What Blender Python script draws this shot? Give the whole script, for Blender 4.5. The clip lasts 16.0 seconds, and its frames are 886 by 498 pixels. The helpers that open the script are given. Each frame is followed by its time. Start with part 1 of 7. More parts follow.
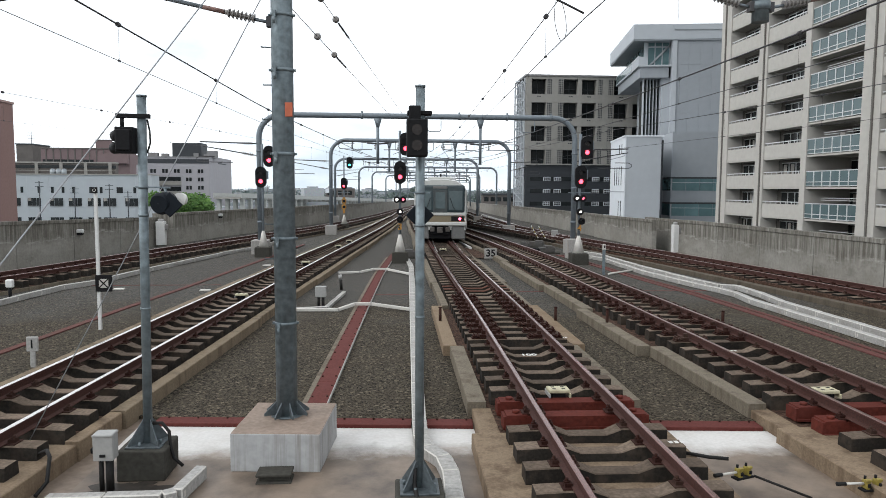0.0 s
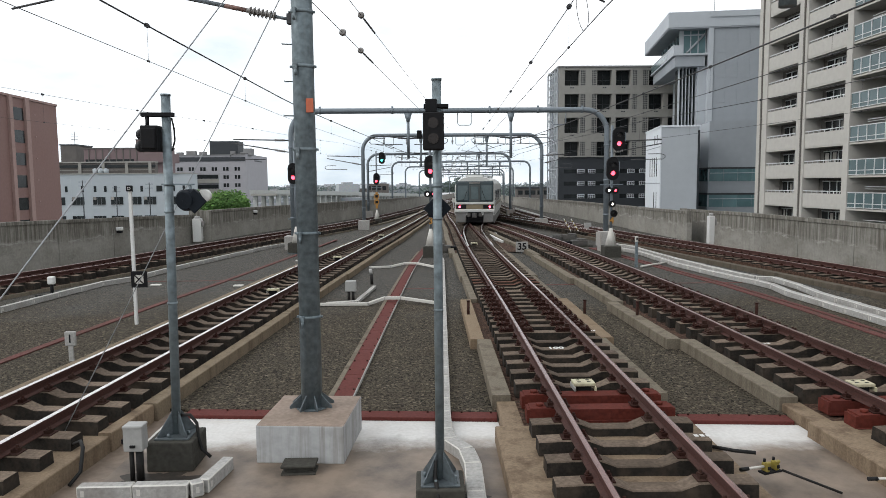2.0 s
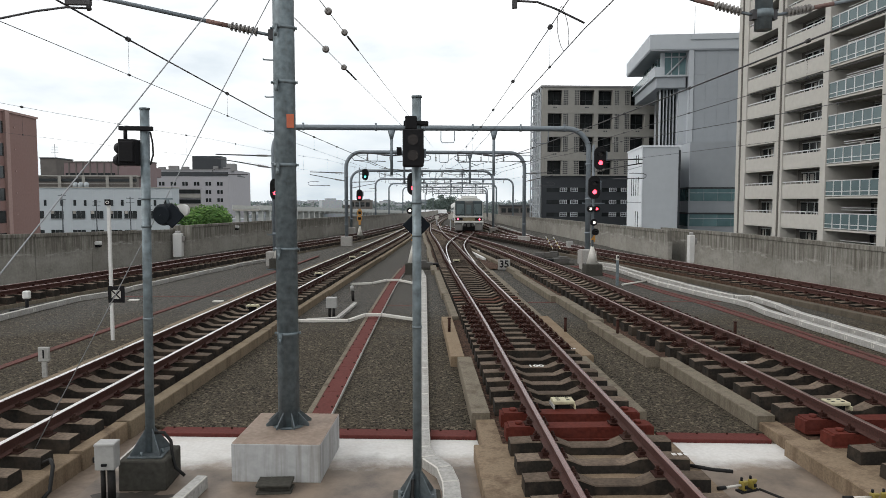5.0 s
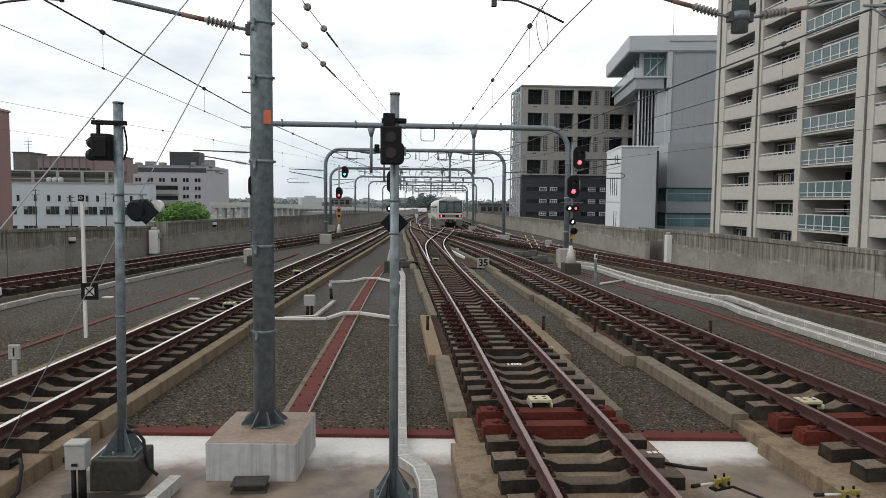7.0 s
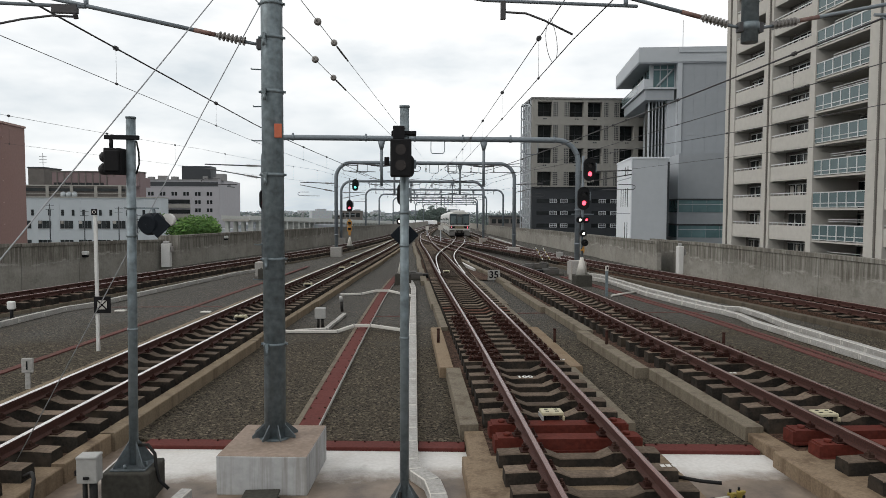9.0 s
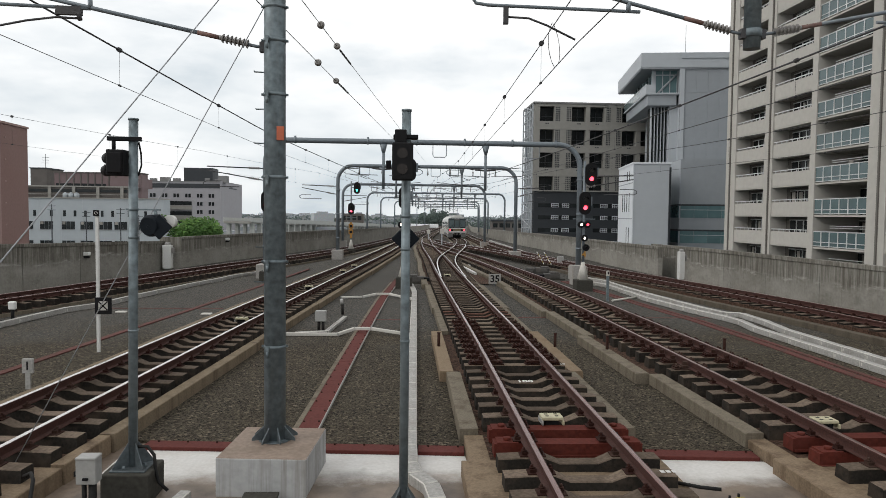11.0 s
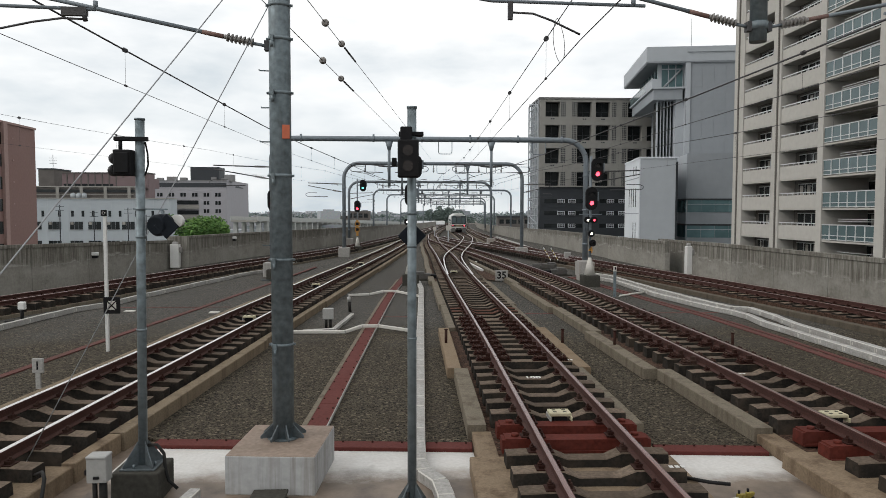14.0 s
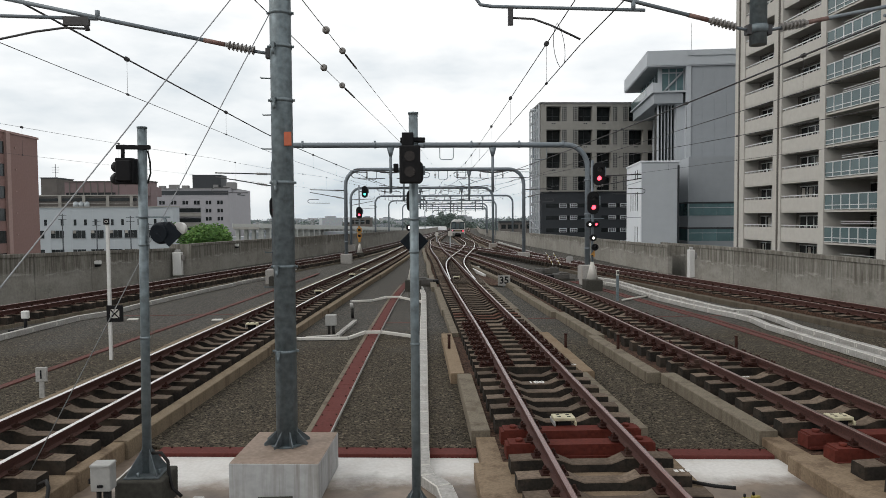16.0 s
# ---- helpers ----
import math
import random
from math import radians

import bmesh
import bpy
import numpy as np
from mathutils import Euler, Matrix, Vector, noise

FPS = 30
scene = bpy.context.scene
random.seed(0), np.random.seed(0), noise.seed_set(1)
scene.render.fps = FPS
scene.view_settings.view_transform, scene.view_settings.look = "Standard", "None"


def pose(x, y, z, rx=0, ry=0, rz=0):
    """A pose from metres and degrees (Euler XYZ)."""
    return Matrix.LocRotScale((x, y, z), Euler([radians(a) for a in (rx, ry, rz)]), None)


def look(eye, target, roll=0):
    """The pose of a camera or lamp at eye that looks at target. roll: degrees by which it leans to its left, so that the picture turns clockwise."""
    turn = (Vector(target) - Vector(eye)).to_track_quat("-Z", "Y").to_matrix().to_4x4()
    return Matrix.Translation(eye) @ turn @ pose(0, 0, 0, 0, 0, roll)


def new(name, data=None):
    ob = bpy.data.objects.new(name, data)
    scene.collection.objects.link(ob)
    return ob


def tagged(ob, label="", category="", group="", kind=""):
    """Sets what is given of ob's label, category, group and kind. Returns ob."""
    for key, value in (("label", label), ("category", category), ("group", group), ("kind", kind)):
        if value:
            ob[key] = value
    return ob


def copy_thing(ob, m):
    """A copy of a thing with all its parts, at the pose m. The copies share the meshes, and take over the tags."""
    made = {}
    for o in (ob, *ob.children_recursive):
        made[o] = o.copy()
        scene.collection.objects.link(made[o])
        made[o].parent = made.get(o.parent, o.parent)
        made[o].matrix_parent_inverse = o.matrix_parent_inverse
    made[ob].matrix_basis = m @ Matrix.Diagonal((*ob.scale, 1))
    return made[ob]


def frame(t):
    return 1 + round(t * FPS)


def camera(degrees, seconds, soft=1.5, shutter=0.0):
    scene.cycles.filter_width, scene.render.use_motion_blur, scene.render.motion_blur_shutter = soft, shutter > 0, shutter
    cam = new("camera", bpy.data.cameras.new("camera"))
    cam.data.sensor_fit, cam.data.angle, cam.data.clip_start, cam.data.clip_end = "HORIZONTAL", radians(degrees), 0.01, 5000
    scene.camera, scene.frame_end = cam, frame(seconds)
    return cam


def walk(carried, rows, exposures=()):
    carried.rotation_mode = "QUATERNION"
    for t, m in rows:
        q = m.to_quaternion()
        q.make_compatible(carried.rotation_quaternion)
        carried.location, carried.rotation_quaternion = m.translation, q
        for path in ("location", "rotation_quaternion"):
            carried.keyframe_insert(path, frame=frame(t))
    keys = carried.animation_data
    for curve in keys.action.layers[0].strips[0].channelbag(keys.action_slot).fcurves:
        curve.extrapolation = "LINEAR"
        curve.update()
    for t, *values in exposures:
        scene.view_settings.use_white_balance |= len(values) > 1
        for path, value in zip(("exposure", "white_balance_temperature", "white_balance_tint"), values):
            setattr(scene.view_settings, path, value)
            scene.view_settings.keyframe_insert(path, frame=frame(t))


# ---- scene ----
cam = camera(64.7, 16.0, soft=0.65)
PATH = [
    (0, (-0.236, -0.02, 3.303), (-0.082, 1.967, 3.134), 0.3),
    (0.5, (-0.185, -0.043, 3.297), (-0.044, 1.946, 3.143), -0.1),
    (1, (-0.208, -0.018, 3.3), (-0.085, 1.97, 3.113), -0.9),
    (1.5, (-0.111, -0.027, 3.294), (-0.007, 1.961, 3.102), -0.8),
    (2, (-0.069, -0.039, 3.29), (-0.014, 1.951, 3.105), -0.5),
    (2.5, (-0.068, -0.044, 3.294), (0.004, 1.948, 3.12), -0.2),
    (3, (-0.062, -0.031, 3.295), (0.022, 1.961, 3.135), 0.2),
    (3.5, (-0.048, -0.037, 3.29), (0.048, 1.955, 3.139), 0.2),
    (4, (-0.039, -0.03, 3.288), (0.066, 1.963, 3.153), -0.1),
    (6.3, (-0.008, -0.037, 3.287), (0.111, 1.955, 3.146), 0.8),
    (6.5, (-0.005, -0.028, 3.281), (0.152, 1.961, 3.14), 0.5),
    (7, (-0.003, -0.011, 3.284), (0.158, 1.977, 3.143), 0.5),
    (7.5, (0.006, -0.02, 3.286), (0.173, 1.969, 3.154), 0.2),
    (8, (0.002, -0.014, 3.283), (0.163, 1.976, 3.162), 0.0),
    (8.5, (0.004, -0.013, 3.288), (0.146, 1.979, 3.177), -0.1),
    (9, (0.001, -0.004, 3.281), (0.132, 1.989, 3.175), 0.2),
    (11.5, (0.003, -0.01, 3.283), (0.13, 1.984, 3.188), 0.7),
    (12, (0.001, 0.001, 3.283), (0.123, 1.995, 3.185), 0.7),
    (12.5, (0.003, 0.004, 3.281), (0.119, 1.999, 3.184), 0.7),
    (13, (0.003, -0.005, 3.283), (0.117, 1.989, 3.185), 0.7),
    (13.5, (-0.005, 0.005, 3.281), (0.107, 1.999, 3.177), 0.5),
    (14, (0.004, -0.009, 3.283), (0.113, 1.986, 3.178), 0.1),
    (14.5, (0.0, 0.0, 3.279), (0.112, 1.995, 3.182), -0.0),
    (15, (0.001, 0.005, 3.276), (0.109, 2.0, 3.18), -0.1),
    (15.5, (0.004, -0.018, 3.279), (0.106, 1.977, 3.187), -0.2),
    (16, (0.001, -0.012, 3.281), (0.104, 1.984, 3.192), -0.4),
]
walk(cam, [(t, look(eye, target, roll)) for t, eye, target, roll in PATH],
     exposures=[(0, 0.0, 6250, 10), (3.5, -0.2, 6420, 10), (6.5, -0.28, 6520, 10), (9, -0.42, 6550, 10), (16, -0.42, 6550, 10)])

# ---- sky and light ----
world = bpy.data.worlds.new("overcast_sky")
scene.world = world
world.use_nodes = True
wn, wl = world.node_tree.nodes, world.node_tree.links
wn.clear()
w_out = wn.new("ShaderNodeOutputWorld")
w_bg = wn.new("ShaderNodeBackground")
w_sky = wn.new("ShaderNodeTexSky")
w_sky.sky_type = "NISHITA"
w_sky.sun_disc = False
w_sky.sun_elevation = radians(37)
w_sky.sun_rotation = radians(-110)
w_co = wn.new("ShaderNodeTexCoord")
w_map = wn.new("ShaderNodeMapping")
w_map.inputs["Scale"].default_value = (1.0, 1.0, 3.2)
w_map.inputs["Location"].default_value = (0.4, 0.2, 0.35)
w_noise = wn.new("ShaderNodeTexNoise")
w_noise.inputs["Scale"].default_value = 2.6
w_noise.inputs["Detail"].default_value = 7
w_noise.inputs["Roughness"].default_value = 0.55
w_ramp = wn.new("ShaderNodeValToRGB")
w_ramp.color_ramp.elements[0].position = 0.30
w_ramp.color_ramp.elements[0].color = (0.56, 0.635, 0.69, 1)
w_ramp.color_ramp.elements[1].position = 0.58
w_ramp.color_ramp.elements[1].color = (1.02, 1.03, 1.03, 1)
w_scale = wn.new("ShaderNodeVectorMath")
w_scale.operation = "SCALE"
w_scale.inputs["Scale"].default_value = 0.05
w_mix = wn.new("ShaderNodeMixRGB")
w_mix.inputs["Fac"].default_value = 0.88
wl.new(w_co.outputs["Generated"], w_map.inputs["Vector"])
wl.new(w_map.outputs["Vector"], w_noise.inputs["Vector"])
w_sep = wn.new("ShaderNodeSeparateXYZ")
w_up = wn.new("ShaderNodeMath")
w_up.operation = "MULTIPLY_ADD"
w_up.inputs[1].default_value = 0.85
w_up.inputs[2].default_value = -0.11
w_add = wn.new("ShaderNodeMath")
w_add.operation = "ADD"
w_add.use_clamp = True
wl.new(w_co.outputs["Generated"], w_sep.inputs["Vector"])
wl.new(w_sep.outputs["Z"], w_up.inputs[0])
wl.new(w_noise.outputs["Fac"], w_add.inputs[0])
wl.new(w_up.outputs["Value"], w_add.inputs[1])
wl.new(w_add.outputs["Value"], w_ramp.inputs["Fac"])
wl.new(w_sky.outputs["Color"], w_scale.inputs[0])
wl.new(w_scale.outputs["Vector"], w_mix.inputs["Color1"])
wl.new(w_ramp.outputs["Color"], w_mix.inputs["Color2"])
wl.new(w_mix.outputs["Color"], w_bg.inputs["Color"])
w_bg.inputs["Strength"].default_value = 1.56
wl.new(w_bg.outputs["Background"], w_out.inputs["Surface"])

sun = new("sun", bpy.data.lights.new("sun", "SUN"))
sun.data.energy = 1.5
sun.data.angle = radians(30)
sun.data.color = (1.0, 0.97, 0.92)
sun.matrix_world = look((-70, -5, 55), (0, 20, 0))


# ---- materials ----
def mat(name, colour, rough=0.7, metal=0.0, grain=0.25, scale=30.0, stain=0.25, stain_scale=1.2, bump=0.2, streak=0.0,
        dirt=(0.12, 0.09, 0.07), random_value=0.0, coarse=False, gloss=None):
    """Paint, stone or metal with fine grain, larger stains and, if asked, vertical streaks."""
    m = bpy.data.materials.new(name)
    m.use_nodes = True
    n, l = m.node_tree.nodes, m.node_tree.links
    b = n["Principled BSDF"]
    b.inputs["Metallic"].default_value = metal
    b.inputs["Specular IOR Level"].default_value = (0.12 if rough > 0.8 else 0.4) if gloss is None else gloss
    co = n.new("ShaderNodeTexCoord")
    geo = n.new("ShaderNodeNewGeometry")
    fine = n.new("ShaderNodeTexVoronoi" if coarse else "ShaderNodeTexNoise")
    fine.inputs["Scale"].default_value = scale
    if not coarse:
        fine.inputs["Detail"].default_value = 6
    l.new(geo.outputs["Position"] if coarse else co.outputs["Object"], fine.inputs["Vector"])
    fine_out = fine.outputs["Color"] if coarse else fine.outputs["Fac"]
    big = n.new("ShaderNodeTexNoise")
    big.inputs["Scale"].default_value = stain_scale
    big.inputs["Detail"].default_value = 5
    big.inputs["Roughness"].default_value = 0.65
    src = geo.outputs["Position"]
    if streak:
        mp = n.new("ShaderNodeMapping")
        mp.inputs["Scale"].default_value = (streak, streak, 0.25)
        l.new(src, mp.inputs["Vector"])
        l.new(mp.outputs["Vector"], big.inputs["Vector"])
    else:
        l.new(src, big.inputs["Vector"])
    hsv = n.new("ShaderNodeHueSaturation")
    hsv.inputs["Color"].default_value = (*colour, 1)
    mr = n.new("ShaderNodeMapRange")
    mr.inputs["From Min"].default_value, mr.inputs["From Max"].default_value = (0.0, 1.0) if coarse else (0.3, 0.7)
    mr.inputs["To Min"].default_value, mr.inputs["To Max"].default_value = 1 - grain, 1 + grain
    if coarse:
        sep = n.new("ShaderNodeSeparateColor")
        l.new(fine_out, sep.inputs["Color"])
        l.new(sep.outputs["Red"], mr.inputs["Value"])
    else:
        l.new(fine_out, mr.inputs["Value"])
    value = mr.outputs["Result"]
    if random_value:
        info = n.new("ShaderNodeObjectInfo")
        rr = n.new("ShaderNodeMapRange")
        rr.inputs["To Min"].default_value, rr.inputs["To Max"].default_value = 1 - random_value, 1 + random_value
        l.new(info.outputs["Random"], rr.inputs["Value"])
        mul = n.new("ShaderNodeMath")
        mul.operation = "MULTIPLY"
        l.new(value, mul.inputs[0])
        l.new(rr.outputs["Result"], mul.inputs[1])
        value = mul.outputs["Value"]
    l.new(value, hsv.inputs["Value"])
    mix = n.new("ShaderNodeMixRGB")
    mix.inputs["Color2"].default_value = (*dirt, 1)
    ramp = n.new("ShaderNodeMapRange")
    ramp.inputs["From Min"].default_value, ramp.inputs["From Max"].default_value = 0.48, 0.75
    ramp.inputs["To Max"].default_value = stain
    l.new(big.outputs["Fac"], ramp.inputs["Value"])
    l.new(ramp.outputs["Result"], mix.inputs["Fac"])
    l.new(hsv.outputs["Color"], mix.inputs["Color1"])
    l.new(mix.outputs["Color"], b.inputs["Base Color"])
    rg = n.new("ShaderNodeMapRange")
    rg.inputs["To Min"].default_value, rg.inputs["To Max"].default_value = max(rough - 0.12, 0.03), min(rough + 0.12, 1)
    l.new(big.outputs["Fac"], rg.inputs["Value"])
    l.new(rg.outputs["Result"], b.inputs["Roughness"])
    if bump:
        bp = n.new("ShaderNodeBump")
        bp.inputs["Strength"].default_value = bump
        bp.inputs["Distance"].default_value = 0.02 if coarse else 0.005
        l.new(fine.outputs["Distance"] if coarse else fine_out, bp.inputs["Height"])
        l.new(bp.outputs["Normal"], b.inputs["Normal"])
    return m


def glow(name, colour, strength):
    m = bpy.data.materials.new(name)
    m.use_nodes = True
    b = m.node_tree.nodes["Principled BSDF"]
    b.inputs["Base Color"].default_value = (*colour, 1)
    b.inputs["Emission Color"].default_value = (*colour, 1)
    b.inputs["Emission Strength"].default_value = strength
    return m


def parapet_concrete():
    """Cast concrete: run-off streaks hanging from the coping, a pale bloom line under them, cleaner below."""
    m = mat("stained_parapet_concrete", (0.215, 0.205, 0.182), 0.85, grain=0.14, scale=9, stain=0.5, stain_scale=0.9, bump=0.15, dirt=(0.13, 0.12, 0.10), random_value=0.10)
    n, l = m.node_tree.nodes, m.node_tree.links
    b = n["Principled BSDF"]
    base = b.inputs["Base Color"].links[0].from_socket
    geo = n.new("ShaderNodeNewGeometry")
    sep = n.new("ShaderNodeSeparateXYZ")
    l.new(geo.outputs["Position"], sep.inputs["Vector"])

    def cloud(scale, loc, detail=7, rough=0.7):
        mp = n.new("ShaderNodeMapping")
        mp.inputs["Scale"].default_value = scale
        mp.inputs["Location"].default_value = loc
        nz = n.new("ShaderNodeTexNoise")
        nz.inputs["Scale"].default_value = 1.0
        nz.inputs["Detail"].default_value = detail
        nz.inputs["Roughness"].default_value = rough
        l.new(geo.outputs["Position"], mp.inputs["Vector"])
        l.new(mp.outputs["Vector"], nz.inputs["Vector"])
        return nz.outputs["Fac"]

    def ranged(value, lo, hi, top):
        mr = n.new("ShaderNodeMapRange")
        mr.inputs["From Min"].default_value, mr.inputs["From Max"].default_value = lo, hi
        mr.inputs["To Max"].default_value = top
        l.new(value, mr.inputs["Value"])
        return mr.outputs["Result"]

    def maths(kind, p, q):
        mt = n.new("ShaderNodeMath")
        mt.operation = kind
        for socket, v in zip(mt.inputs, (p, q)):
            if isinstance(v, float):
                socket.default_value = v
            else:
                l.new(v, socket)
        return mt.outputs["Value"]

    def over(colour, fac):
        mx = n.new("ShaderNodeMixRGB")
        mx.inputs["Color2"].default_value = (*colour, 1)
        l.new(fac, mx.inputs["Fac"])
        l.new(base, mx.inputs["Color1"])
        return mx.outputs["Color"]

    # height at which the run-off ends wanders along the wall
    edge = maths("ADD", sep.outputs["Z"], maths("MULTIPLY", cloud((0.25, 0.25, 0.0), (3, 7, 1)), 1.3))
    base = over((0.30, 0.295, 0.27), ranged(cloud((0.35, 0.35, 0.6), (2, 15, 11)), 0.46, 0.68, 0.6))
    upper = ranged(edge, 1.38, 1.75, 1.0)
    fine = ranged(cloud((7.0, 7.0, 0.30), (5, 9, 2)), 0.38, 0.60, 0.85)
    base = over((0.075, 0.068, 0.055), maths("MULTIPLY", upper, fine))
    base = over((0.060, 0.055, 0.046), ranged(cloud((11.0, 11.0, 0.16), (1, 4, 8)), 0.58, 0.74, 0.6))
    line = maths("MULTIPLY", ranged(edge, 1.50, 1.58, 1.0), ranged(edge, 1.72, 1.60, 1.0))
    base = over((0.40, 0.39, 0.36), maths("MULTIPLY", line, ranged(cloud((1.2, 1.2, 6.0), (6, 2, 5)), 0.48, 0.60, 0.55)))
    base = over((0.07, 0.066, 0.055), ranged(cloud((0.6, 0.6, 1.0), (9, 1, 3)), 0.56, 0.72, 0.55))
    l.new(base, b.inputs["Base Color"])
    return m


def gravel_stones():
    """Crushed stone: oily brown by the platform end, greyer and cleaner further along."""
    m = mat("gravel", (0.044, 0.037, 0.0265), 0.95, grain=1.0, scale=38, stain=0.4, stain_scale=0.35, bump=0.8, dirt=(0.060, 0.047, 0.034), coarse=True)
    n, l = m.node_tree.nodes, m.node_tree.links
    b = n["Principled BSDF"]
    base = b.inputs["Base Color"].links[0].from_socket
    geo = n.new("ShaderNodeNewGeometry")
    sep = n.new("ShaderNodeSeparateXYZ")
    l.new(geo.outputs["Position"], sep.inputs["Vector"])
    drift = n.new("ShaderNodeTexNoise")
    drift.inputs["Scale"].default_value = 0.45
    drift.inputs["Detail"].default_value = 6
    l.new(geo.outputs["Position"], drift.inputs["Vector"])
    shift = n.new("ShaderNodeMath")
    shift.operation = "MULTIPLY_ADD"
    shift.inputs[1].default_value = 9.0
    l.new(drift.outputs["Fac"], shift.inputs[0])
    l.new(sep.outputs["Y"], shift.inputs[2])
    clean = n.new("ShaderNodeMapRange")
    clean.inputs["From Min"].default_value, clean.inputs["From Max"].default_value = 21.5, 26.0
    l.new(shift.outputs["Value"], clean.inputs["Value"])
    stones = n.new("ShaderNodeTexVoronoi")
    stones.inputs["Scale"].default_value = 26
    l.new(geo.outputs["Position"], stones.inputs["Vector"])
    pick = n.new("ShaderNodeSeparateColor")
    l.new(stones.outputs["Color"], pick.inputs["Color"])
    grey = n.new("ShaderNodeValToRGB")
    for e, (p, c) in zip(grey.color_ramp.elements, ((0.0, (0.026, 0.025, 0.023, 1)), (1.0, (0.090, 0.086, 0.077, 1)))):
        e.position, e.color = p, c
    l.new(pick.outputs["Green"], grey.inputs["Fac"])
    mix = n.new("ShaderNodeMixRGB")
    l.new(clean.outputs["Result"], mix.inputs["Fac"])
    l.new(base, mix.inputs["Color1"])
    l.new(grey.outputs["Color"], mix.inputs["Color2"])
    rare = n.new("ShaderNodeMapRange")
    rare.inputs["From Min"].default_value, rare.inputs["From Max"].default_value = 0.90, 0.98
    rare.inputs["To Max"].default_value = 0.75
    l.new(pick.outputs["Red"], rare.inputs["Value"])
    light = n.new("ShaderNodeMixRGB")
    light.inputs["Color2"].default_value = (0.16, 0.135, 0.10, 1)
    l.new(rare.outputs["Result"], light.inputs["Fac"])
    l.new(mix.outputs["Color"], light.inputs["Color1"])
    l.new(light.outputs["Color"], b.inputs["Base Color"])
    return m


M = {}
M["red_faded"] = mat("faded_red_strip_paint", (0.10, 0.04, 0.036), 0.85, grain=0.4, scale=30, stain=0.9, stain_scale=2.6, bump=0.1, dirt=(0.06, 0.046, 0.038))
M["gravel"] = gravel_stones()
M["slab"] = mat("stained_concrete_slab", (0.150, 0.113, 0.084), 0.6, grain=0.2, scale=14, stain=0.7, stain_scale=0.9, bump=0.15, dirt=(0.06, 0.046, 0.037))
M["bed"] = mat("rust_stained_concrete", (0.18, 0.135, 0.092), 0.85, grain=0.2, scale=34, stain=0.95, stain_scale=0.9, bump=0.25, dirt=(0.065, 0.042, 0.028), streak=3.0)
M["block_top"] = mat("brown_stained_concrete_top", (0.215, 0.165, 0.13), 0.8, grain=0.18, scale=16, stain=0.6, stain_scale=2.2, bump=0.15, dirt=(0.12, 0.085, 0.065))
M["bed_inner"] = mat("rust_dusted_fill", (0.058, 0.034, 0.024), 0.95, grain=0.6, scale=24, stain=0.5, stain_scale=1.5, bump=0.8, dirt=(0.075, 0.05, 0.034), coarse=True)
M["bed_grey"] = mat("weathered_concrete_kerb", (0.142, 0.122, 0.093), 0.85, grain=0.2, scale=34, stain=0.95, stain_scale=1.0, bump=0.25, dirt=(0.06, 0.047, 0.034), streak=3.2)
# sleeper light is painted: sides darkened as in shade, tops paler as if lit
M["sleeper"] = mat("dirty_shaded_sleeper", (0.020, 0.0175, 0.015), 0.9, grain=0.3, scale=25, stain=0.7, stain_scale=3.0, bump=0.3, dirt=(0.075, 0.057, 0.042), random_value=0.25)
M["sleeper_top"] = mat("dusty_lit_sleeper_top", (0.108, 0.083, 0.063), 0.9, grain=0.3, scale=22, stain=0.75, stain_scale=2.2, bump=0.3, dirt=(0.045, 0.035, 0.027), random_value=0.35)
M["rail"] = mat("rusty_rail_side", (0.052, 0.020, 0.015), 0.75, 0.2, grain=0.3, scale=40, stain=0.5, stain_scale=4, bump=0.3, dirt=(0.08, 0.035, 0.03))
M["rail_top"] = mat("polished_rail_head", (0.60, 0.57, 0.56), 0.26, 1.0, grain=0.08, scale=30, stain=0.2, stain_scale=3, bump=0.03, dirt=(0.35, 0.28, 0.25))
M["iron"] = mat("rusty_fastening", (0.032, 0.013, 0.010), 0.85, 0.2, grain=0.3, scale=60, stain=0.4, bump=0.3)
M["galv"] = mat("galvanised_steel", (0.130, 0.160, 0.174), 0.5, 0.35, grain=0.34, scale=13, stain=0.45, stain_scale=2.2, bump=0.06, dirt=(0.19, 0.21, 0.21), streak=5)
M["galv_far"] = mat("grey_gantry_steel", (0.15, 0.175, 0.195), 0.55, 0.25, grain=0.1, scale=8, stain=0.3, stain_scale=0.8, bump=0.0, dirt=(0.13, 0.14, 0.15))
M["block"] = mat("foundation_concrete", (0.27, 0.26, 0.245), 0.8, grain=0.14, scale=16, stain=0.6, stain_scale=1.4, bump=0.15, dirt=(0.24, 0.18, 0.14), streak=2)
M["block_dark"] = mat("mossy_foundation_concrete", (0.045,0.043,0.037), 0.85, grain=0.25, scale=16, stain=0.6, stain_scale=2, bump=0.2, dirt=(0.05, 0.05, 0.04))
M["wall"] = parapet_concrete()
M["red"] = mat("red_painted_steel", (0.088, 0.025, 0.021), 0.82, 0.0, grain=0.2, scale=24, stain=0.45, stain_scale=2.0, bump=0.1, dirt=(0.13, 0.05, 0.045))
M["red_block"] = mat("red_painted_sleeper", (0.085, 0.019, 0.013), 0.82, grain=0.25, scale=20, stain=0.5, stain_scale=3.0, bump=0.15, dirt=(0.10, 0.035, 0.03), random_value=0.15)
M["bed_warm"] = mat("brown_dusted_concrete_kerb", (0.165, 0.130, 0.090), 0.85, grain=0.2, scale=34, stain=0.9, stain_scale=1.0, bump=0.25, dirt=(0.07, 0.05, 0.034), streak=3.2)
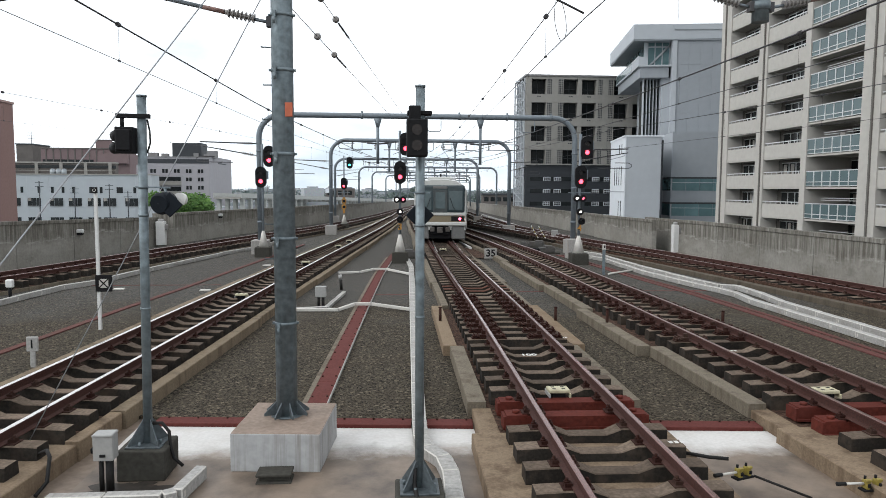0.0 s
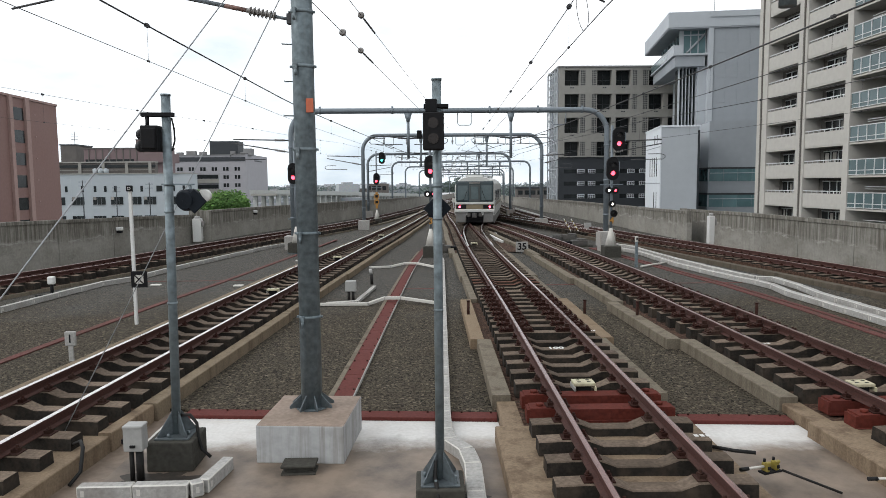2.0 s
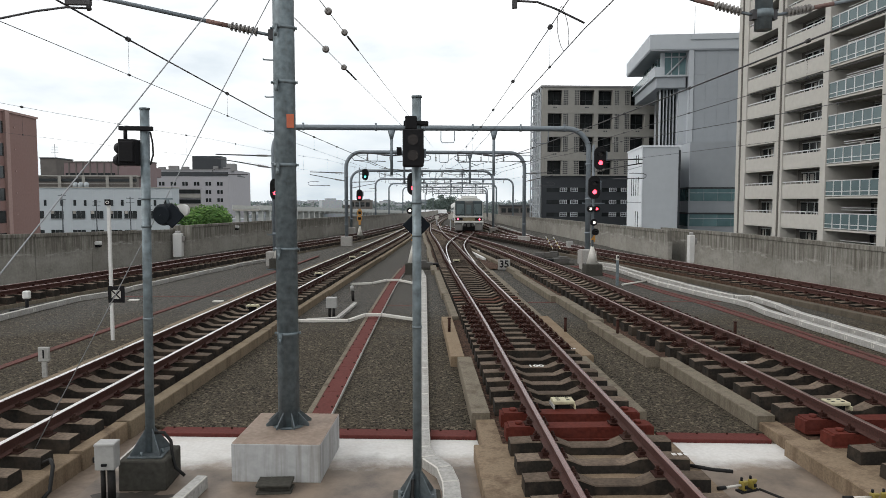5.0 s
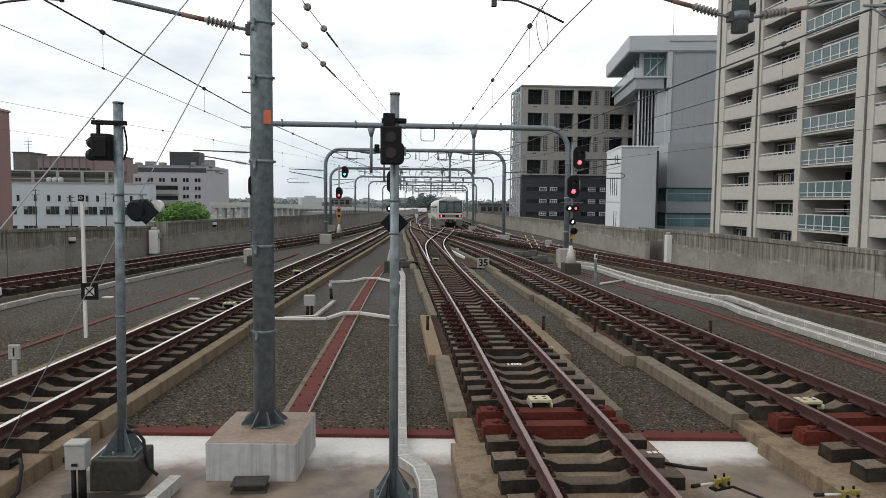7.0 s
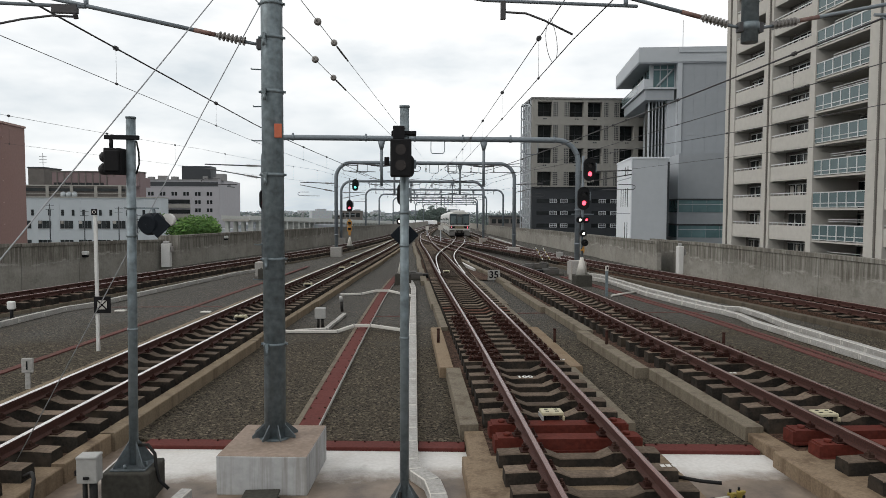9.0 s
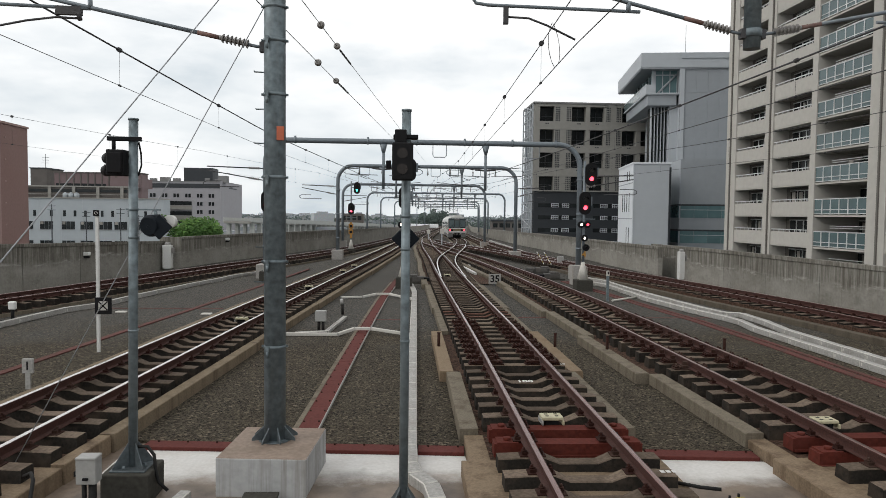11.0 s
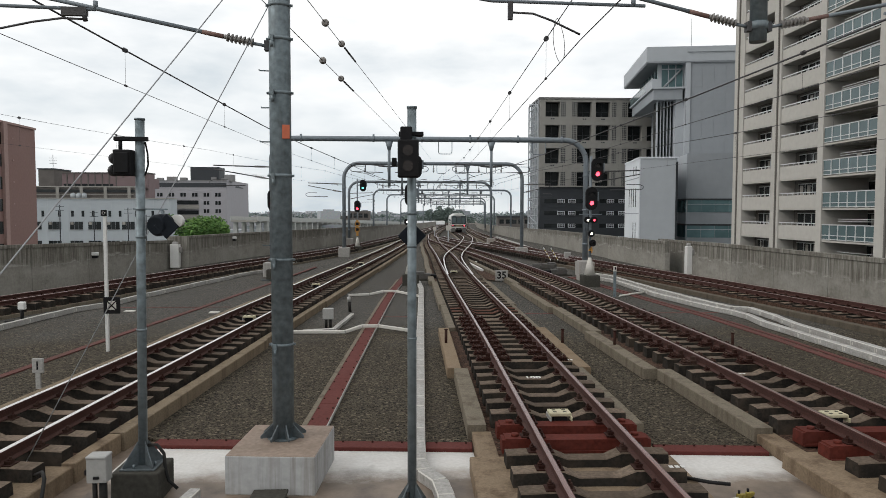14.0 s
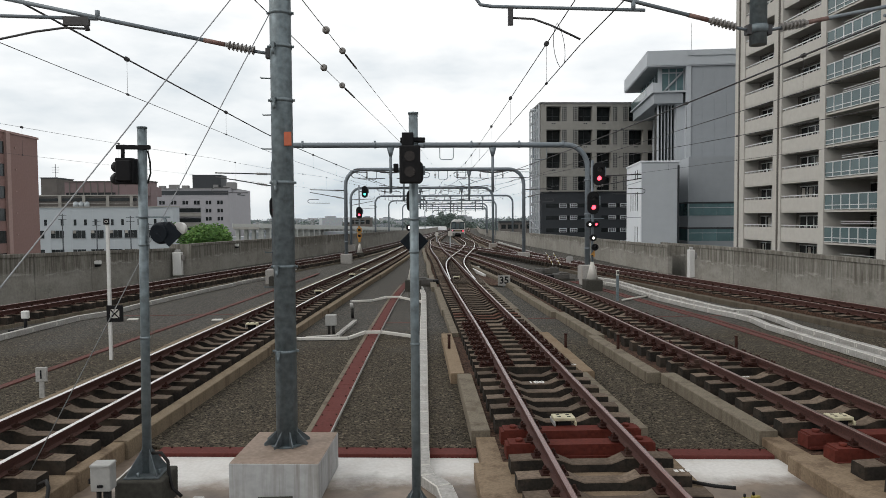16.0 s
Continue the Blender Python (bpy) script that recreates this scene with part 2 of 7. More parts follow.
M["galv_dark"] = mat("dulled_galvanised_steel", (0.080, 0.096, 0.104), 0.55, 0.3, grain=0.25, scale=18, stain=0.4, stain_scale=4, bump=0.06, dirt=(0.05, 0.055, 0.055))
M["rust_tint"] = mat("rust_tinted_pipe", (0.15, 0.085, 0.07), 0.7, grain=0.3, scale=20, stain=0.5, stain_scale=6, bump=0.1, dirt=(0.13, 0.13, 0.13))
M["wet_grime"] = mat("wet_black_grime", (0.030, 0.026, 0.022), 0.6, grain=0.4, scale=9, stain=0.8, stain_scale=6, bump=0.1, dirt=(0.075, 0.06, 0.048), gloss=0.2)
# stained kerb by the right parapet, the wall's shadow put into its colour
M["bed_dark"] = mat("shadow_darkened_kerb", (0.088, 0.075, 0.058), 0.85, grain=0.2, scale=34, stain=0.8, stain_scale=1.0, bump=0.25, dirt=(0.04, 0.033, 0.025), streak=3.2)
M["bed_tan"] = mat("tan_concrete_kerb", (0.178, 0.134, 0.090), 0.85, grain=0.18, scale=30, stain=0.8, stain_scale=1.6, bump=0.2, dirt=(0.12, 0.075, 0.045))
M["block_side"] = mat("pale_painted_foundation_side", (0.33, 0.335, 0.335), 0.8, grain=0.10, scale=12, stain=0.85, stain_scale=1.5, bump=0.12, dirt=(0.15, 0.135, 0.115), streak=7)
M["sleeper_rust"] = mat("rust_stained_sleeper_top", (0.080, 0.036, 0.024), 0.9, grain=0.3, scale=22, stain=0.6, stain_scale=3, bump=0.3, dirt=(0.05, 0.03, 0.022))
M["rail_top_dull"] = mat("dull_rail_head", (0.20, 0.13, 0.115), 0.30, 0.9, grain=0.15, scale=14, stain=0.6, stain_scale=1.5, bump=0.02, dirt=(0.12, 0.06, 0.05))
M["rail_top_mid"] = mat("part_polished_rail_head", (0.135, 0.070, 0.063), 0.22, 0.5, grain=0.12, scale=14, stain=0.5, stain_scale=1.5, bump=0.02, dirt=(0.20, 0.12, 0.10))
M["duct"] = mat("white_cable_trough", (0.47, 0.455, 0.42), 0.6, grain=0.08, scale=20, stain=0.5, stain_scale=1.5, bump=0.08, dirt=(0.36, 0.34, 0.31))
M["duct_slot"] = mat("grey_trough_slot", (0.30, 0.295, 0.28), 0.8, grain=0.2, scale=20, stain=0.4, bump=0)
M["white"] = mat("white_paint", (0.55,0.55,0.535), 0.55, grain=0.06, scale=20, stain=0.3, stain_scale=2, bump=0.03, dirt=(0.42, 0.40, 0.37))
M["grey_box"] = mat("pale_grey_cabinet_paint", (0.27,0.27,0.26), 0.5, grain=0.08, scale=20, stain=0.3, stain_scale=3, bump=0.04, dirt=(0.3, 0.28, 0.25))
M["black"] = mat("matt_black_paint", (0.008, 0.008, 0.009), 0.65, grain=0.2, scale=30, stain=0.3, bump=0.05, dirt=(0.014, 0.013, 0.012), gloss=0.14)
M["navy"] = mat("dark_navy_plate", (0.007, 0.010, 0.014), 0.55, grain=0.15, scale=30, stain=0.3, bump=0.03, dirt=(0.011, 0.013, 0.018), gloss=0.12)
M["rubber"] = mat("black_cable_sheath", (0.012, 0.012, 0.012), 0.7, grain=0.2, scale=30, stain=0.2, bump=0.05, gloss=0.2)
M["wire"] = mat("tarnished_wire", (0.045, 0.045, 0.048), 0.6, 0.2, grain=0.1, scale=10, stain=0.2, bump=0)
M["guy"] = mat("galvanised_guy_wire", (0.26, 0.27, 0.28), 0.55, 0.4, grain=0.1, scale=30, stain=0.2, bump=0)
M["insul"] = mat("grey_porcelain", (0.20, 0.19, 0.18), 0.4, grain=0.1, scale=20, stain=0.3, bump=0)
M["orange"] = mat("orange_tag", (0.46, 0.11, 0.05), 0.6, grain=0.08, scale=20, stain=0.2, bump=0)
M["yellow"] = mat("yellow_paint", (0.21, 0.165, 0.03), 0.6, grain=0.1, scale=30, stain=0.3, stain_scale=6, bump=0.05)
M["cream"] = mat("cream_resin_cover", (0.40,0.37,0.25), 0.6, grain=0.1, scale=30, stain=0.4, stain_scale=5, bump=0.05)
M["lens_red"] = glow("lit_red_lens", (1.0, 0.05, 0.08), 7)
M["lens_green"] = glow("lit_green_lens", (0.12, 0.95, 0.8), 3)
M["lens_white"] = glow("lit_white_lens", (1.0, 0.95, 0.85), 4)
M["lens_dark"] = mat("unlit_lens", (0.011, 0.009, 0.009), 0.25, grain=0.05, bump=0, gloss=0.25)



def worn_coat(lo, hi):
    """White coating that has worn and soiled away towards its open edge."""
    m = mat("worn_white_coating", (0.50, 0.49, 0.47), 0.55, grain=0.08, scale=20, stain=0.35, stain_scale=1.6, bump=0.06, dirt=(0.30, 0.24, 0.20))
    n, l = m.node_tree.nodes, m.node_tree.links
    b = n["Principled BSDF"]
    base = b.inputs["Base Color"].links[0].from_socket
    geo = n.new("ShaderNodeNewGeometry")
    sep = n.new("ShaderNodeSeparateXYZ")
    l.new(geo.outputs["Position"], sep.inputs["Vector"])
    wear = n.new("ShaderNodeMapRange")
    wear.inputs["From Min"].default_value, wear.inputs["From Max"].default_value = lo, hi
    wear.inputs["To Min"].default_value, wear.inputs["To Max"].default_value = 0.95, -0.35
    l.new(sep.outputs["Y"], wear.inputs["Value"])
    patch = n.new("ShaderNodeTexNoise")
    patch.inputs["Scale"].default_value = 1.5
    patch.inputs["Detail"].default_value = 9
    patch.inputs["Roughness"].default_value = 0.72
    l.new(geo.outputs["Position"], patch.inputs["Vector"])
    add = n.new("ShaderNodeMath")
    add.operation = "ADD"
    l.new(wear.outputs["Result"], add.inputs[0])
    l.new(patch.outputs["Fac"], add.inputs[1])
    edge = n.new("ShaderNodeMapRange")
    edge.inputs["From Min"].default_value, edge.inputs["From Max"].default_value = 0.52, 0.98
    l.new(add.outputs["Value"], edge.inputs["Value"])
    mix = n.new("ShaderNodeMixRGB")
    soil = n.new("ShaderNodeTexNoise")
    soil.inputs["Scale"].default_value = 1.3
    soil.inputs["Detail"].default_value = 8
    soil.inputs["Roughness"].default_value = 0.65
    l.new(geo.outputs["Position"], soil.inputs["Vector"])
    tone = n.new("ShaderNodeValToRGB")
    for e, (p, c) in zip(tone.color_ramp.elements, ((0.34, (0.062, 0.048, 0.038, 1)), (0.62, (0.185, 0.143, 0.108, 1)))):
        e.position, e.color = p, c
    l.new(soil.outputs["Fac"], tone.inputs["Fac"])
    l.new(tone.outputs["Color"], mix.inputs["Color2"])
    l.new(edge.outputs["Result"], mix.inputs["Fac"])
    l.new(base, mix.inputs["Color1"])
    l.new(mix.outputs["Color"], b.inputs["Base Color"])
    return m


M["coat_left"] = worn_coat(8.05, 9.35)
M["coat_right"] = worn_coat(7.75, 9.0)


# ---- mesh helpers ----
def box(bm, x0, y0, z0, x1, y1, z1, m=None):
    vs = [bm.verts.new((x, y, z)) for x in (x0, x1) for y in (y0, y1) for z in (z0, z1)]
    for f in ((0, 1, 3, 2), (4, 6, 7, 5), (0, 4, 5, 1), (2, 3, 7, 6), (0, 2, 6, 4), (1, 5, 7, 3)):
        bm.faces.new([vs[i] for i in f])
    if m is not None:
        for v in vs:
            v.co = m @ v.co


def rbox(x0, y0, z0, x1, y1, z1, r=0.01, seg=1):
    """A box with its edges rounded off."""
    bm = bmesh.new()
    box(bm, x0, y0, z0, x1, y1, z1)
    bmesh.ops.bevel(bm, geom=bm.edges[:], offset=r, segments=seg, affect="EDGES", profile=0.5)
    return bm


def cyl(bm, p, q, r, r2=None, seg=12, caps=True):
    """A round bar from p to q."""
    p, q = Vector(p), Vector(q)
    r2 = r if r2 is None else r2
    w = (q - p).normalized()
    u = w.orthogonal().normalized()
    v = w.cross(u)
    rings = []
    for c, rad in ((p, r), (q, r2)):
        rings.append([bm.verts.new(c + rad * (math.cos(a) * u + math.sin(a) * v)) for a in (2 * math.pi * i / seg for i in range(seg))])
    for i in range(seg):
        f = bm.faces.new((rings[0][i], rings[0][(i + 1) % seg], rings[1][(i + 1) % seg], rings[1][i]))
        f.smooth = True
    if caps:
        bm.faces.new(rings[0][::-1])
        bm.faces.new(rings[1])


def tube(bm, pts, r, seg=8):
    """A pipe along a line of points."""
    pts = [Vector(p) for p in pts]
    rings = []
    up = None
    for i, p in enumerate(pts):
        w = (pts[min(i + 1, len(pts) - 1)] - pts[max(i - 1, 0)]).normalized()
        u = (w.orthogonal() if up is None else up - up.dot(w) * w).normalized()
        up = u
        v = w.cross(u)
        rings.append([bm.verts.new(p + r * (math.cos(a) * u + math.sin(a) * v)) for a in (2 * math.pi * k / seg for k in range(seg))])
    for a, b in zip(rings, rings[1:]):
        for k in range(seg):
            f = bm.faces.new((a[k], a[(k + 1) % seg], b[(k + 1) % seg], b[k]))
            f.smooth = True
    bm.faces.new(rings[0][::-1])
    bm.faces.new(rings[-1])


def sweep(bm, path, profile, closed=True, material_of=None):
    """A profile of (across, up) points carried along a path of (x, y, z) points."""
    rings = []
    for i, p in enumerate(path):
        a, b = path[max(i - 1, 0)], path[min(i + 1, len(path) - 1)]
        d = Vector((b[0] - a[0], b[1] - a[1], 0)).normalized()
        s = Vector((d.y, -d.x, 0))
        rings.append([bm.verts.new(Vector(p) + s * u + Vector((0, 0, v))) for u, v in profile])
    n = len(profile)
    for a, b in zip(rings, rings[1:]):
        for k in range(n if closed else n - 1):
            f = bm.faces.new((a[k], b[k], b[(k + 1) % n], a[(k + 1) % n]))
            if material_of:
                f.material_index = material_of(k)
    if closed:
        bm.faces.new(rings[0])
        bm.faces.new(rings[-1][::-1])


def disc(bm, centre, axis, r, depth, seg=16):
    c, a = Vector(centre), Vector(axis).normalized()
    cyl(bm, c, c + a * depth, r, seg=seg)


def mesh_of(bm, name, *materials):
    bmesh.ops.recalc_face_normals(bm, faces=bm.faces[:])
    me = bpy.data.meshes.new(name)
    bm.to_mesh(me)
    bm.free()
    for m in materials:
        me.materials.append(m)
    return me


def part(name, bm, material, parent=None, label="", m=None):
    """One mesh object from a bmesh, under a thing or a part."""
    ms = material if isinstance(material, (list, tuple)) else (material,)
    ob = new(name, mesh_of(bm, name, *ms))
    if parent is not None:
        ob.parent = parent
    if m is not None:
        ob.matrix_basis = m
    if label:
        ob["label"] = label
    return ob


def piece(name, me, parent, m):
    """Another object on a shared mesh."""
    ob = new(name, me)
    ob.parent = parent
    ob.matrix_basis = m
    return ob


def thing(name, label, category, at=(0, 0, 0), group="", kind="", turn=0):
    ob = new(name)
    ob.empty_display_size = 0.2
    ob.matrix_basis = pose(*at, 0, 0, turn)
    return tagged(ob, label, category, group, kind)


def course(points, step=1.5, smooth=6.0):
    """A smooth line x(y) through plan points (x, y)."""
    ys = np.array([p[1] for p in points], float)
    xs = np.array([p[0] for p in points], float)

    def at(y):
        s = np.linspace(-smooth, smooth, 9)
        lo, hi = ys[0], ys[-1]
        v = y + s
        x = np.interp(v, ys, xs)
        x = np.where(v < lo, xs[0] + (v - lo) * (xs[1] - xs[0]) / (ys[1] - ys[0]), x)
        x = np.where(v > hi, xs[-1] + (v - hi) * (xs[-1] - xs[-2]) / (ys[-1] - ys[-2]), x)
        return float(x.mean())
    return at


# ---- courses of the tracks and walls, x at y ----
LEFT = course([(-5.95, 0), (-4.05, 23), (-2.8, 37), (-1.3, 56), (0.6, 85), (1.6, 110), (4.2, 150), (12.5, 260), (30, 450)])
CENTRE = course([(2.02, -5), (2.18, 6), (2.33, 12), (2.40, 20), (2.44, 30), (2.6, 40), (2.78, 50), (2.85, 65), (3.2, 80), (4.3, 110), (7.0, 150), (15.5, 260), (33, 450)])
ROUTE = course([(2.40, 12), (2.46, 30), (2.80, 40), (3.13, 46), (3.80, 52), (4.80, 59.5), (5.85, 67), (7.64, 84), (8.6, 96), (10.0, 127), (11.0, 153), (19.0, 260), (36, 450)], smooth=4)
RIGHT = course([(6.45, -5), (6.35, 8), (6.28, 16), (6.2, 25), (6.1, 33), (5.75, 43), (5.2, 53), (4.2, 66), (3.3, 80), (4.3, 110), (6.9, 150)])
FAR_LEFT = course([(-16.0, 12), (-13.0, 22.5), (-11.1, 30), (-9.1, 41), (-7.4, 47), (-5.6, 56), (-3.4, 72), (-1.4, 95), (0.6, 125), (2.6, 150), (10.5, 260), (28, 450)])
FAR_RIGHT = course([(15.2, 5), (13.8, 19.6), (12.6, 28), (10.9, 40), (10.0, 55), (10.2, 75), (12.0, 110), (14.8, 153), (22.5, 260), (40, 450)])
LINK = course([(10.9, 40), (9.6, 50), (7.3, 66), (5.2, 80), (4.6, 100)])
WALL_L = course([(-17.2, 10), (-15.5, 27.7), (-14.3, 35), (-11.9, 52), (-9.6, 61), (-6.7, 77), (-3.7, 100), (-1.0, 130), (0.4, 150), (8, 260), (26, 450)])
WALL_R = course([(15.6, 0), (15.45, 22), (15.2, 37), (15.1, 54), (15.7, 91), (18.6, 150), (27, 260), (45, 450)])

def grade(y):
    """The viaduct falls gently past the station throat."""
    return -0.006 * max(0.0, y - 32.0) - 0.006 * max(0.0, min(y, 260.0) - 75.0)


# ---- ground ----
town_z = -8.5
bm = bmesh.new()
box(bm, -3000, -1500, town_z - 0.5, 3000, 4000, town_z)
# distance haze is mixed into the ground colour
M["town_ground"] = mat("town_ground", (0.22, 0.235, 0.24), 0.95, grain=0.2, scale=0.3, stain=0.6, stain_scale=0.02, bump=0, dirt=(0.06, 0.09, 0.05))
tagged(part("ground", bm, M["town_ground"]), "hazy grey town ground far below the viaduct", "ground", kind="structure")

bm = bmesh.new()
ys = [-12 + 2 * i for i in range(232)]
sweep(bm, [((WALL_L(y) + WALL_R(y)) / 2, y, 0) for y in ys], [(-1, -0.05), (1, -0.05), (1, -1.4), (-1, -1.4)])
bm.verts.ensure_lookup_table()
for i, v in enumerate(bm.verts):
    y = ys[i // 4]
    v.co.x = (WALL_L(y) - 0.2) if i % 4 in (0, 3) else (WALL_R(y) + 0.2)
    v.co.y = y
    v.co.z += grade(y)
tagged(part("deck", bm, M["slab"]), "stained concrete viaduct deck", "deck", kind="structure")

# gravel covering the deck past the steel strip
RED_Y = 9.62


def skew(x):
    """The joint across the deck lies square to the viaduct, not to the middle track."""
    return RED_Y - 0.085 * (x + 0.5)


bm = bmesh.new()
ys = [RED_Y, 14] + [14 + 4 * i for i in range(1, 100)]
rows = []
for y in ys:
    a, b = WALL_L(y) + 0.03, WALL_R(y) - 0.03
    rows.append([bm.verts.new((a + (b - a) * k / 24, y if y > RED_Y else skew(a + (b - a) * k / 24) + 0.30, grade(y))) for k in range(25)])
for a, b in zip(rows, rows[1:]):
    for k in range(24):
        bm.faces.new((a[k], a[k + 1], b[k + 1], b[k]))
low = [bm.verts.new((v.co.x, v.co.y, -0.045)) for v in rows[0]]
for k in range(24):
    bm.faces.new((low[k], low[k + 1], rows[0][k + 1], rows[0][k]))
tagged(part("gravel_bed", bm, M["gravel"]), "dark grey fine gravel between the tracks", "gravel", kind="structure")

# white coating on the deck just before the strip
for x0, x1, depth, coat in ((-3.75, 0.95, 3.6, "coat_left"), (3.46, 5.05, 3.6, "coat_right")):
    bm = bmesh.new()
    n = 110
    top, bot = [], []
    for k in range(n + 1):
        x = x0 + (x1 - x0) * k / n
        top.append(bm.verts.new((x, skew(x) - 0.004, -0.044)))
        rag = 0.30 * noise.noise((x * 0.9, 1.3, 0)) + 0.14 * noise.noise((x * 3.1, 3, 0)) + 0.06 * noise.noise((x * 11, 5, 0))
        bot.append(bm.verts.new((x, skew(x) - depth + rag, -0.044)))
    for k in range(n):
        bm.faces.new((bot[k], bot[k + 1], top[k + 1], top[k]))
    tagged(part("floor_coating", bm, M[coat]), "worn white coating on the concrete deck", "coating", kind="structure")

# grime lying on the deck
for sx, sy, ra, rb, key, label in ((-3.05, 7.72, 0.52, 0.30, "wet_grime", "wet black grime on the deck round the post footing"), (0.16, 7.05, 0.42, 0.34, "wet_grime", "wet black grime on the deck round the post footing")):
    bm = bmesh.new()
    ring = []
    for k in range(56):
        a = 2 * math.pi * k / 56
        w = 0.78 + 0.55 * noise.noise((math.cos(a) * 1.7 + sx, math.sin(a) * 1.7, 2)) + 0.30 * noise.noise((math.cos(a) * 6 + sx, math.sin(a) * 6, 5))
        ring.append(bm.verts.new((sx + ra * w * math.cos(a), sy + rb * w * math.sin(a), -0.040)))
    bm.faces.new(ring)
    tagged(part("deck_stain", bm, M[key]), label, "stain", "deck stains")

# red steel strip across the deck, with its bolts
strip = thing("cover_strip", "red painted steel cover strip bolted across the deck", "cover strip", (0, 0, 0))
BOLT = bmesh.new()
cyl(BOLT, (0, 0, -0.01), (0, 0, 0.02), 0.016, seg=6)
BOLT = mesh_of(BOLT, "bolt", M["iron"])
for x0, x1 in ((-3.55, 0.08), (0.30, 0.95), (3.5, 5.0), (7.8, 12.5), (-11.5, -6.8)):
    bm = bmesh.new()
    sweep(bm, [(x0, skew(x0) + 0.15, 0), (x1, skew(x1) + 0.15, 0)], [(-0.15, -0.046), (-0.15, -0.012), (-0.142, 0.0), (0.142, 0.006), (0.15, 0.0), (0.15, -0.046)])
    part("plate", bm, M["red"], strip)
    k = x0 + 0.15
    while k < x1 - 0.05:
        piece("bolt", BOLT, strip, pose(k, skew(k) + 0.24, 0.005))
        k += 0.42

# ---- parapets: each panel its own piece ----
def parapet(name, line, side, y0, y1, top, offsets, rise=grade):
    wall = thing(name, "stained concrete viaduct parapet in cast panels", "wall", kind="structure")
    y = y0
    while y < y1:
        ln = 3.75 if y < 60 else 7.5 if y < 110 else 16.0
        ya, yb = y + 0.016, y + ln - 0.016
        ox = offsets(y)
        bm = bmesh.new()
        n = 3
        path = [(line(ya + (yb - ya) * k / n) + ox, ya + (yb - ya) * k / n, rise(ya + (yb - ya) * k / n)) for k in range(n + 1)]
        sweep(bm, path, [(0, -1.2), (0, top - 0.16), (-0.04 * side, top - 0.15), (-0.04 * side, top), (0.26 * side, top), (0.26 * side, -1.2)])
        part("panel", bm, M["wall"], wall)
        y += ln
    return wall


WALL_L_NEAR = course([(-25.6, -9), (-14.08, 43.2)])
parapet("wall_left_near", WALL_L_NEAR, -1, -9.3, 43.1, 1.88, lambda y: 0.0, lambda y: -0.023 * max(0.0, y - 29.5))
parapet("wall_left", WALL_L, -1, 43.4, 430, 1.88, lambda y: 0.0)
ret = thing("wall_left_return", "dark stained concrete return panel of the parapet", "wall", kind="structure")
part("panel", rbox(-14.4, 43.22, -1.2, WALL_L(43.4) + 0.01, 43.39, 1.80, 0.01), M["wall"], ret)
parapet("wall_right", WALL_R, 1, -1.2, 36.2, 1.78, lambda y: 0.3)
parapet("wall_right_recess", WALL_R, 1, 36.25, 43.5, 1.70, lambda y: 1.0)
parapet("wall_right_far", WALL_R, 1, 39.3, 430, 1.68, lambda y: -0.25 if y < 50 else 0.0)

# ---- tracks ----
RAIL_Z = 0.5
RAIL = [(-0.0325, -0.007), (-0.021, 0.0), (0.021, 0.0), (0.0325, -0.007), (0.0325, -0.04), (0.009, -0.052), (0.009, -0.125), (0.064, -0.142), (0.064, -0.153),
        (-0.064, -0.153), (-0.064, -0.142), (-0.009, -0.125), (-0.009, -0.052), (-0.0325, -0.04)]


def sleeper_mesh(name, top="sleeper_top", dip=0.262):
    """A concrete sleeper whose top dips between the rails: dusty top in a lit tone, sides darkened for shade."""
    bm = bmesh.new()
    prof = [(-1.0, 0.325), (-0.72, 0.335), (-0.42, 0.335), (-0.24, dip), (0.24, dip), (0.42, 0.335), (0.72, 0.335), (1.0, 0.325)]
    rows = []
    for x, z in prof:
        w = 0.118 if abs(x) > 0.3 else 0.105
        rows.append([bm.verts.new(c) for c in ((x, -w - 0.02, 0.10), (x, -w, z - 0.012), (x, -w + 0.012, z), (x, w - 0.012, z), (x, w, z - 0.012), (x, w + 0.02, 0.10))])
    for a, b in zip(rows, rows[1:]):
        for k in range(5):
            f = bm.faces.new((a[k], a[k + 1], b[k + 1], b[k]))
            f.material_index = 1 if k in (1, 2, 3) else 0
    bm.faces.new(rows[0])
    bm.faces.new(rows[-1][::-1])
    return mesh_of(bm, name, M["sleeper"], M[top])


def steel_sleeper_mesh(name):
    """A flat-topped red steel sleeper with raised end pads."""
    bm = bmesh.new()
    box(bm, -0.98, -0.12, 0.14, 0.98, 0.12, 0.315)
    box(bm, -0.96, -0.15, 0.14, 0.96, 0.15, 0.17)
    for s in (-1, 1):
        box(bm, s * 0.80 - 0.14, -0.125, 0.20, s * 0.80 + 0.14, 0.125, 0.335)
        cyl(bm, (s * 0.80, 0, 0.33), (s * 0.80, 0, 0.37), 0.05, seg=8)
    return mesh_of(bm, name, M["red_block"])


def fastening_mesh():
    """Clips, bolts and pads that hold one rail to one sleeper."""
    bm = bmesh.new()
    box(bm, -0.16, -0.09, 0.333, 0.16, 0.09, 0.347)
    for s in (-1, 1):
        box(bm, s * 0.055, -0.045, 0.347, s * 0.13, 0.045, 0.385)
        cyl(bm, (s * 0.105, 0, 0.38), (s * 0.105, 0, 0.43), 0.018, seg=6)
        cyl(bm, (s * 0.105, 0, 0.385), (s * 0.105, 0, 0.40), 0.034, seg=6)
    return mesh_of(bm, "fastening", M["iron"])


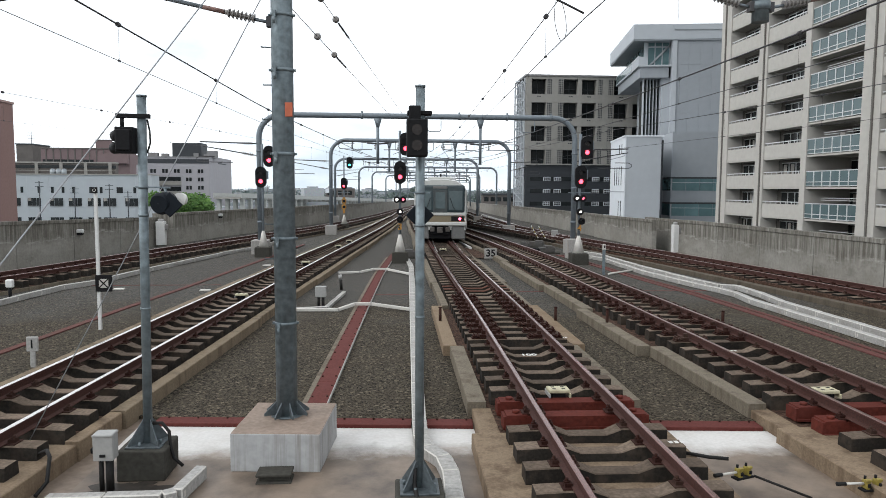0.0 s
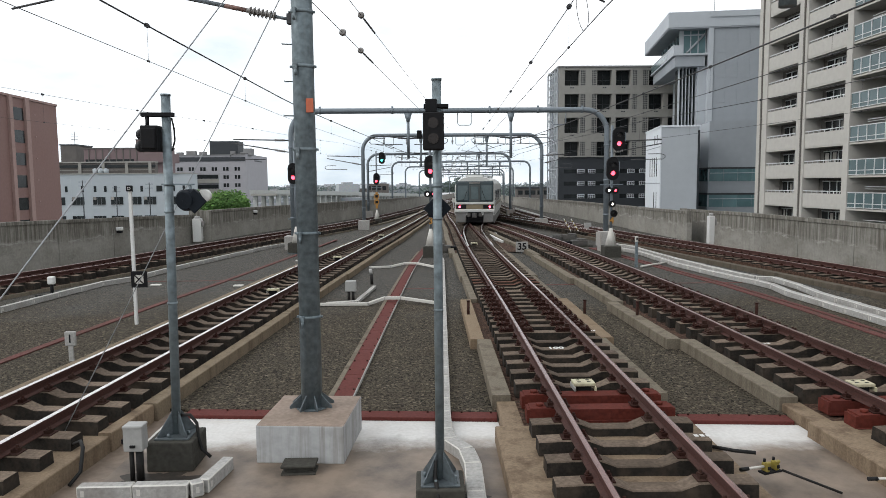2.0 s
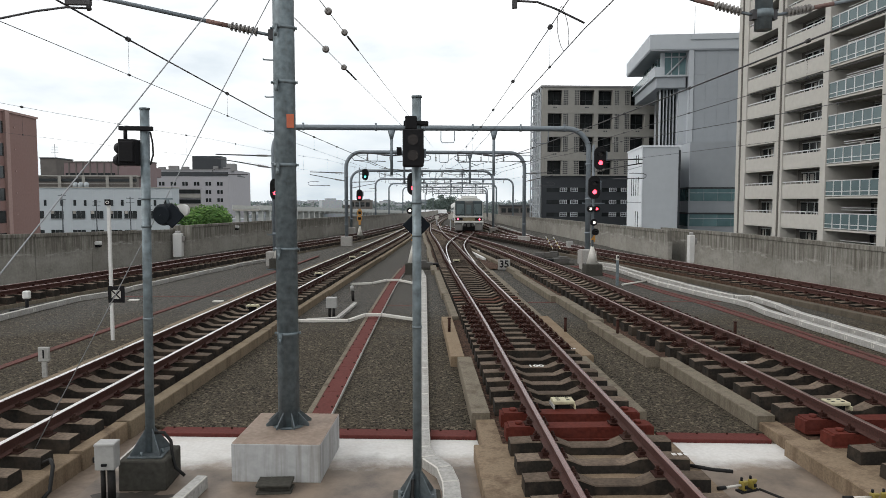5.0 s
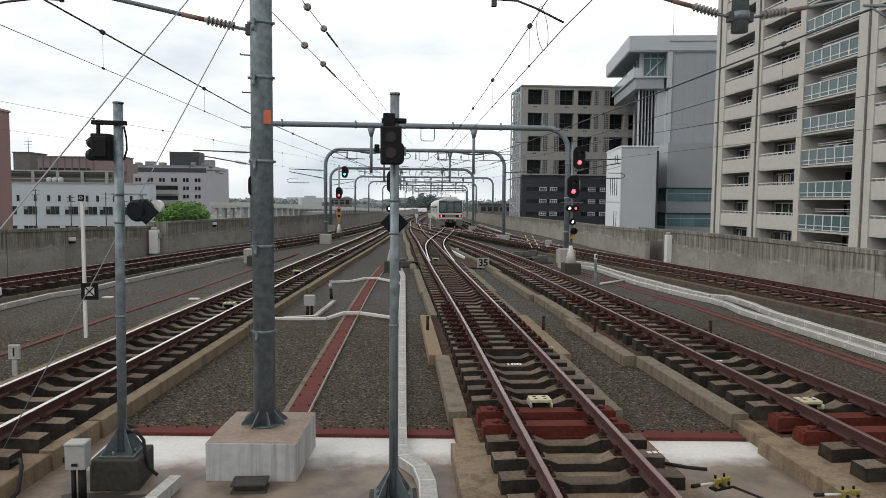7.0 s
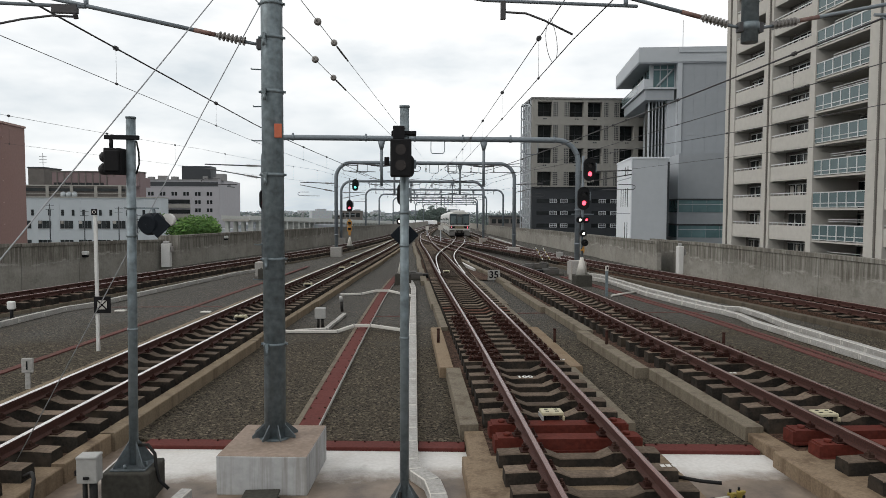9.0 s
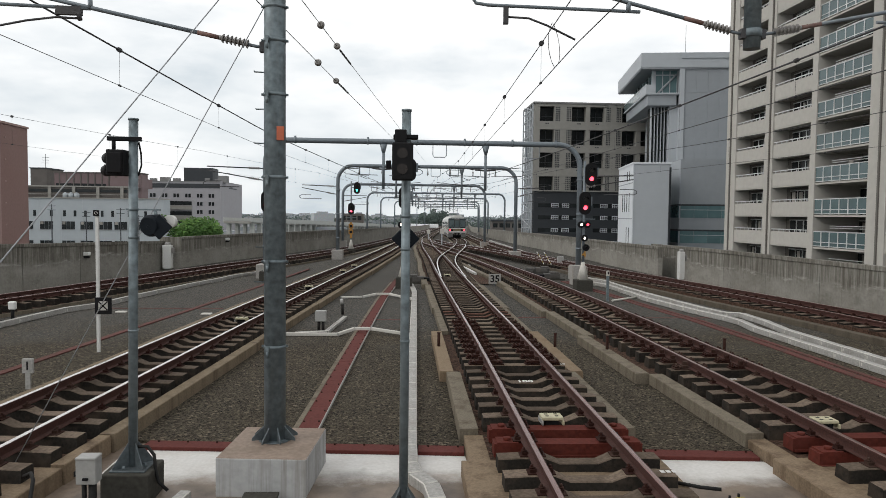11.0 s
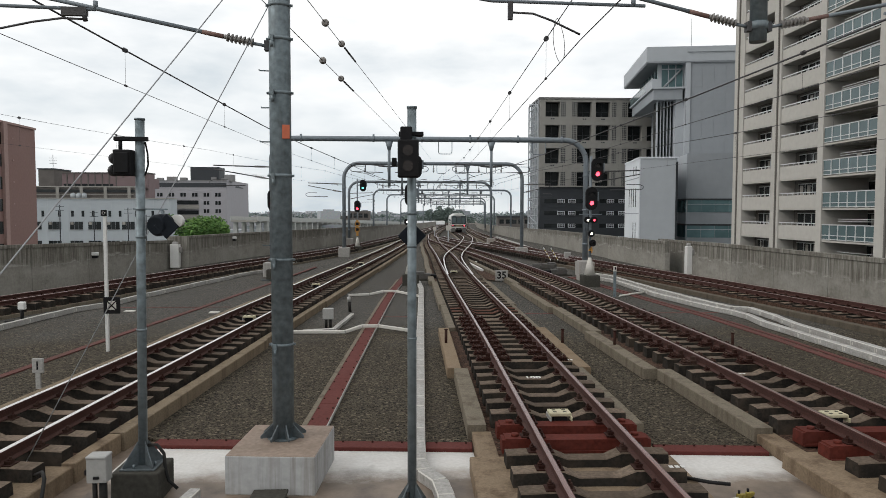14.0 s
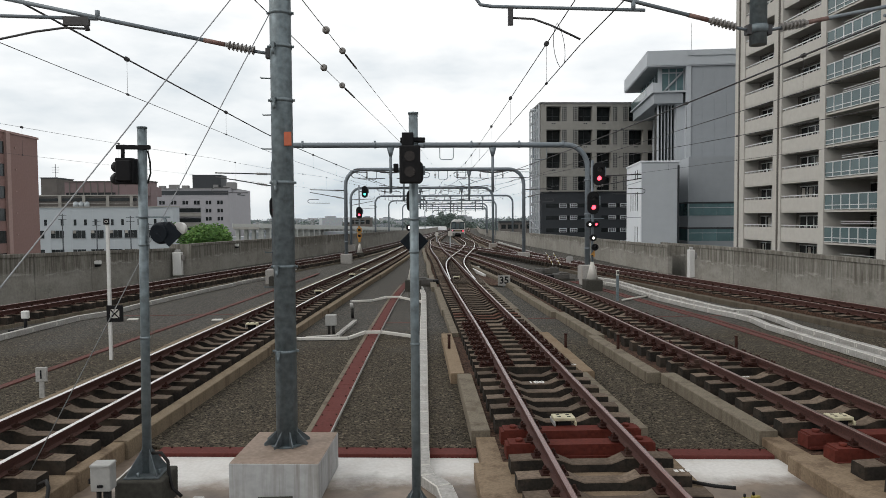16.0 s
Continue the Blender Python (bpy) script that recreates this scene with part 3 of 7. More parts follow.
def brace_mesh(s):
    """Heavy chair and brace with standing bolts, on one side of a rail."""
    bm = bmesh.new()
    box(bm, s * 0.07, -0.10, 0.333, s * 0.35, 0.10, 0.355)
    box(bm, s * 0.07, -0.085, 0.358, s * 0.20, 0.085, 0.41)
    box(bm, s * 0.07, -0.03, 0.41, s * 0.15, 0.03, 0.478)
    box(bm, s * 0.20, -0.05, 0.358, s * 0.30, 0.05, 0.40)
    for px, q, h in ((0.22, -0.075, 0.06), (0.22, 0.075, 0.06), (0.30, -0.05, 0.07), (0.30, 0.05, 0.07)):
        cyl(bm, (s * px, q, 0.355), (s * px, q, 0.36 + h), 0.018, seg=6)
        cyl(bm, (s * px, q, 0.365), (s * px, q, 0.395), 0.036, seg=6)
    return mesh_of(bm, "rail_brace", M["iron"])


SLEEPER = sleeper_mesh("sleeper")
FLAT_SLEEPER = sleeper_mesh("flat_sleeper", dip=0.33)
RUST_SLEEPER = sleeper_mesh("rusty_sleeper", "sleeper_rust")
BRACES = [brace_mesh(-1), brace_mesh(1)]
RED_SLEEPER = steel_sleeper_mesh("red_sleeper")
FASTENING = fastening_mesh()


def track(label, line, y0, y1, single_until, bed=None, red_at=(), start=0.0, group="railway tracks", joined_to=None, braces=(0, 0), head="rail_top", rust_at=(0, 0)):
    """Two rails on sleepers along a line. Sleepers are single pieces up to one y and one joined part past it."""
    t = thing("railway_track", label, "railway track", group=group)
    ys = [y0]
    while ys[-1] < y1:
        ys.append(min(ys[-1] + (0.8 if ys[-1] < 120 else 4.0), y1))
    for s in (-1, 1):
        bm = bmesh.new()
        sweep(bm, [(line(y) + s * 0.566, y, RAIL_Z + grade(y)) for y in ys], RAIL, material_of=lambda k: 1 if k in (0, 1, 2) else 0)
        part("rail", bm, (M["rail"], M[head]), t, "rusty steel rail with a polished head")
    far = bmesh.new()
    clips = bmesh.new()
    y = y0 + start
    far_end = y1 if joined_to is None else joined_to
    while y < far_end:
        x = line(y)
        a = math.degrees(math.atan2(line(y + 0.5) - line(y - 0.5), 1.0))
        place = pose(x, y, grade(y), 0, 0, -a)
        is_red = any(r0 <= y <= r1 for r0, r1 in red_at)
        if y < single_until:
            flat = braces[0] < y < braces[1]
            piece("red_sleeper" if is_red else "sleeper", RED_SLEEPER if is_red else FLAT_SLEEPER if flat else RUST_SLEEPER if rust_at[0] < y < rust_at[1] else SLEEPER, t, place)
            for s in (-1, 1):
                piece("fastening", FASTENING, t, place @ pose(s * 0.566, 0, 0))
                if braces[0] < y < braces[1]:
                    for me in BRACES:
                        piece("rail_brace", me, t, place @ pose(s * 0.566, 0.0, 0.003))
        elif y < 130:
            box(far, -1.0, -0.11, 0.10, 1.0, 0.11, 0.33, place)
            for s in (-1, 1):
                box(clips, s * 0.566 - 0.12, -0.05, 0.33, s * 0.566 + 0.12, 0.05, 0.385, place)
        else:
            box(far, -1.0, -0.11, 0.15, 1.0, 0.11, 0.33, place)
        y += 0.59 if y < 200 else 0.8
    if len(far.verts):
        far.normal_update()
        # upward faces get the painted lit tone, all others the shaded one
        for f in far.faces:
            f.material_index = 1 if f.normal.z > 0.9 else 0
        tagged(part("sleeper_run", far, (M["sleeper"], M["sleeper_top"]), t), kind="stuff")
    if len(clips.verts):
        tagged(part("fastening_run", clips, M["iron"], t), kind="stuff")
    if bed:
        for a, b, half_l, half_r, top, material in bed:
            n = max(2, int((b - a) / 2))
            path = [(line(a + (b - a) * k / n), a + (b - a) * k / n, grade(a + (b - a) * k / n)) for k in range(n + 1)]
            bm = bmesh.new()
            if b < 9:
                sweep(bm, path, [(-half_l, -0.3), (-half_l, top - 0.012), (-half_l + 0.012, top), (half_r - 0.012, top), (half_r, top - 0.012), (half_r, -0.3)])
                part("track_bed", bm, material, t, "stained concrete track bed")
            else:
                kl, kr = half_l - min(0.27, half_l - 1.03), half_r - min(0.27, half_r - 1.03)
                sweep(bm, path, [(-half_l, -0.3), (-half_l, top - 0.012), (-half_l + 0.012, top), (-kl, top), (-kl, 0.11), (kr, 0.11), (kr, top), (half_r - 0.012, top), (half_r, top - 0.012), (half_r, -0.3)],
                      material_of=lambda k: 1 if k == 4 else 0)
                part("track_bed", bm, (material, M["bed_inner"]), t, "concrete track bed with raised kerbs")
    return t


RED = ((8.8, 9.85),)
# kerbs of the track beds, cast in lengths that step in and out
CENTRE_KERBS = ((9.9, 13.60, 1.36, 1.22, "bed_grey"), (13.63, 18.43, 1.49, 1.38, "bed_tan"), (18.47, 23.1, 1.22, 1.24, "bed_grey"), (23.15, 30.95, 1.27, 1.33, "bed_grey"))
RIGHT_KERBS = ((9.6, 13.38, 1.34, 1.20, "bed_grey"), (13.42, 17.80, 1.60, 1.30, "bed_grey"), (17.84, 22.35, 1.42, 1.24, "bed_grey"), (22.40, 29.95, 1.56, 1.30, "bed_grey"))


def beds(kerbs, first, y1, seg=7.2, near=(0.16, 0.12, 1.10), tone="bed_grey"):
    out = [(a, b, hl, hr, 0.21, M[m]) for a, b, hl, hr, m in kerbs]
    out += [(-8, 8.72, 1.42, 1.18, near[0], M["bed"]), (8.74, 9.88, 1.30, near[2], near[1], M["bed"])]
    y, k = first, 0
    while y < y1:
        out.append((y, min(y + seg - 0.03, y1), 1.40 + 0.05 * (k % 2), 1.20 + 0.04 * ((k + 1) % 2), 0.21, M[tone]))
        y += seg
        k += 1
    return out


far_bed_left = [(9.9, 60, 1.25, 1.06, 0.12, M["bed_grey"]), (60.01, 200, 1.3, 1.3, 0.13, M["bed_grey"])]
far_bed = [(9.9, 60, 1.3, 1.3, 0.17, M["bed_dark"]), (60.01, 200, 1.3, 1.3, 0.13, M["bed_grey"])]
track("rusty railway track on concrete sleepers with a bent turnout branch ahead", CENTRE, -8, 430, 75, beds(CENTRE_KERBS, 31.0, 78), RED, 0.49, braces=(13.6, 19.2), head="rail_top_mid", rust_at=(20.6, 21.9))
track("diverging rusty turnout track curving away to the next line", ROUTE, 31.5, 430, 31, [(70, 200, 1.3, 1.3, 0.12, M["bed_grey"])])
track("rusty railway track with shiny rail heads along the mast", LEFT, -8, 430, 75, beds((), 9.9, 110, near=(0.17, 0.20, 1.20), tone="bed_warm"), (), 0.4)
track("rusty railway track crossing over to its neighbour", RIGHT, -8, 110, 70, beds(RIGHT_KERBS, 30.0, 60), ((8.4, 9.3),), 0.02, braces=(13.2, 20.5), head="rail_top_dull")
track("rusty railway track along the parapet in shade", FAR_LEFT, 8, 430, 60, far_bed_left, (), 0.1, head="rail_top_dull")
track("rusty railway track beside the cable troughs along the parapet", FAR_RIGHT, 2, 430, 60, far_bed, (), 0.3, head="rail_top_dull")
bm = bmesh.new()
ys = [3 + 3 * k for k in range(38)]
sweep(bm, [(FAR_RIGHT(v), v, grade(v)) for v in ys], [(-1.02, 0.05), (-1.02, 0.27), (1.02, 0.27), (1.02, 0.05)])
tagged(part("ballast_strip", bm, M["bed_inner"]), "dark dusty fill between the sleepers of the parapet track", "ballast", kind="structure")
track("short rusty link track between two lines", LINK, 42, 98, 40, None)


# rust-dusted fill round the turnouts
bm = bmesh.new()
ys = [33 + 2 * i for i in range(32)]
rows = []
for y in ys:
    a, b = CENTRE(y) - 1.25, max(RIGHT(y), ROUTE(y)) + 1.25
    rows.append([bm.verts.new((a + (b - a) * k / 6, y, grade(y) + 0.06)) for k in range(7)])
for a, b in zip(rows, rows[1:]):
    for k in range(6):
        bm.faces.new((a[k], a[k + 1], b[k + 1], b[k]))
tagged(part("turnout_fill", bm, M["bed_inner"]), "rust-brown fill round the turnouts", "ballast", kind="structure")
# ---- portal gantries ----
def gantry(y, xl, xr, top, r, hangers, detail=True):
    g = thing("portal_gantry", "grey steel pipe portal gantry over the tracks with rounded corners", "gantry", (0, y, grade(y)), "overhead line gantries")
    top -= grade(y)
    bm = bmesh.new()
    k = 1.15
    pts = [(xl, 0, 0.45)] + [(xl + k - k * math.cos(a), 0, top - k + k * math.sin(a)) for a in (math.pi / 2 * i / 8 for i in range(9))]
    pts += [(xr - k + k * math.sin(a), 0, top - k + k * math.cos(a)) for a in (math.pi / 2 * i / 8 for i in range(9))] + [(xr, 0, 0.45)]
    tube(bm, pts, r, 14)
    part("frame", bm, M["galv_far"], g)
    for x in (xl, xr):
        b = rbox(x - 0.42, -0.42, -0.1, x + 0.42, 0.42, 0.72, 0.03)
        part("footing", b, M["block"], g, "weathered concrete footing")
        if detail:
            for z in (1.6, 3.4, 5.2):
                bm = bmesh.new()
                cyl(bm, (x, 0, z), (x, 0, z + 0.09), r + 0.02, seg=14)
                part("clamp", bm, M["galv_far"], g)
    for cx in ((-5.3, -1.6, 0.9, 3.4, 5.9, 8.2) if y < 50 else ()):
        bm = bmesh.new()
        cyl(bm, (cx - 0.05, 0, top), (cx + 0.05, 0, top), r + 0.025, seg=14)
        box(bm, cx - 0.05, -0.02, top + r, cx + 0.05, 0.02, top + r + 0.09)
        part("collar", bm, M["galv_far"], g)
    for hx, hl in hangers:
        bm = bmesh.new()
        cyl(bm, (hx, 0, top - r), (hx, 0, top - hl), 0.075, seg=10)
        cyl(bm, (hx, 0, top - r - 0.45), (hx, 0, top - r), 0.075, 0.2, seg=10)
        part("hanger_post", bm, M["galv_far"], g)
        for s, ln in ((-1, 1.9), (1, 1.9)):
            bm = bmesh.new()
            zz = top - hl + 0.75
            tube(bm, [(hx, 0, zz + 0.28), (hx + s * 0.55, 0.02, zz + 0.33)], 0.045, 6)
            tube(bm, [(hx + s * 0.55, 0.02, zz + 0.33), (hx + s * ln, 0.05, zz + 0.47)], 0.02, 6)
            tube(bm, [(hx + s * 0.3, 0, zz - 0.02), (hx + s * ln, 0, zz + 0.02), (hx + s * (ln + 0.12), 0, zz + 0.12), (hx + s * (ln + 0.12), 0, zz + 0.22), (hx + s * ln, 0, zz + 0.30), (hx + s * (ln - 0.7), 0, zz + 0.30)], 0.018, 6)
            tube(bm, [(hx + s * (ln - 0.2), 0, zz), (hx + s * (ln - 0.7), 0.02, zz - 0.08), (hx + s * (ln - 1.1), 0.05, zz - 0.24)], 0.013, 6)
            part("bracket", bm, M["wire"], g)
    if y > 50:
        for sx in np.linspace(xl + 1.6, xr - 1.6, 7):
            bm = bmesh.new()
            cyl(bm, (sx, 0.1, top - r), (sx, 0.1, top - r - 0.55), 0.025, seg=6)
            for q in range(3):
                cyl(bm, (sx, 0.1, top - r - 0.22 - 0.1 * q), (sx, 0.1, top - r - 0.27 - 0.1 * q), 0.075, seg=8)
            part("hanging_insulator", bm, M["insul"], g)
    if detail:
        for bx in ((2.1, 7.0) if y < 50 else (-2.6, 0.6, 2.8, 4.2, 6.6)):
            bm = bmesh.new()
            tube(bm, [(bx - 0.35, 0, top - r * 0.6), (bx - 0.35, 0, top - 0.65), (bx - 0.28, 0, top - 0.75), (bx + 0.28, 0, top - 0.75), (bx + 0.35, 0, top - 0.65), (bx + 0.35, 0, top - r * 0.6)], 0.022, 6)
            part("cable_hoop", bm, M["galv_far"], g)
    return g


gantry(36.4, -6.8, 9.5, 7.05, 0.14, ((-0.8, 2.45), (4.5, 2.45)))
gantry(53.5, -4.6, 9.0, 6.98, 0.14, ((-0.2, 2.4), (4.8, 2.4)))
gantry(76, -6.0, 9.4, 6.55, 0.14, ((1.5, 2.3), (6.0, 2.3)))
gantry(115, -5.1, 17.5, 6.9, 0.15, ((2.8, 2.3), (7.2, 2.3), (12.5, 2.3)))
gantry(142, -3.6, 18.2, 6.8, 0.15, ((4.0, 2.3), (9.0, 2.3), (14, 2.3)), False)
gantry(178, -1.0, 20.5, 6.8, 0.16, ((6.5, 2.3), (12.0, 2.3)), False)
gantry(220, 2.0, 25.0, 6.8, 0.16, ((10.0, 2.3), (16.0, 2.3)), False)
gantry(268, 7.0, 31.0, 6.8, 0.17, ((15.0, 2.3), (21.0, 2.3)), False)
gantry(320, 12.0, 37.0, 6.8, 0.17, ((20.0, 2.3), (27.0, 2.3)), False)


def outer_cantilever(y, root_x, side, reach, z):
    """Two insulated rods with a looped end, from a gantry leg out over the parapet track."""
    c = thing("cantilever", "thin dark cantilever rods with insulators on a gantry leg", "cantilever", (root_x, y, 0), "outer cantilevers")
    for za, zb, r in ((z, z + 0.08, 0.032), (z - 0.62, z - 0.12, 0.028)):
        bm = bmesh.new()
        tube(bm, [(0, 0, za), (side * reach, 0.05, zb)], r, 6)
        part("rod", bm, M["wire"], c)
        ins = bmesh.new()
        d = Vector((side * reach, 0.05, zb - za)).normalized()
        for k in range(6):
            p = Vector((0, 0, za)) + d * (0.35 + 0.09 * k)
            cyl(ins, p, p + d * 0.045, 0.075, 0.05, 10)
        part("insulator", ins, M["insul"], c)
    bm = bmesh.new()
    e = side * reach
    tube(bm, [(e * 0.45, 0, z - 0.95), (e * 1.02, 0, z - 0.93), (e * 1.06, 0, z - 0.85), (e * 1.06, 0, z - 0.74), (e * 1.0, 0, z - 0.66), (e * 0.75, 0, z - 0.66)], 0.02, 6)
    part("registration_loop", bm, M["wire"], c)


outer_cantilever(36.4, -6.8, -1, 2.95, 5.58)
outer_cantilever(36.4, 9.5, 1, 2.9, 5.42)
outer_cantilever(53.5, -4.6, -1, 2.7, 5.40)
outer_cantilever(53.5, 9.0, 1, 2.2, 5.40)
outer_cantilever(76.0, -6.0, 1, 2.6, 5.30)


# ---- the main mast and the two signal posts in front ----
MX, MY = -1.54, 8.86
mast = thing("catenary_mast", "grey galvanised steel pipe mast with bands and step bolts", "mast", (MX, MY, 0.42))
bm = bmesh.new()
cyl(bm, (0, 0, 0), (0, 0, 9.2), 0.135, 0.13, 24)
part("pole", bm, M["galv"], mast)
for z in (1.17, 2.24, 3.29, 4.31, 4.97, 5.38):
    bm = bmesh.new()
    cyl(bm, (0, 0, z), (0, 0, z + 0.045), 0.139, seg=24)
    for s in (-1, 1):
        box(bm, s * 0.13, -0.012, z + 0.01, s * 0.165, 0.012, z + 0.038)
        cyl(bm, (s * 0.15, -0.035, z + 0.024), (s * 0.15, 0.035, z + 0.024), 0.008, seg=6)
    if z < 5:
        box(bm, -0.09, -0.165, z - 0.02, -0.05, -0.13, z + 0.05)
        cyl(bm, (-0.07, -0.15, z - 0.10), (-0.07, -0.15, z - 0.02), 0.018, seg=8)
    part("band", bm, M["galv"], mast)
for k, z in enumerate((2.01, 2.44, 3.73, 4.16, 4.60)):
    bm = bmesh.new()
    s = -1 if k % 2 else 1
    tube(bm, [(-0.12, -0.03 * s, z), (-0.24, -0.05 * s, z), (-0.245, -0.05 * s, z + 0.015)], 0.008, 6)
    part("step_bolt", bm, M["galv"], mast)
for k in range(8):
    a = 2 * math.pi * (k + 0.5) / 8
    bm = bmesh.new()
    r0, r1, h, w = 0.12, 0.29, 0.20, 0.008
    for s in (-w, w):
        for rr, zz in ((r0, 0.02), (r1, 0.02), (r1, 0.05), (r0, h)):
            bm.verts.new((rr * math.cos(a) - s * math.sin(a), rr * math.sin(a) + s * math.cos(a), zz))
    v = list(bm.verts)
    bm.faces.new(v[:4])
    bm.faces.new(v[4:][::-1])
    for i in range(4):
        j = (i + 1) % 4
        bm.faces.new((v[i], v[4 + i], v[4 + j], v[j]))
    part("gusset", bm, M["galv_dark"], mast)
bm = bmesh.new()
cyl(bm, (0, 0, 0), (0, 0, 0.018), 0.20, seg=28)
part("base_plate", bm, M["galv"], mast)
bm = rbox(0.045, -0.145, 3.76, 0.135, -0.125, 3.93, 0.004)
part("tag", bm, M["orange"], mast, "small orange tag")
fb = rbox(-0.535, -0.62, -0.47, 0.535, 0.60, 0.0, 0.015, 2)
fb.normal_update()
for f in fb.faces:
    f.material_index = 1 if f.normal.z > 0.9 else 0
part("foundation", fb, (M["block_side"], M["block_top"]), mast, "pale concrete foundation block with a brown-stained top", pose(0.01, -0.09, -0.001, 0, 0, -5))
step = thing("step_block", "flat dark steel step with two plates on the deck", "step", (-1.55, 7.93, -0.05))
part("upper_plate", rbox(-0.20, -0.13, 0.085, 0.20, 0.13, 0.115, 0.006), M["block_dark"], step)
part("lower_plate", rbox(-0.20, -0.13, 0.0, 0.20, 0.13, 0.025, 0.006), M["block_dark"], step)
part("web", rbox(-0.17, -0.07, 0.02, 0.17, 0.07, 0.09, 0.004), M["block_dark"], step)


def catenary_arm(root, side, reach, parent, slope):
    """Insulator, sloping pipe and steady arm at a mast; side -1 or 1."""
    bm = bmesh.new()
    x, z = 0.0, 0.0
    cyl(bm, root, (root[0] + side * 0.18, root[1], root[2] + 0.03), 0.02, seg=8)
    d = Vector((side * 1.0, 0, slope)).normalized()
    p = Vector(root) + d * 0.16
    ins = bmesh.new()
    for k in range(7):
        c = p + d * (0.02 + 0.05 * k)
        cyl(ins, c, c + d * 0.018, 0.058, 0.045, 12)
        cyl(ins, c + d * 0.018, c + d * 0.05, 0.03, 0.03, 10)
    part("insulator", ins, M["insul"], parent, "ribbed grey insulator")
    q = p + d * 0.40
    tube(bm, [q, p + d * reach], 0.026, 8)
    sleeve = bmesh.new()
    cyl(sleeve, q - d * 0.02, q + d * 0.24, 0.029, seg=10)
    part("rust_sleeve", sleeve, M["rust_tint"], parent, "rust-tinted sleeve")
    clasp = bmesh.new()
    cyl(clasp, Vector(root), p + d * 0.03, 0.016, seg=8)
    box(clasp, root[0] - 0.03, root[1] - 0.05, root[2] - 0.06, root[0] + 0.03, root[1] + 0.05, root[2] + 0.06)
    part("clasp", clasp, M["wire"], parent)
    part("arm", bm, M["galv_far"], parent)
    return p + d * reach


arm_l = thing("cantilever", "grey pipe cantilever with ribbed insulator on the mast", "cantilever", (0, 0, 0))
end = catenary_arm((-1.69, MY, 5.33), -1, 3.4, arm_l, 0.205)
bm = bmesh.new()
tube(bm, [(-3.75, MY, 5.74), (-6.2, MY, 5.80)], 0.022, 8)
tube(bm, [(-3.75, MY, 5.74), (-3.75, MY, 5.84)], 0.03, 8)
part("registration_pipe", bm, M["galv_far"], arm_l)
bm = bmesh.new()
box(bm, -4.15, MY - 0.03, 5.66, -3.85, MY + 0.03, 5.76)
tube(bm, [(-3.9, MY, 5.72), (-3.87, MY, 5.60)], 0.03, 8)
part("clamp_block", bm, M["wire"], arm_l)
bm = bmesh.new()
tube(bm, [(-3.88, MY, 5.62), (-4.15, MY, 5.63), (-4.5, MY, 5.58), (-5.05, MY, 5.46)], 0.014, 8)
part("steady_arm", bm, M["wire"], arm_l)

drop = thing("drop_post", "grey steel drop post with insulators on both sides", "drop post", (0, 0, 0))
bm = bmesh.new()
cyl(bm, (4.53, MY, 5.47), (4.53, MY, 9.0), 0.105, seg=20)
part("post", bm, M["galv"], drop)
bm = bmesh.new()
tube(bm, [(MX, MY, 9.0), (4.53, MY, 9.0), (12.0, MY, 9.0)], 0.13, 14)
part("beam", bm, M["galv"], drop)
bm = bmesh.new()
cyl(bm, (4.53, MY, 5.62), (4.53, MY, 5.72), 0.12, seg=20)
part("collar", bm, M["galv"], drop)
catenary_arm((4.40, MY, 5.66), -1, 2.6, drop, 0.235)
catenary_arm((4.66, MY, 5.66), 1, 2.6, drop, 0.20)
bm = bmesh.new()
tube(bm, [(0.86, MY, 6.2), (0.88, MY, 6.05), (0.95, MY, 5.95), (1.1, MY, 5.93), (3.05, MY, 5.90)], 0.022, 8)
tube(bm, [(2.9, MY, 5.90), (2.9, MY, 6.02)], 0.03, 8)
part("registration_pipe", bm, M["galv_far"], drop)
bm = bmesh.new()
box(bm, 1.30, MY - 0.03, 5.70, 1.36, MY + 0.03, 5.92)
tube(bm, [(1.36, MY, 5.79), (1.62, MY, 5.78), (1.85, MY, 5.70), (2.22, MY, 5.53)], 0.014, 8)
part("steady_arm", bm, M["wire"], drop)
bm = bmesh.new()
tube(bm, [(9.0, MY, 5.9), (6.2, MY, 5.86)], 0.022, 8)
tube(bm, [(6.3, MY, 5.84), (6.6, MY, 5.68), (6.95, MY, 5.53)], 0.014, 8)
part("registration_pipe", bm, M["galv_far"], drop)


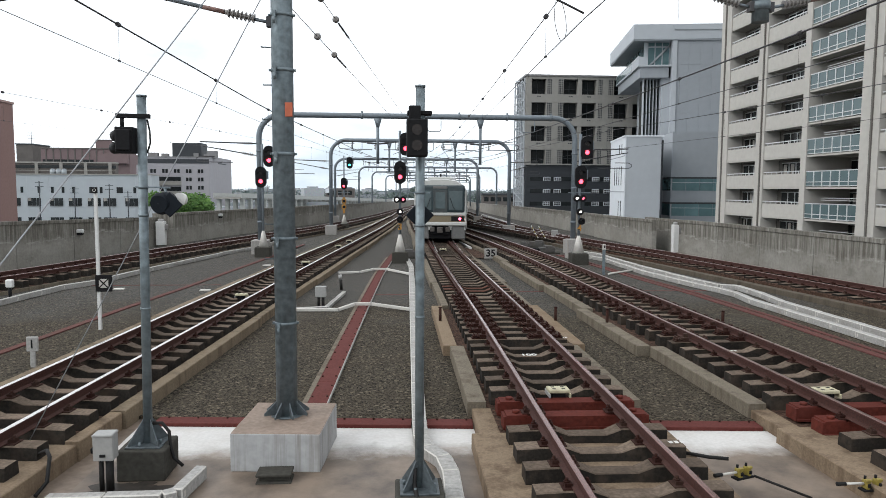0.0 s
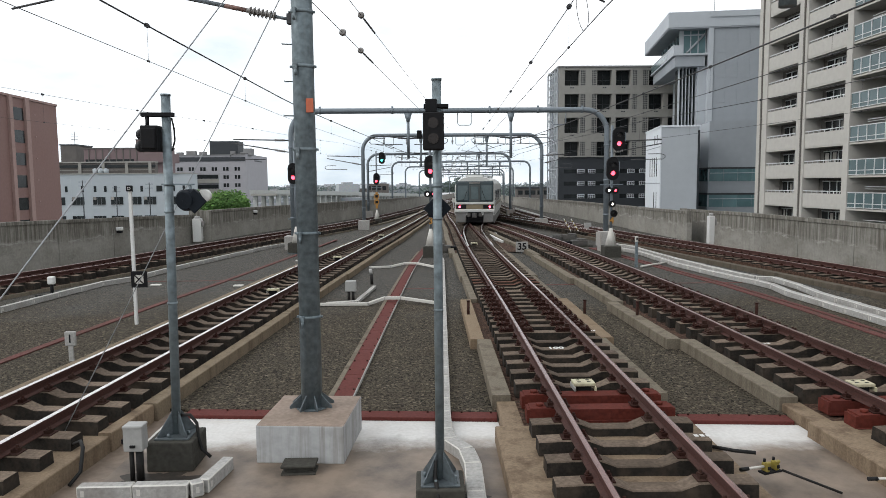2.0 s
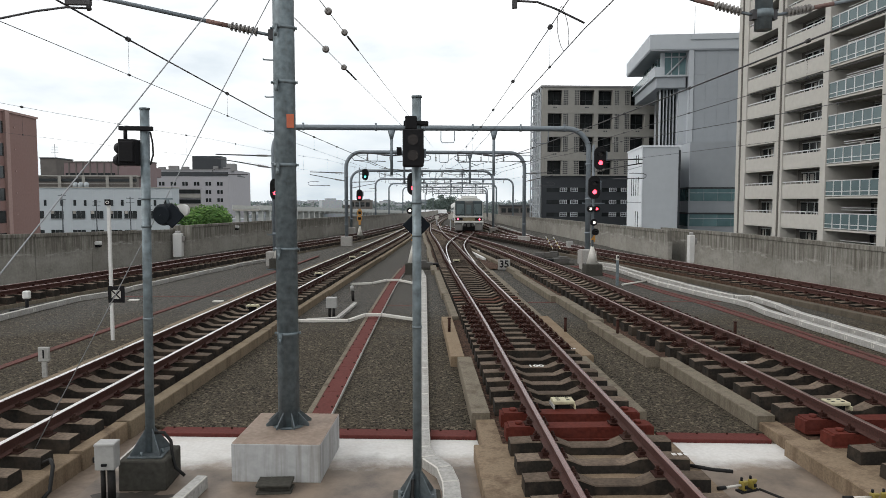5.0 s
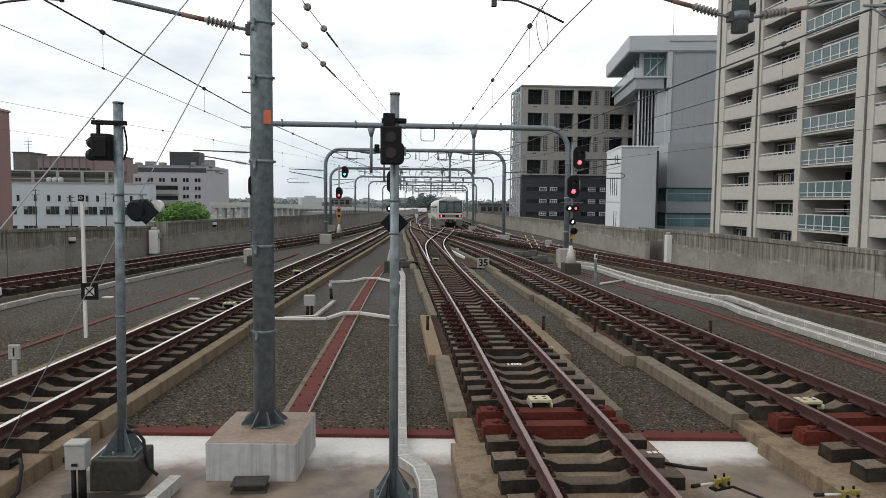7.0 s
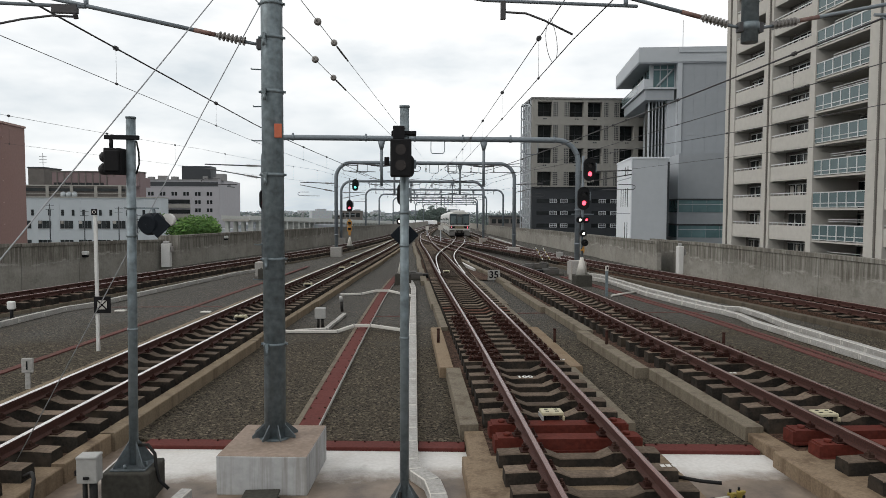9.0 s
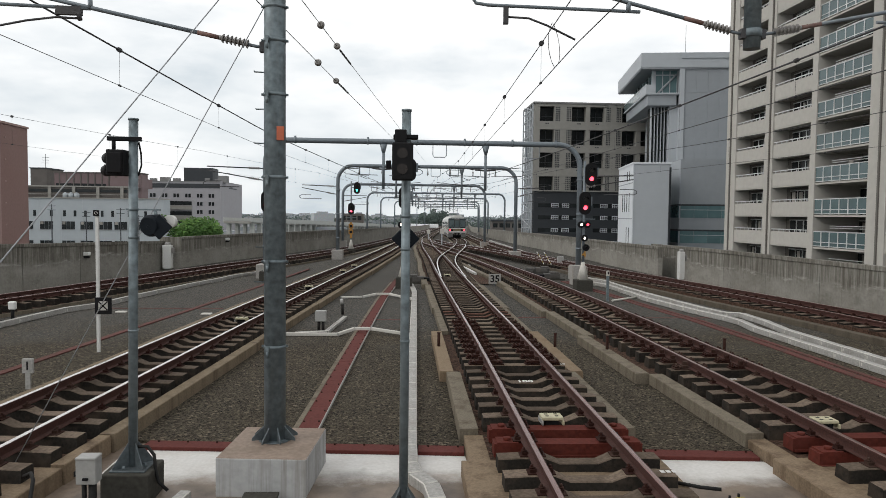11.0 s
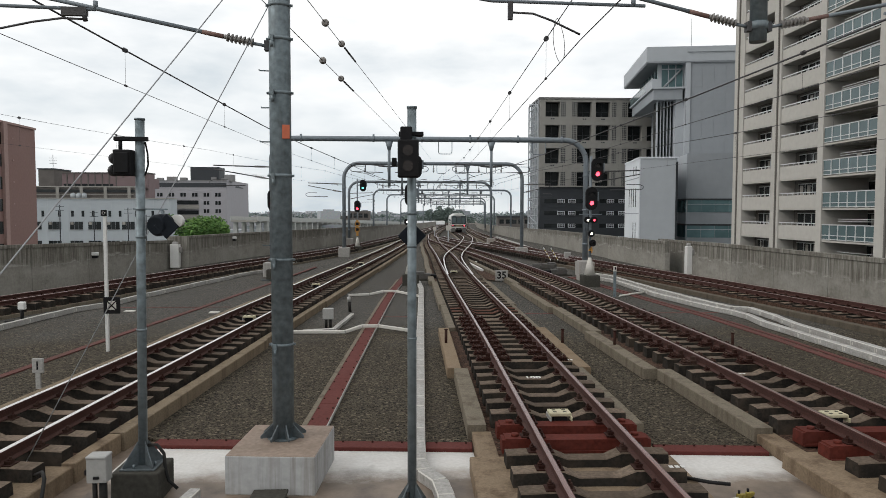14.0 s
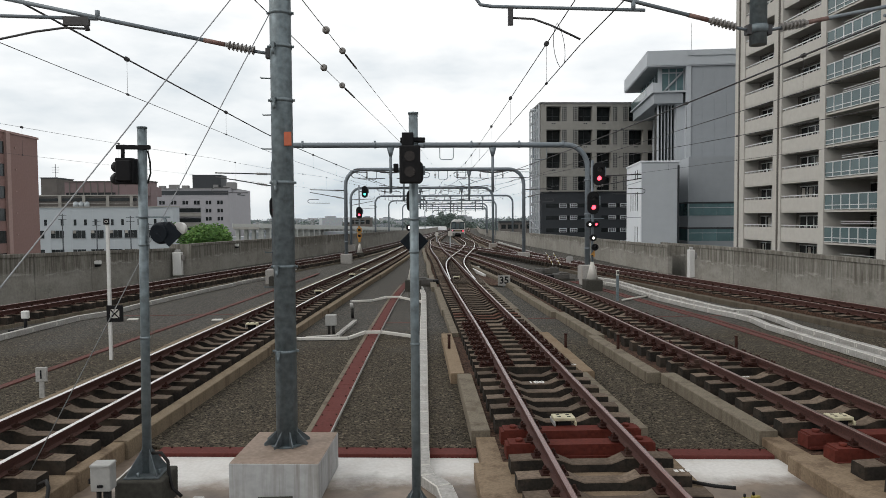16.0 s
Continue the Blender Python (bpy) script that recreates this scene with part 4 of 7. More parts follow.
def signal_post(x, y, ztop, r, base_z, half, block_h, label, mat_block):
    p = thing("signal_post", label, "signal post", (x, y, 0))
    b = rbox(-half, -half, -0.05, half, half, base_z, 0.02, 2)
    part("foundation", b, mat_block, p, "dark weathered concrete foundation")
    bm = bmesh.new()
    cyl(bm, (0, 0, base_z), (0, 0, ztop), r, seg=20)
    part("pole", bm, M["galv"], p)
    bm = bmesh.new()
    cyl(bm, (0, 0, ztop), (0, 0, ztop + 0.02), r + 0.006, seg=20)
    part("cap", bm, M["galv"], p)
    part("base_plate", rbox(-0.2, -0.2, base_z, 0.2, 0.2, base_z + 0.02, 0.004), M["galv_dark"], p)
    for k in range(4):
        a = math.pi / 2 * k + math.pi / 4
        bm = bmesh.new()
        w = 0.006
        for s in (-w, w):
            for rr, zz in ((r * 0.9, 0.02), (0.24, 0.02), (0.24, 0.045), (r * 0.9 + 0.01, 0.30)):
                bm.verts.new((rr * math.cos(a) - s * math.sin(a), rr * math.sin(a) + s * math.cos(a), base_z + zz))
        v = list(bm.verts)
        bm.faces.new(v[:4])
        bm.faces.new(v[4:][::-1])
        for i in range(4):
            j = (i + 1) % 4
            bm.faces.new((v[i], v[4 + i], v[4 + j], v[j]))
        part("gusset", bm, M["galv_dark"], p)
        bm = bmesh.new()
        cyl(bm, (0.165 * math.cos(a + 0.5), 0.165 * math.sin(a + 0.5), base_z + 0.02), (0.165 * math.cos(a + 0.5), 0.165 * math.sin(a + 0.5), base_z + 0.065), 0.016, seg=6)
        part("anchor_bolt", bm, M["galv"], p)
    return p


def diamond(parent, x, y, z, half, depth, material):
    bm = bmesh.new()
    for yy in (y, y + depth):
        for a in range(4):
            bm.verts.new((x + half * math.cos(math.pi / 2 * a), yy, z + half * math.sin(math.pi / 2 * a)))
    v = list(bm.verts)
    bm.faces.new(v[:4])
    bm.faces.new(v[4:][::-1])
    for i in range(4):
        j = (i + 1) % 4
        bm.faces.new((v[i], v[4 + i], v[4 + j], v[j]))
    bmesh.ops.bevel(bm, geom=bm.edges[:], offset=0.006, segments=1, affect="EDGES")
    return part("diamond_plate", bm, material, parent, "dark diamond-shaped plate")


# middle post with the unlit two-lamp head
SX, SY = 0.075, 7.0
sc = signal_post(SX, SY, 4.31, 0.046, 0.22, 0.25, 0.22, "grey steel signal post with a black two-lamp head", M["block_dark"])
sc_head = part("signal_head", rbox(-0.14, -0.21, 3.62, 0.065, -0.07, 3.985, 0.012), M["black"], sc, "black signal head with two unlit lamps")
for zz in (3.88, 3.73):
    bm = bmesh.new()
    disc(bm, (-0.04, -0.21, zz), (0, -1, 0), 0.052, 0.006, 20)
    part("lens", bm, M["lens_dark"], sc_head)
part("bracket", rbox(-0.115, -0.12, 3.99, 0.0, 0.03, 4.12, 0.008), M["black"], sc)
part("clamp", rbox(-0.13, -0.08, 4.035, 0.115, 0.06, 4.075, 0.006), M["black"], sc)
part("side_unit", rbox(-0.20, -0.06, 3.74, -0.15, 0.02, 3.82, 0.006), M["black"], sc)
diamond(sc, 0.0, 0.05, 3.045, 0.145, 0.05, M["navy"])
for zz, rr in ((3.26, 0.054), (2.93, 0.05), (2.0, 0.05)):
    bm = bmesh.new()
    cyl(bm, (0, 0, zz), (0, 0, zz + 0.025), rr, seg=20)
    if zz > 3.2:
        box(bm, -0.11, -0.012, zz + 0.005, 0.10, 0.012, zz + 0.02)
    part("band", bm, M["galv"], sc)
bm = bmesh.new()
tube(bm, [(-0.05, -0.05, 0.45), (-0.055, -0.07, 0.3), (-0.04, -0.2, 0.24), (-0.02, -0.27, 0.1), (-0.02, -0.29, -0.04)], 0.022, 8)
part("cable", bm, M["rubber"], sc)

# left post with the signal head on an arm
LX, LY = -3.07, 8.24
sl = signal_post(LX, LY, 4.33, 0.052, 0.31, 0.27, 0.3, "grey steel signal post with a black head on a side arm", M["block_dark"])
sl.matrix_basis = pose(LX, LY, 0, 0, 0.6, 0)
part("signal_head", rbox(-0.265, -0.12, 3.69, -0.06, 0.05, 3.985, 0.014, 2), M["black"], sl, "black signal head seen from behind")
part("back_cover", rbox(-0.245, -0.155, 3.72, -0.08, -0.11, 3.955, 0.01), M["black"], sl)
for zz, dx in ((3.905, 0.0), (3.765, 0.012)):
    bm = bmesh.new()
    cyl(bm, (-0.225 - dx, -0.02, zz), (-0.33 - dx, 0.10, zz - 0.012), 0.072, 0.066, 16)
    part("hood", bm, M["black"], sl)
part("hinge", rbox(-0.34, 0.02, 3.785, -0.30, 0.08, 3.82, 0.006), M["black"], sl)
part("arm", rbox(-0.27, -0.075, 4.085, 0.11, -0.03, 4.135, 0.006), M["black"], sl)
bm = bmesh.new()
cyl(bm, (-0.20, -0.05, 3.96), (-0.20, -0.05, 4.10), 0.022, seg=10)
part("hanger", bm, M["black"], sl)
bm = bmesh.new()
tube(bm, [(0.06, 0, 4.08), (0.085, 0, 3.95), (0.09, 0, 3.82), (0.055, 0, 3.7)], 0.011, 6)
part("cable", bm, M["rubber"], sl)
for zz in (3.30, 2.98, 1.9):
    bm = bmesh.new()
    cyl(bm, (0, 0, zz), (0, 0, zz + 0.028), 0.058, seg=20)
    if zz > 3.2:
        box(bm, -0.08, -0.02, zz + 0.005, 0.30, 0.02, zz + 0.022)
    part("band", bm, M["galv"], sl)
bm = bmesh.new()
tube(bm, [(0.24, 0, 3.31), (0.27, -0.02, 3.22)], 0.018, 8)
part("lamp_stem", bm, M["galv"], sl)
bm = bmesh.new()
cyl(bm, (0.22, -0.10, 3.13), (0.28, 0.03, 3.14), 0.125, 0.125, 24)
cyl(bm, (0.22, -0.101, 3.13), (0.21, -0.14, 3.125), 0.125, 0.10, 24)
part("lamp_shell", bm, M["navy"], sl, "round dark lamp housing")
diamond(sl, 0.335, -0.145, 3.12, 0.145, 0.02, M["navy"])
bm = bmesh.new()
cyl(bm, (0.405, -0.02, 3.18), (0.42, 0.05, 3.185), 0.075, 0.07, 24)
part("reflector", bm, M["white"], sl, "white round face")
bm = bmesh.new()
tube(bm, [(0.06, 0, 0.55), (0.17, -0.02, 0.56), (0.25, -0.03, 0.46), (0.27, -0.05, 0.30), (0.31, -0.06, 0.15), (0.42, -0.08, 0.06)], 0.02, 8)
part("conduit", bm, M["rubber"], sl, "black flexible conduit")


# ---- the train ----
TAIL = ((0, 1, 2, 3, 4, 6.5, 8.5, 12.5, 14.5, 16), (39, 45, 51, 57.5, 64, 80.5, 92.5, 121, 135.5, 146))
M["car_white"] = mat("off_white_car_paint", (0.46, 0.465, 0.445), 0.4, grain=0.04, scale=10, stain=0.25, stain_scale=0.8, bump=0.01, dirt=(0.42, 0.40, 0.36))
M["car_brown"] = mat("khaki_car_band", (0.165, 0.135, 0.085), 0.45, grain=0.06, scale=10, stain=0.2, bump=0)
M["car_glass"] = mat("dark_car_glass", (0.028, 0.043, 0.048), 0.06, grain=0.1, scale=2, stain=0.2, bump=0)
# paler patchy glass colour that paints reflections onto the end panes
M["car_pane"] = mat("painted_reflection_pane", (0.075, 0.10, 0.105), 0.08, grain=0.15, scale=1.5, stain=0.4, stain_scale=1.2, bump=0, dirt=(0.14, 0.17, 0.175))
M["car_door"] = mat("grey_gangway_door", (0.045, 0.055, 0.056), 0.3, grain=0.08, scale=4, stain=0.2, bump=0)
M["car_roof"] = mat("grey_car_roof", (0.42, 0.43, 0.43), 0.7, grain=0.08, scale=6, stain=0.4, stain_scale=1, bump=0.02, dirt=(0.25, 0.24, 0.23))
M["under"] = mat("grimy_underframe", (0.06, 0.058, 0.055), 0.8, grain=0.2, scale=10, stain=0.4, bump=0.05)
M["skirt"] = mat("grey_car_skirt", (0.13, 0.13, 0.125), 0.6, grain=0.1, scale=8, stain=0.4, stain_scale=1.5, bump=0.02)
M["tail_lamp"] = glow("lit_tail_lamp", (1.0, 0.06, 0.10), 10)


def train_car(tail):
    c = thing("train_car", "off-white commuter train car with brown band leaving along the turnout", "train car", group="train cars")
    w = 1.475
    sec = [(-w, 1.15), (-w, 2.2), (-w, 3.15), (-w + 0.06, 3.5), (-w + 0.25, 3.78), (-0.9, 3.98), (-0.4, 4.08), (0.4, 4.08), (0.9, 3.98), (w - 0.25, 3.78), (w - 0.06, 3.5), (w, 3.15), (w, 2.2), (w, 1.15)]
    bm = bmesh.new()
    path = [(0, 0.18, RAIL_Z - 0.5), (0, 0.45, RAIL_Z - 0.5), (0, 19.5, RAIL_Z - 0.5)]
    sec = [(x, z if z < 3.1 else 3.1 + (z - 3.1) * 0.92) for x, z in sec]
    sweep(bm, path, sec)
    bm.verts.ensure_lookup_table()
    for i in range(len(sec)):
        v = bm.verts[i]
        v.co.x *= 0.965
        v.co.z = 1.15 + (v.co.z - 1.15) * 0.985
    part("body", bm, M["car_white"], c)
    part("roof_unit", rbox(-0.85, 3.0, 3.9, 0.85, 6.6, 4.14, 0.06, 2), M["car_roof"], c)
    part("roof_unit", rbox(-0.85, 10.5, 3.9, 0.85, 14.0, 4.14, 0.06, 2), M["car_roof"], c)
    for s in (-1, 1):
        for y0, y1, kind in ((0.75, 1.35, 0), (2.0, 3.3, 1), (3.7, 5.5, 0), (5.7, 7.5, 0), (8.3, 9.6, 1), (10.0, 11.8, 0), (12.0, 13.8, 0), (15.0, 16.3, 1), (16.9, 18.6, 0)):
            x = s * w
            if kind:
                door = part("side_door", rbox(min(x, x + s * 0.012), y0, 1.2, max(x, x + s * 0.012), y1, 3.05, 0.004), M["car_white"], c)
                for q in (0.08, 0.70):
                    part("door_window", rbox(min(x, x + s * 0.018), y0 + q, 2.15, max(x, x + s * 0.018), y0 + q + 0.5, 2.95, 0.004), M["car_glass"], door)
            else:
                part("side_window", rbox(min(x, x + s * 0.014), y0, 2.1, max(x, x + s * 0.014), y1, 2.98, 0.004), M["car_glass"], c)
        part("band", rbox(min(s * w, s * (w + 0.006)), 0.5, 1.78, max(s * w, s * (w + 0.006)), 19.5, 2.02, 0.001), M["car_brown"], c, "brown paint band")
        part("skirt", rbox(min(s * 1.42, s * 1.36), 0.5, 0.55, max(s * 1.42, s * 1.36), 19.3, 1.16, 0.005), M["skirt"], c)
    for y in (3.0, 16.5):
        part("bogie", rbox(-1.1, y - 1.5, 0.62, 1.1, y + 1.5, 1.0, 0.05), M["under"], c)
        for dy in (-1.05, 1.05):
            for s in (-1, 1):
                bm = bmesh.new()
                cyl(bm, (s * 0.52, y + dy, RAIL_Z + 0.43), (s * 0.65, y + dy, RAIL_Z + 0.43), 0.425, seg=20)
                part("wheel", bm, M["under"], c)
    if not tail:
        return c
    # end wall: wrap-round dark glass with the gangway door between two panes
    part("end_window", rbox(-1.38, 0.09, 2.12, 1.38, 0.30, 3.66, 0.12, 3), M["car_glass"], c, "dark wrap-round end window")
    gang = part("gangway_door", rbox(-0.40, 0.07, 2.0, 0.40, 0.14, 3.40, 0.02), M["car_door"], c)
    part("door_window", rbox(-0.26, 0.062, 2.35, 0.26, 0.08, 3.25, 0.004), M["car_pane"], gang)
    for s in (-1, 1):
        # thin paler sheets over the dark glass, as its painted reflection
        part("pane_glint", rbox(min(s * 0.50, s * 1.24), 0.082, 2.28, max(s * 0.50, s * 1.24), 0.094, 3.34, 0.004), M["car_pane"], c, "end window pane with a painted reflection")
    part("destination_display", rbox(-0.40, 0.062, 3.46, 0.40, 0.12, 3.60, 0.008), M["skirt"], c)
    part("window_sill_band", rbox(-1.43, 0.06, 1.96, 1.43, 0.22, 2.13, 0.03, 2), M["car_white"], c, "white band under the end window")
    part("end_band", rbox(-1.40, 0.10, 1.60, 1.40, 0.2, 1.96, 0.01), M["car_brown"], c, "khaki band across the end")
    part("lower_panel", rbox(-1.44, 0.03, 1.40, 1.44, 0.2, 1.60, 0.04, 2), M["car_white"], c, "white bumper band")
    for s in (-1, 1):
        sur = part("lamp_surround", rbox(min(s * 0.62, s * 1.34), 0.08, 1.64, max(s * 0.62, s * 1.34), 0.15, 1.92, 0.02), M["black"], c)
        bm = bmesh.new()
        cyl(bm, (s * 1.10, 0.06, 1.78), (s * 1.10, 0.12, 1.78), 0.08, seg=20)
        part("tail_lamp", bm, M["tail_lamp"], sur, "lit red tail lamp")
        bm = bmesh.new()
        cyl(bm, (s * 0.82, 0.07, 1.78), (s * 0.82, 0.12, 1.78), 0.085, seg=16)
        part("head_lamp", bm, M["lens_dark"], sur, "unlit head lamp")
        bm = bmesh.new()
        tube(bm, [(s * 0.95, 0.05, 2.14), (s * 0.72, 0.05, 2.45), (s * 0.55, 0.05, 2.95)], 0.014, 6)
        part("wiper", bm, M["black"], c)
        part("end_skirt", rbox(min(s * 1.40, s * 0.62), 0.16, 0.62, max(s * 1.40, s * 0.62), 0.4, 1.40, 0.06), M["skirt"], c, "grey end skirt")
        bm = bmesh.new()
        tube(bm, [(s * 1.46, 0.14, 1.25), (s * 1.44, 0.10, 1.62), (s * 1.38, 0.10, 1.80)], 0.045, 6)
        part("handrail", bm, M["car_white"], c)
        part("jumper_box", rbox(min(s * 0.30, s * 0.56), 0.02, 1.05, max(s * 0.30, s * 0.56), 0.2, 1.30, 0.02), M["under"], c)
    part("coupler", rbox(-0.16, -0.32, 1.0, 0.16, 0.3, 1.32, 0.04, 2), M["under"], c)
    part("coupler_pocket", rbox(-0.5, 0.16, 0.86, 0.5, 0.3, 1.4, 0.04), M["black"], c)
    part("underframe_end", rbox(-0.95, 0.3, 0.62, 0.95, 0.5, 1.36, 0.05), M["black"], c)
    part("roof_edge", rbox(-0.62, 0.5, 3.88, 0.62, 1.6, 4.12, 0.06, 2), M["car_white"], c)
    bm = bmesh.new()
    cyl(bm, (0, 0.7, 4.08), (0, 0.7, 4.3), 0.05, 0.03, 8)
    part("antenna", bm, M["black"], c)
    return c


CARS = [train_car(True)]
mid = train_car(False)
CARS.append(mid)
for k in range(2):
    CARS.append(copy_thing(mid, pose(0, 0, 0)))


# ---- buildings beyond the parapets ----
M["curtain"] = mat("pale_curtain", (0.30, 0.285, 0.26), 0.9, grain=0.08, scale=6, stain=0.2, stain_scale=1.0, bump=0, random_value=0.35)
M["apt_wall"] = mat("beige_render", (0.395, 0.380, 0.350), 0.85, grain=0.05, scale=2, stain=0.2, stain_scale=0.25, bump=0.03, dirt=(0.36, 0.33, 0.30), streak=0.8)
M["ramp_wall"] = mat("pale_ramp_concrete", (0.36, 0.37, 0.355), 0.85, grain=0.08, scale=2, stain=0.3, stain_scale=0.15, bump=0, dirt=(0.36, 0.36, 0.34), streak=0.6)
M["shed_roof"] = mat("bright_metal_roof", (0.86, 0.87, 0.88), 0.5, grain=0.03, scale=2, stain=0.1, stain_scale=0.5, bump=0)
M["stair_shade"] = mat("shaded_stair_wall", (0.27, 0.29, 0.30), 0.8, grain=0.1, scale=1, stain=0.3, stain_scale=0.4, bump=0)
# the beige render again, with the shade inside the balconies put into its colour
M["apt_deep"] = mat("shade_darkened_balcony_wall", (0.13, 0.123, 0.113), 0.85, grain=0.06, scale=2, stain=0.3, stain_scale=0.4, bump=0)
M["glass_panel"] = mat("frosted_green_balcony_glass", (0.072, 0.108, 0.114), 0.22, grain=0.08, scale=0.8, stain=0.25, stain_scale=0.3, bump=0, dirt=(0.13, 0.18, 0.18), random_value=0.12)
M["window_dark"] = mat("dark_window_glass", (0.016, 0.019, 0.020), 0.12, grain=0.3, scale=0.7, stain=0.4, stain_scale=0.5, bump=0, dirt=(0.04, 0.04, 0.04), random_value=0.3, gloss=0.2)
M["alu"] = mat("pale_aluminium_rail", (0.55, 0.56, 0.56), 0.4, 0.3, grain=0.05, scale=10, stain=0.1, bump=0)
M["grey_panel"] = mat("grey_metal_cladding", (0.245, 0.265, 0.285), 0.6, grain=0.04, scale=1.0, stain=0.25, stain_scale=0.2, bump=0, dirt=(0.17, 0.185, 0.20), streak=1.2)
M["grey_light"] = mat("light_grey_cladding", (0.36, 0.385, 0.41), 0.6, grain=0.03, scale=1.0, stain=0.2, stain_scale=0.2, bump=0, dirt=(0.29, 0.31, 0.33))
M["white_panel"] = mat("white_cladding", (0.60, 0.63, 0.66), 0.6, grain=0.03, scale=1.0, stain=0.2, stain_scale=0.2, bump=0, dirt=(0.48, 0.5, 0.52))
M["blue_glass"] = mat("blue_green_window_glass", (0.095, 0.165, 0.175), 0.12, grain=0.15, scale=0.5, stain=0.35, stain_scale=0.5, bump=0, dirt=(0.16, 0.22, 0.23), random_value=0.15)
M["office_con"] = mat("office_concrete", (0.262, 0.256, 0.236), 0.85, grain=0.06, scale=1.5, stain=0.35, stain_scale=0.3, bump=0.02, dirt=(0.20, 0.19, 0.17), streak=0.9)
M["charcoal"] = mat("charcoal_cladding", (0.026, 0.030, 0.035), 0.6, grain=0.08, scale=1.0, stain=0.25, stain_scale=0.4, bump=0, dirt=(0.045, 0.05, 0.055))
M["brown_tile"] = mat("brown_tile_wall", (0.18, 0.105, 0.092), 0.75, grain=0.08, scale=3, stain=0.2, stain_scale=0.2, bump=0.02, dirt=(0.18, 0.10, 0.085))
M["brown_light"] = mat("pinkish_tile_pier", (0.27, 0.18, 0.16), 0.75, grain=0.06, scale=3, stain=0.2, bump=0)
M["low_white"] = mat("bluish_white_render", (0.33, 0.36, 0.38), 0.8, grain=0.03, scale=0.6, stain=0.25, stain_scale=0.1, bump=0, dirt=(0.41, 0.43, 0.44))
M["hotel"] = mat("pale_mauve_render", (0.285, 0.28, 0.295), 0.8, grain=0.03, scale=0.6, stain=0.2, stain_scale=0.1, bump=0, dirt=(0.31, 0.30, 0.32))
M["upper_brown"] = mat("grey_brown_cladding", (0.115, 0.105, 0.098), 0.85, grain=0.08, scale=0.8, stain=0.4, stain_scale=0.3, bump=0, dirt=(0.07, 0.065, 0.06))
M["pink"] = mat("reddish_brown_cladding", (0.16, 0.115, 0.117), 0.8, grain=0.05, scale=0.6, stain=0.2, stain_scale=0.1, bump=0)
M["roof_grey"] = mat("grey_roofing", (0.20, 0.20, 0.20), 0.85, grain=0.1, scale=0.8, stain=0.3, stain_scale=0.2, bump=0)


def bx(name, parent, x0, y0, z0, x1, y1, z1, material, label="", r=0.0):
    if r:
        return part(name, rbox(x0, y0, z0, x1, y1, z1, r), material, parent, label)
    b = bmesh.new()
    box(b, x0, y0, z0, x1, y1, z1)
    return part(name, b, material, parent, label)


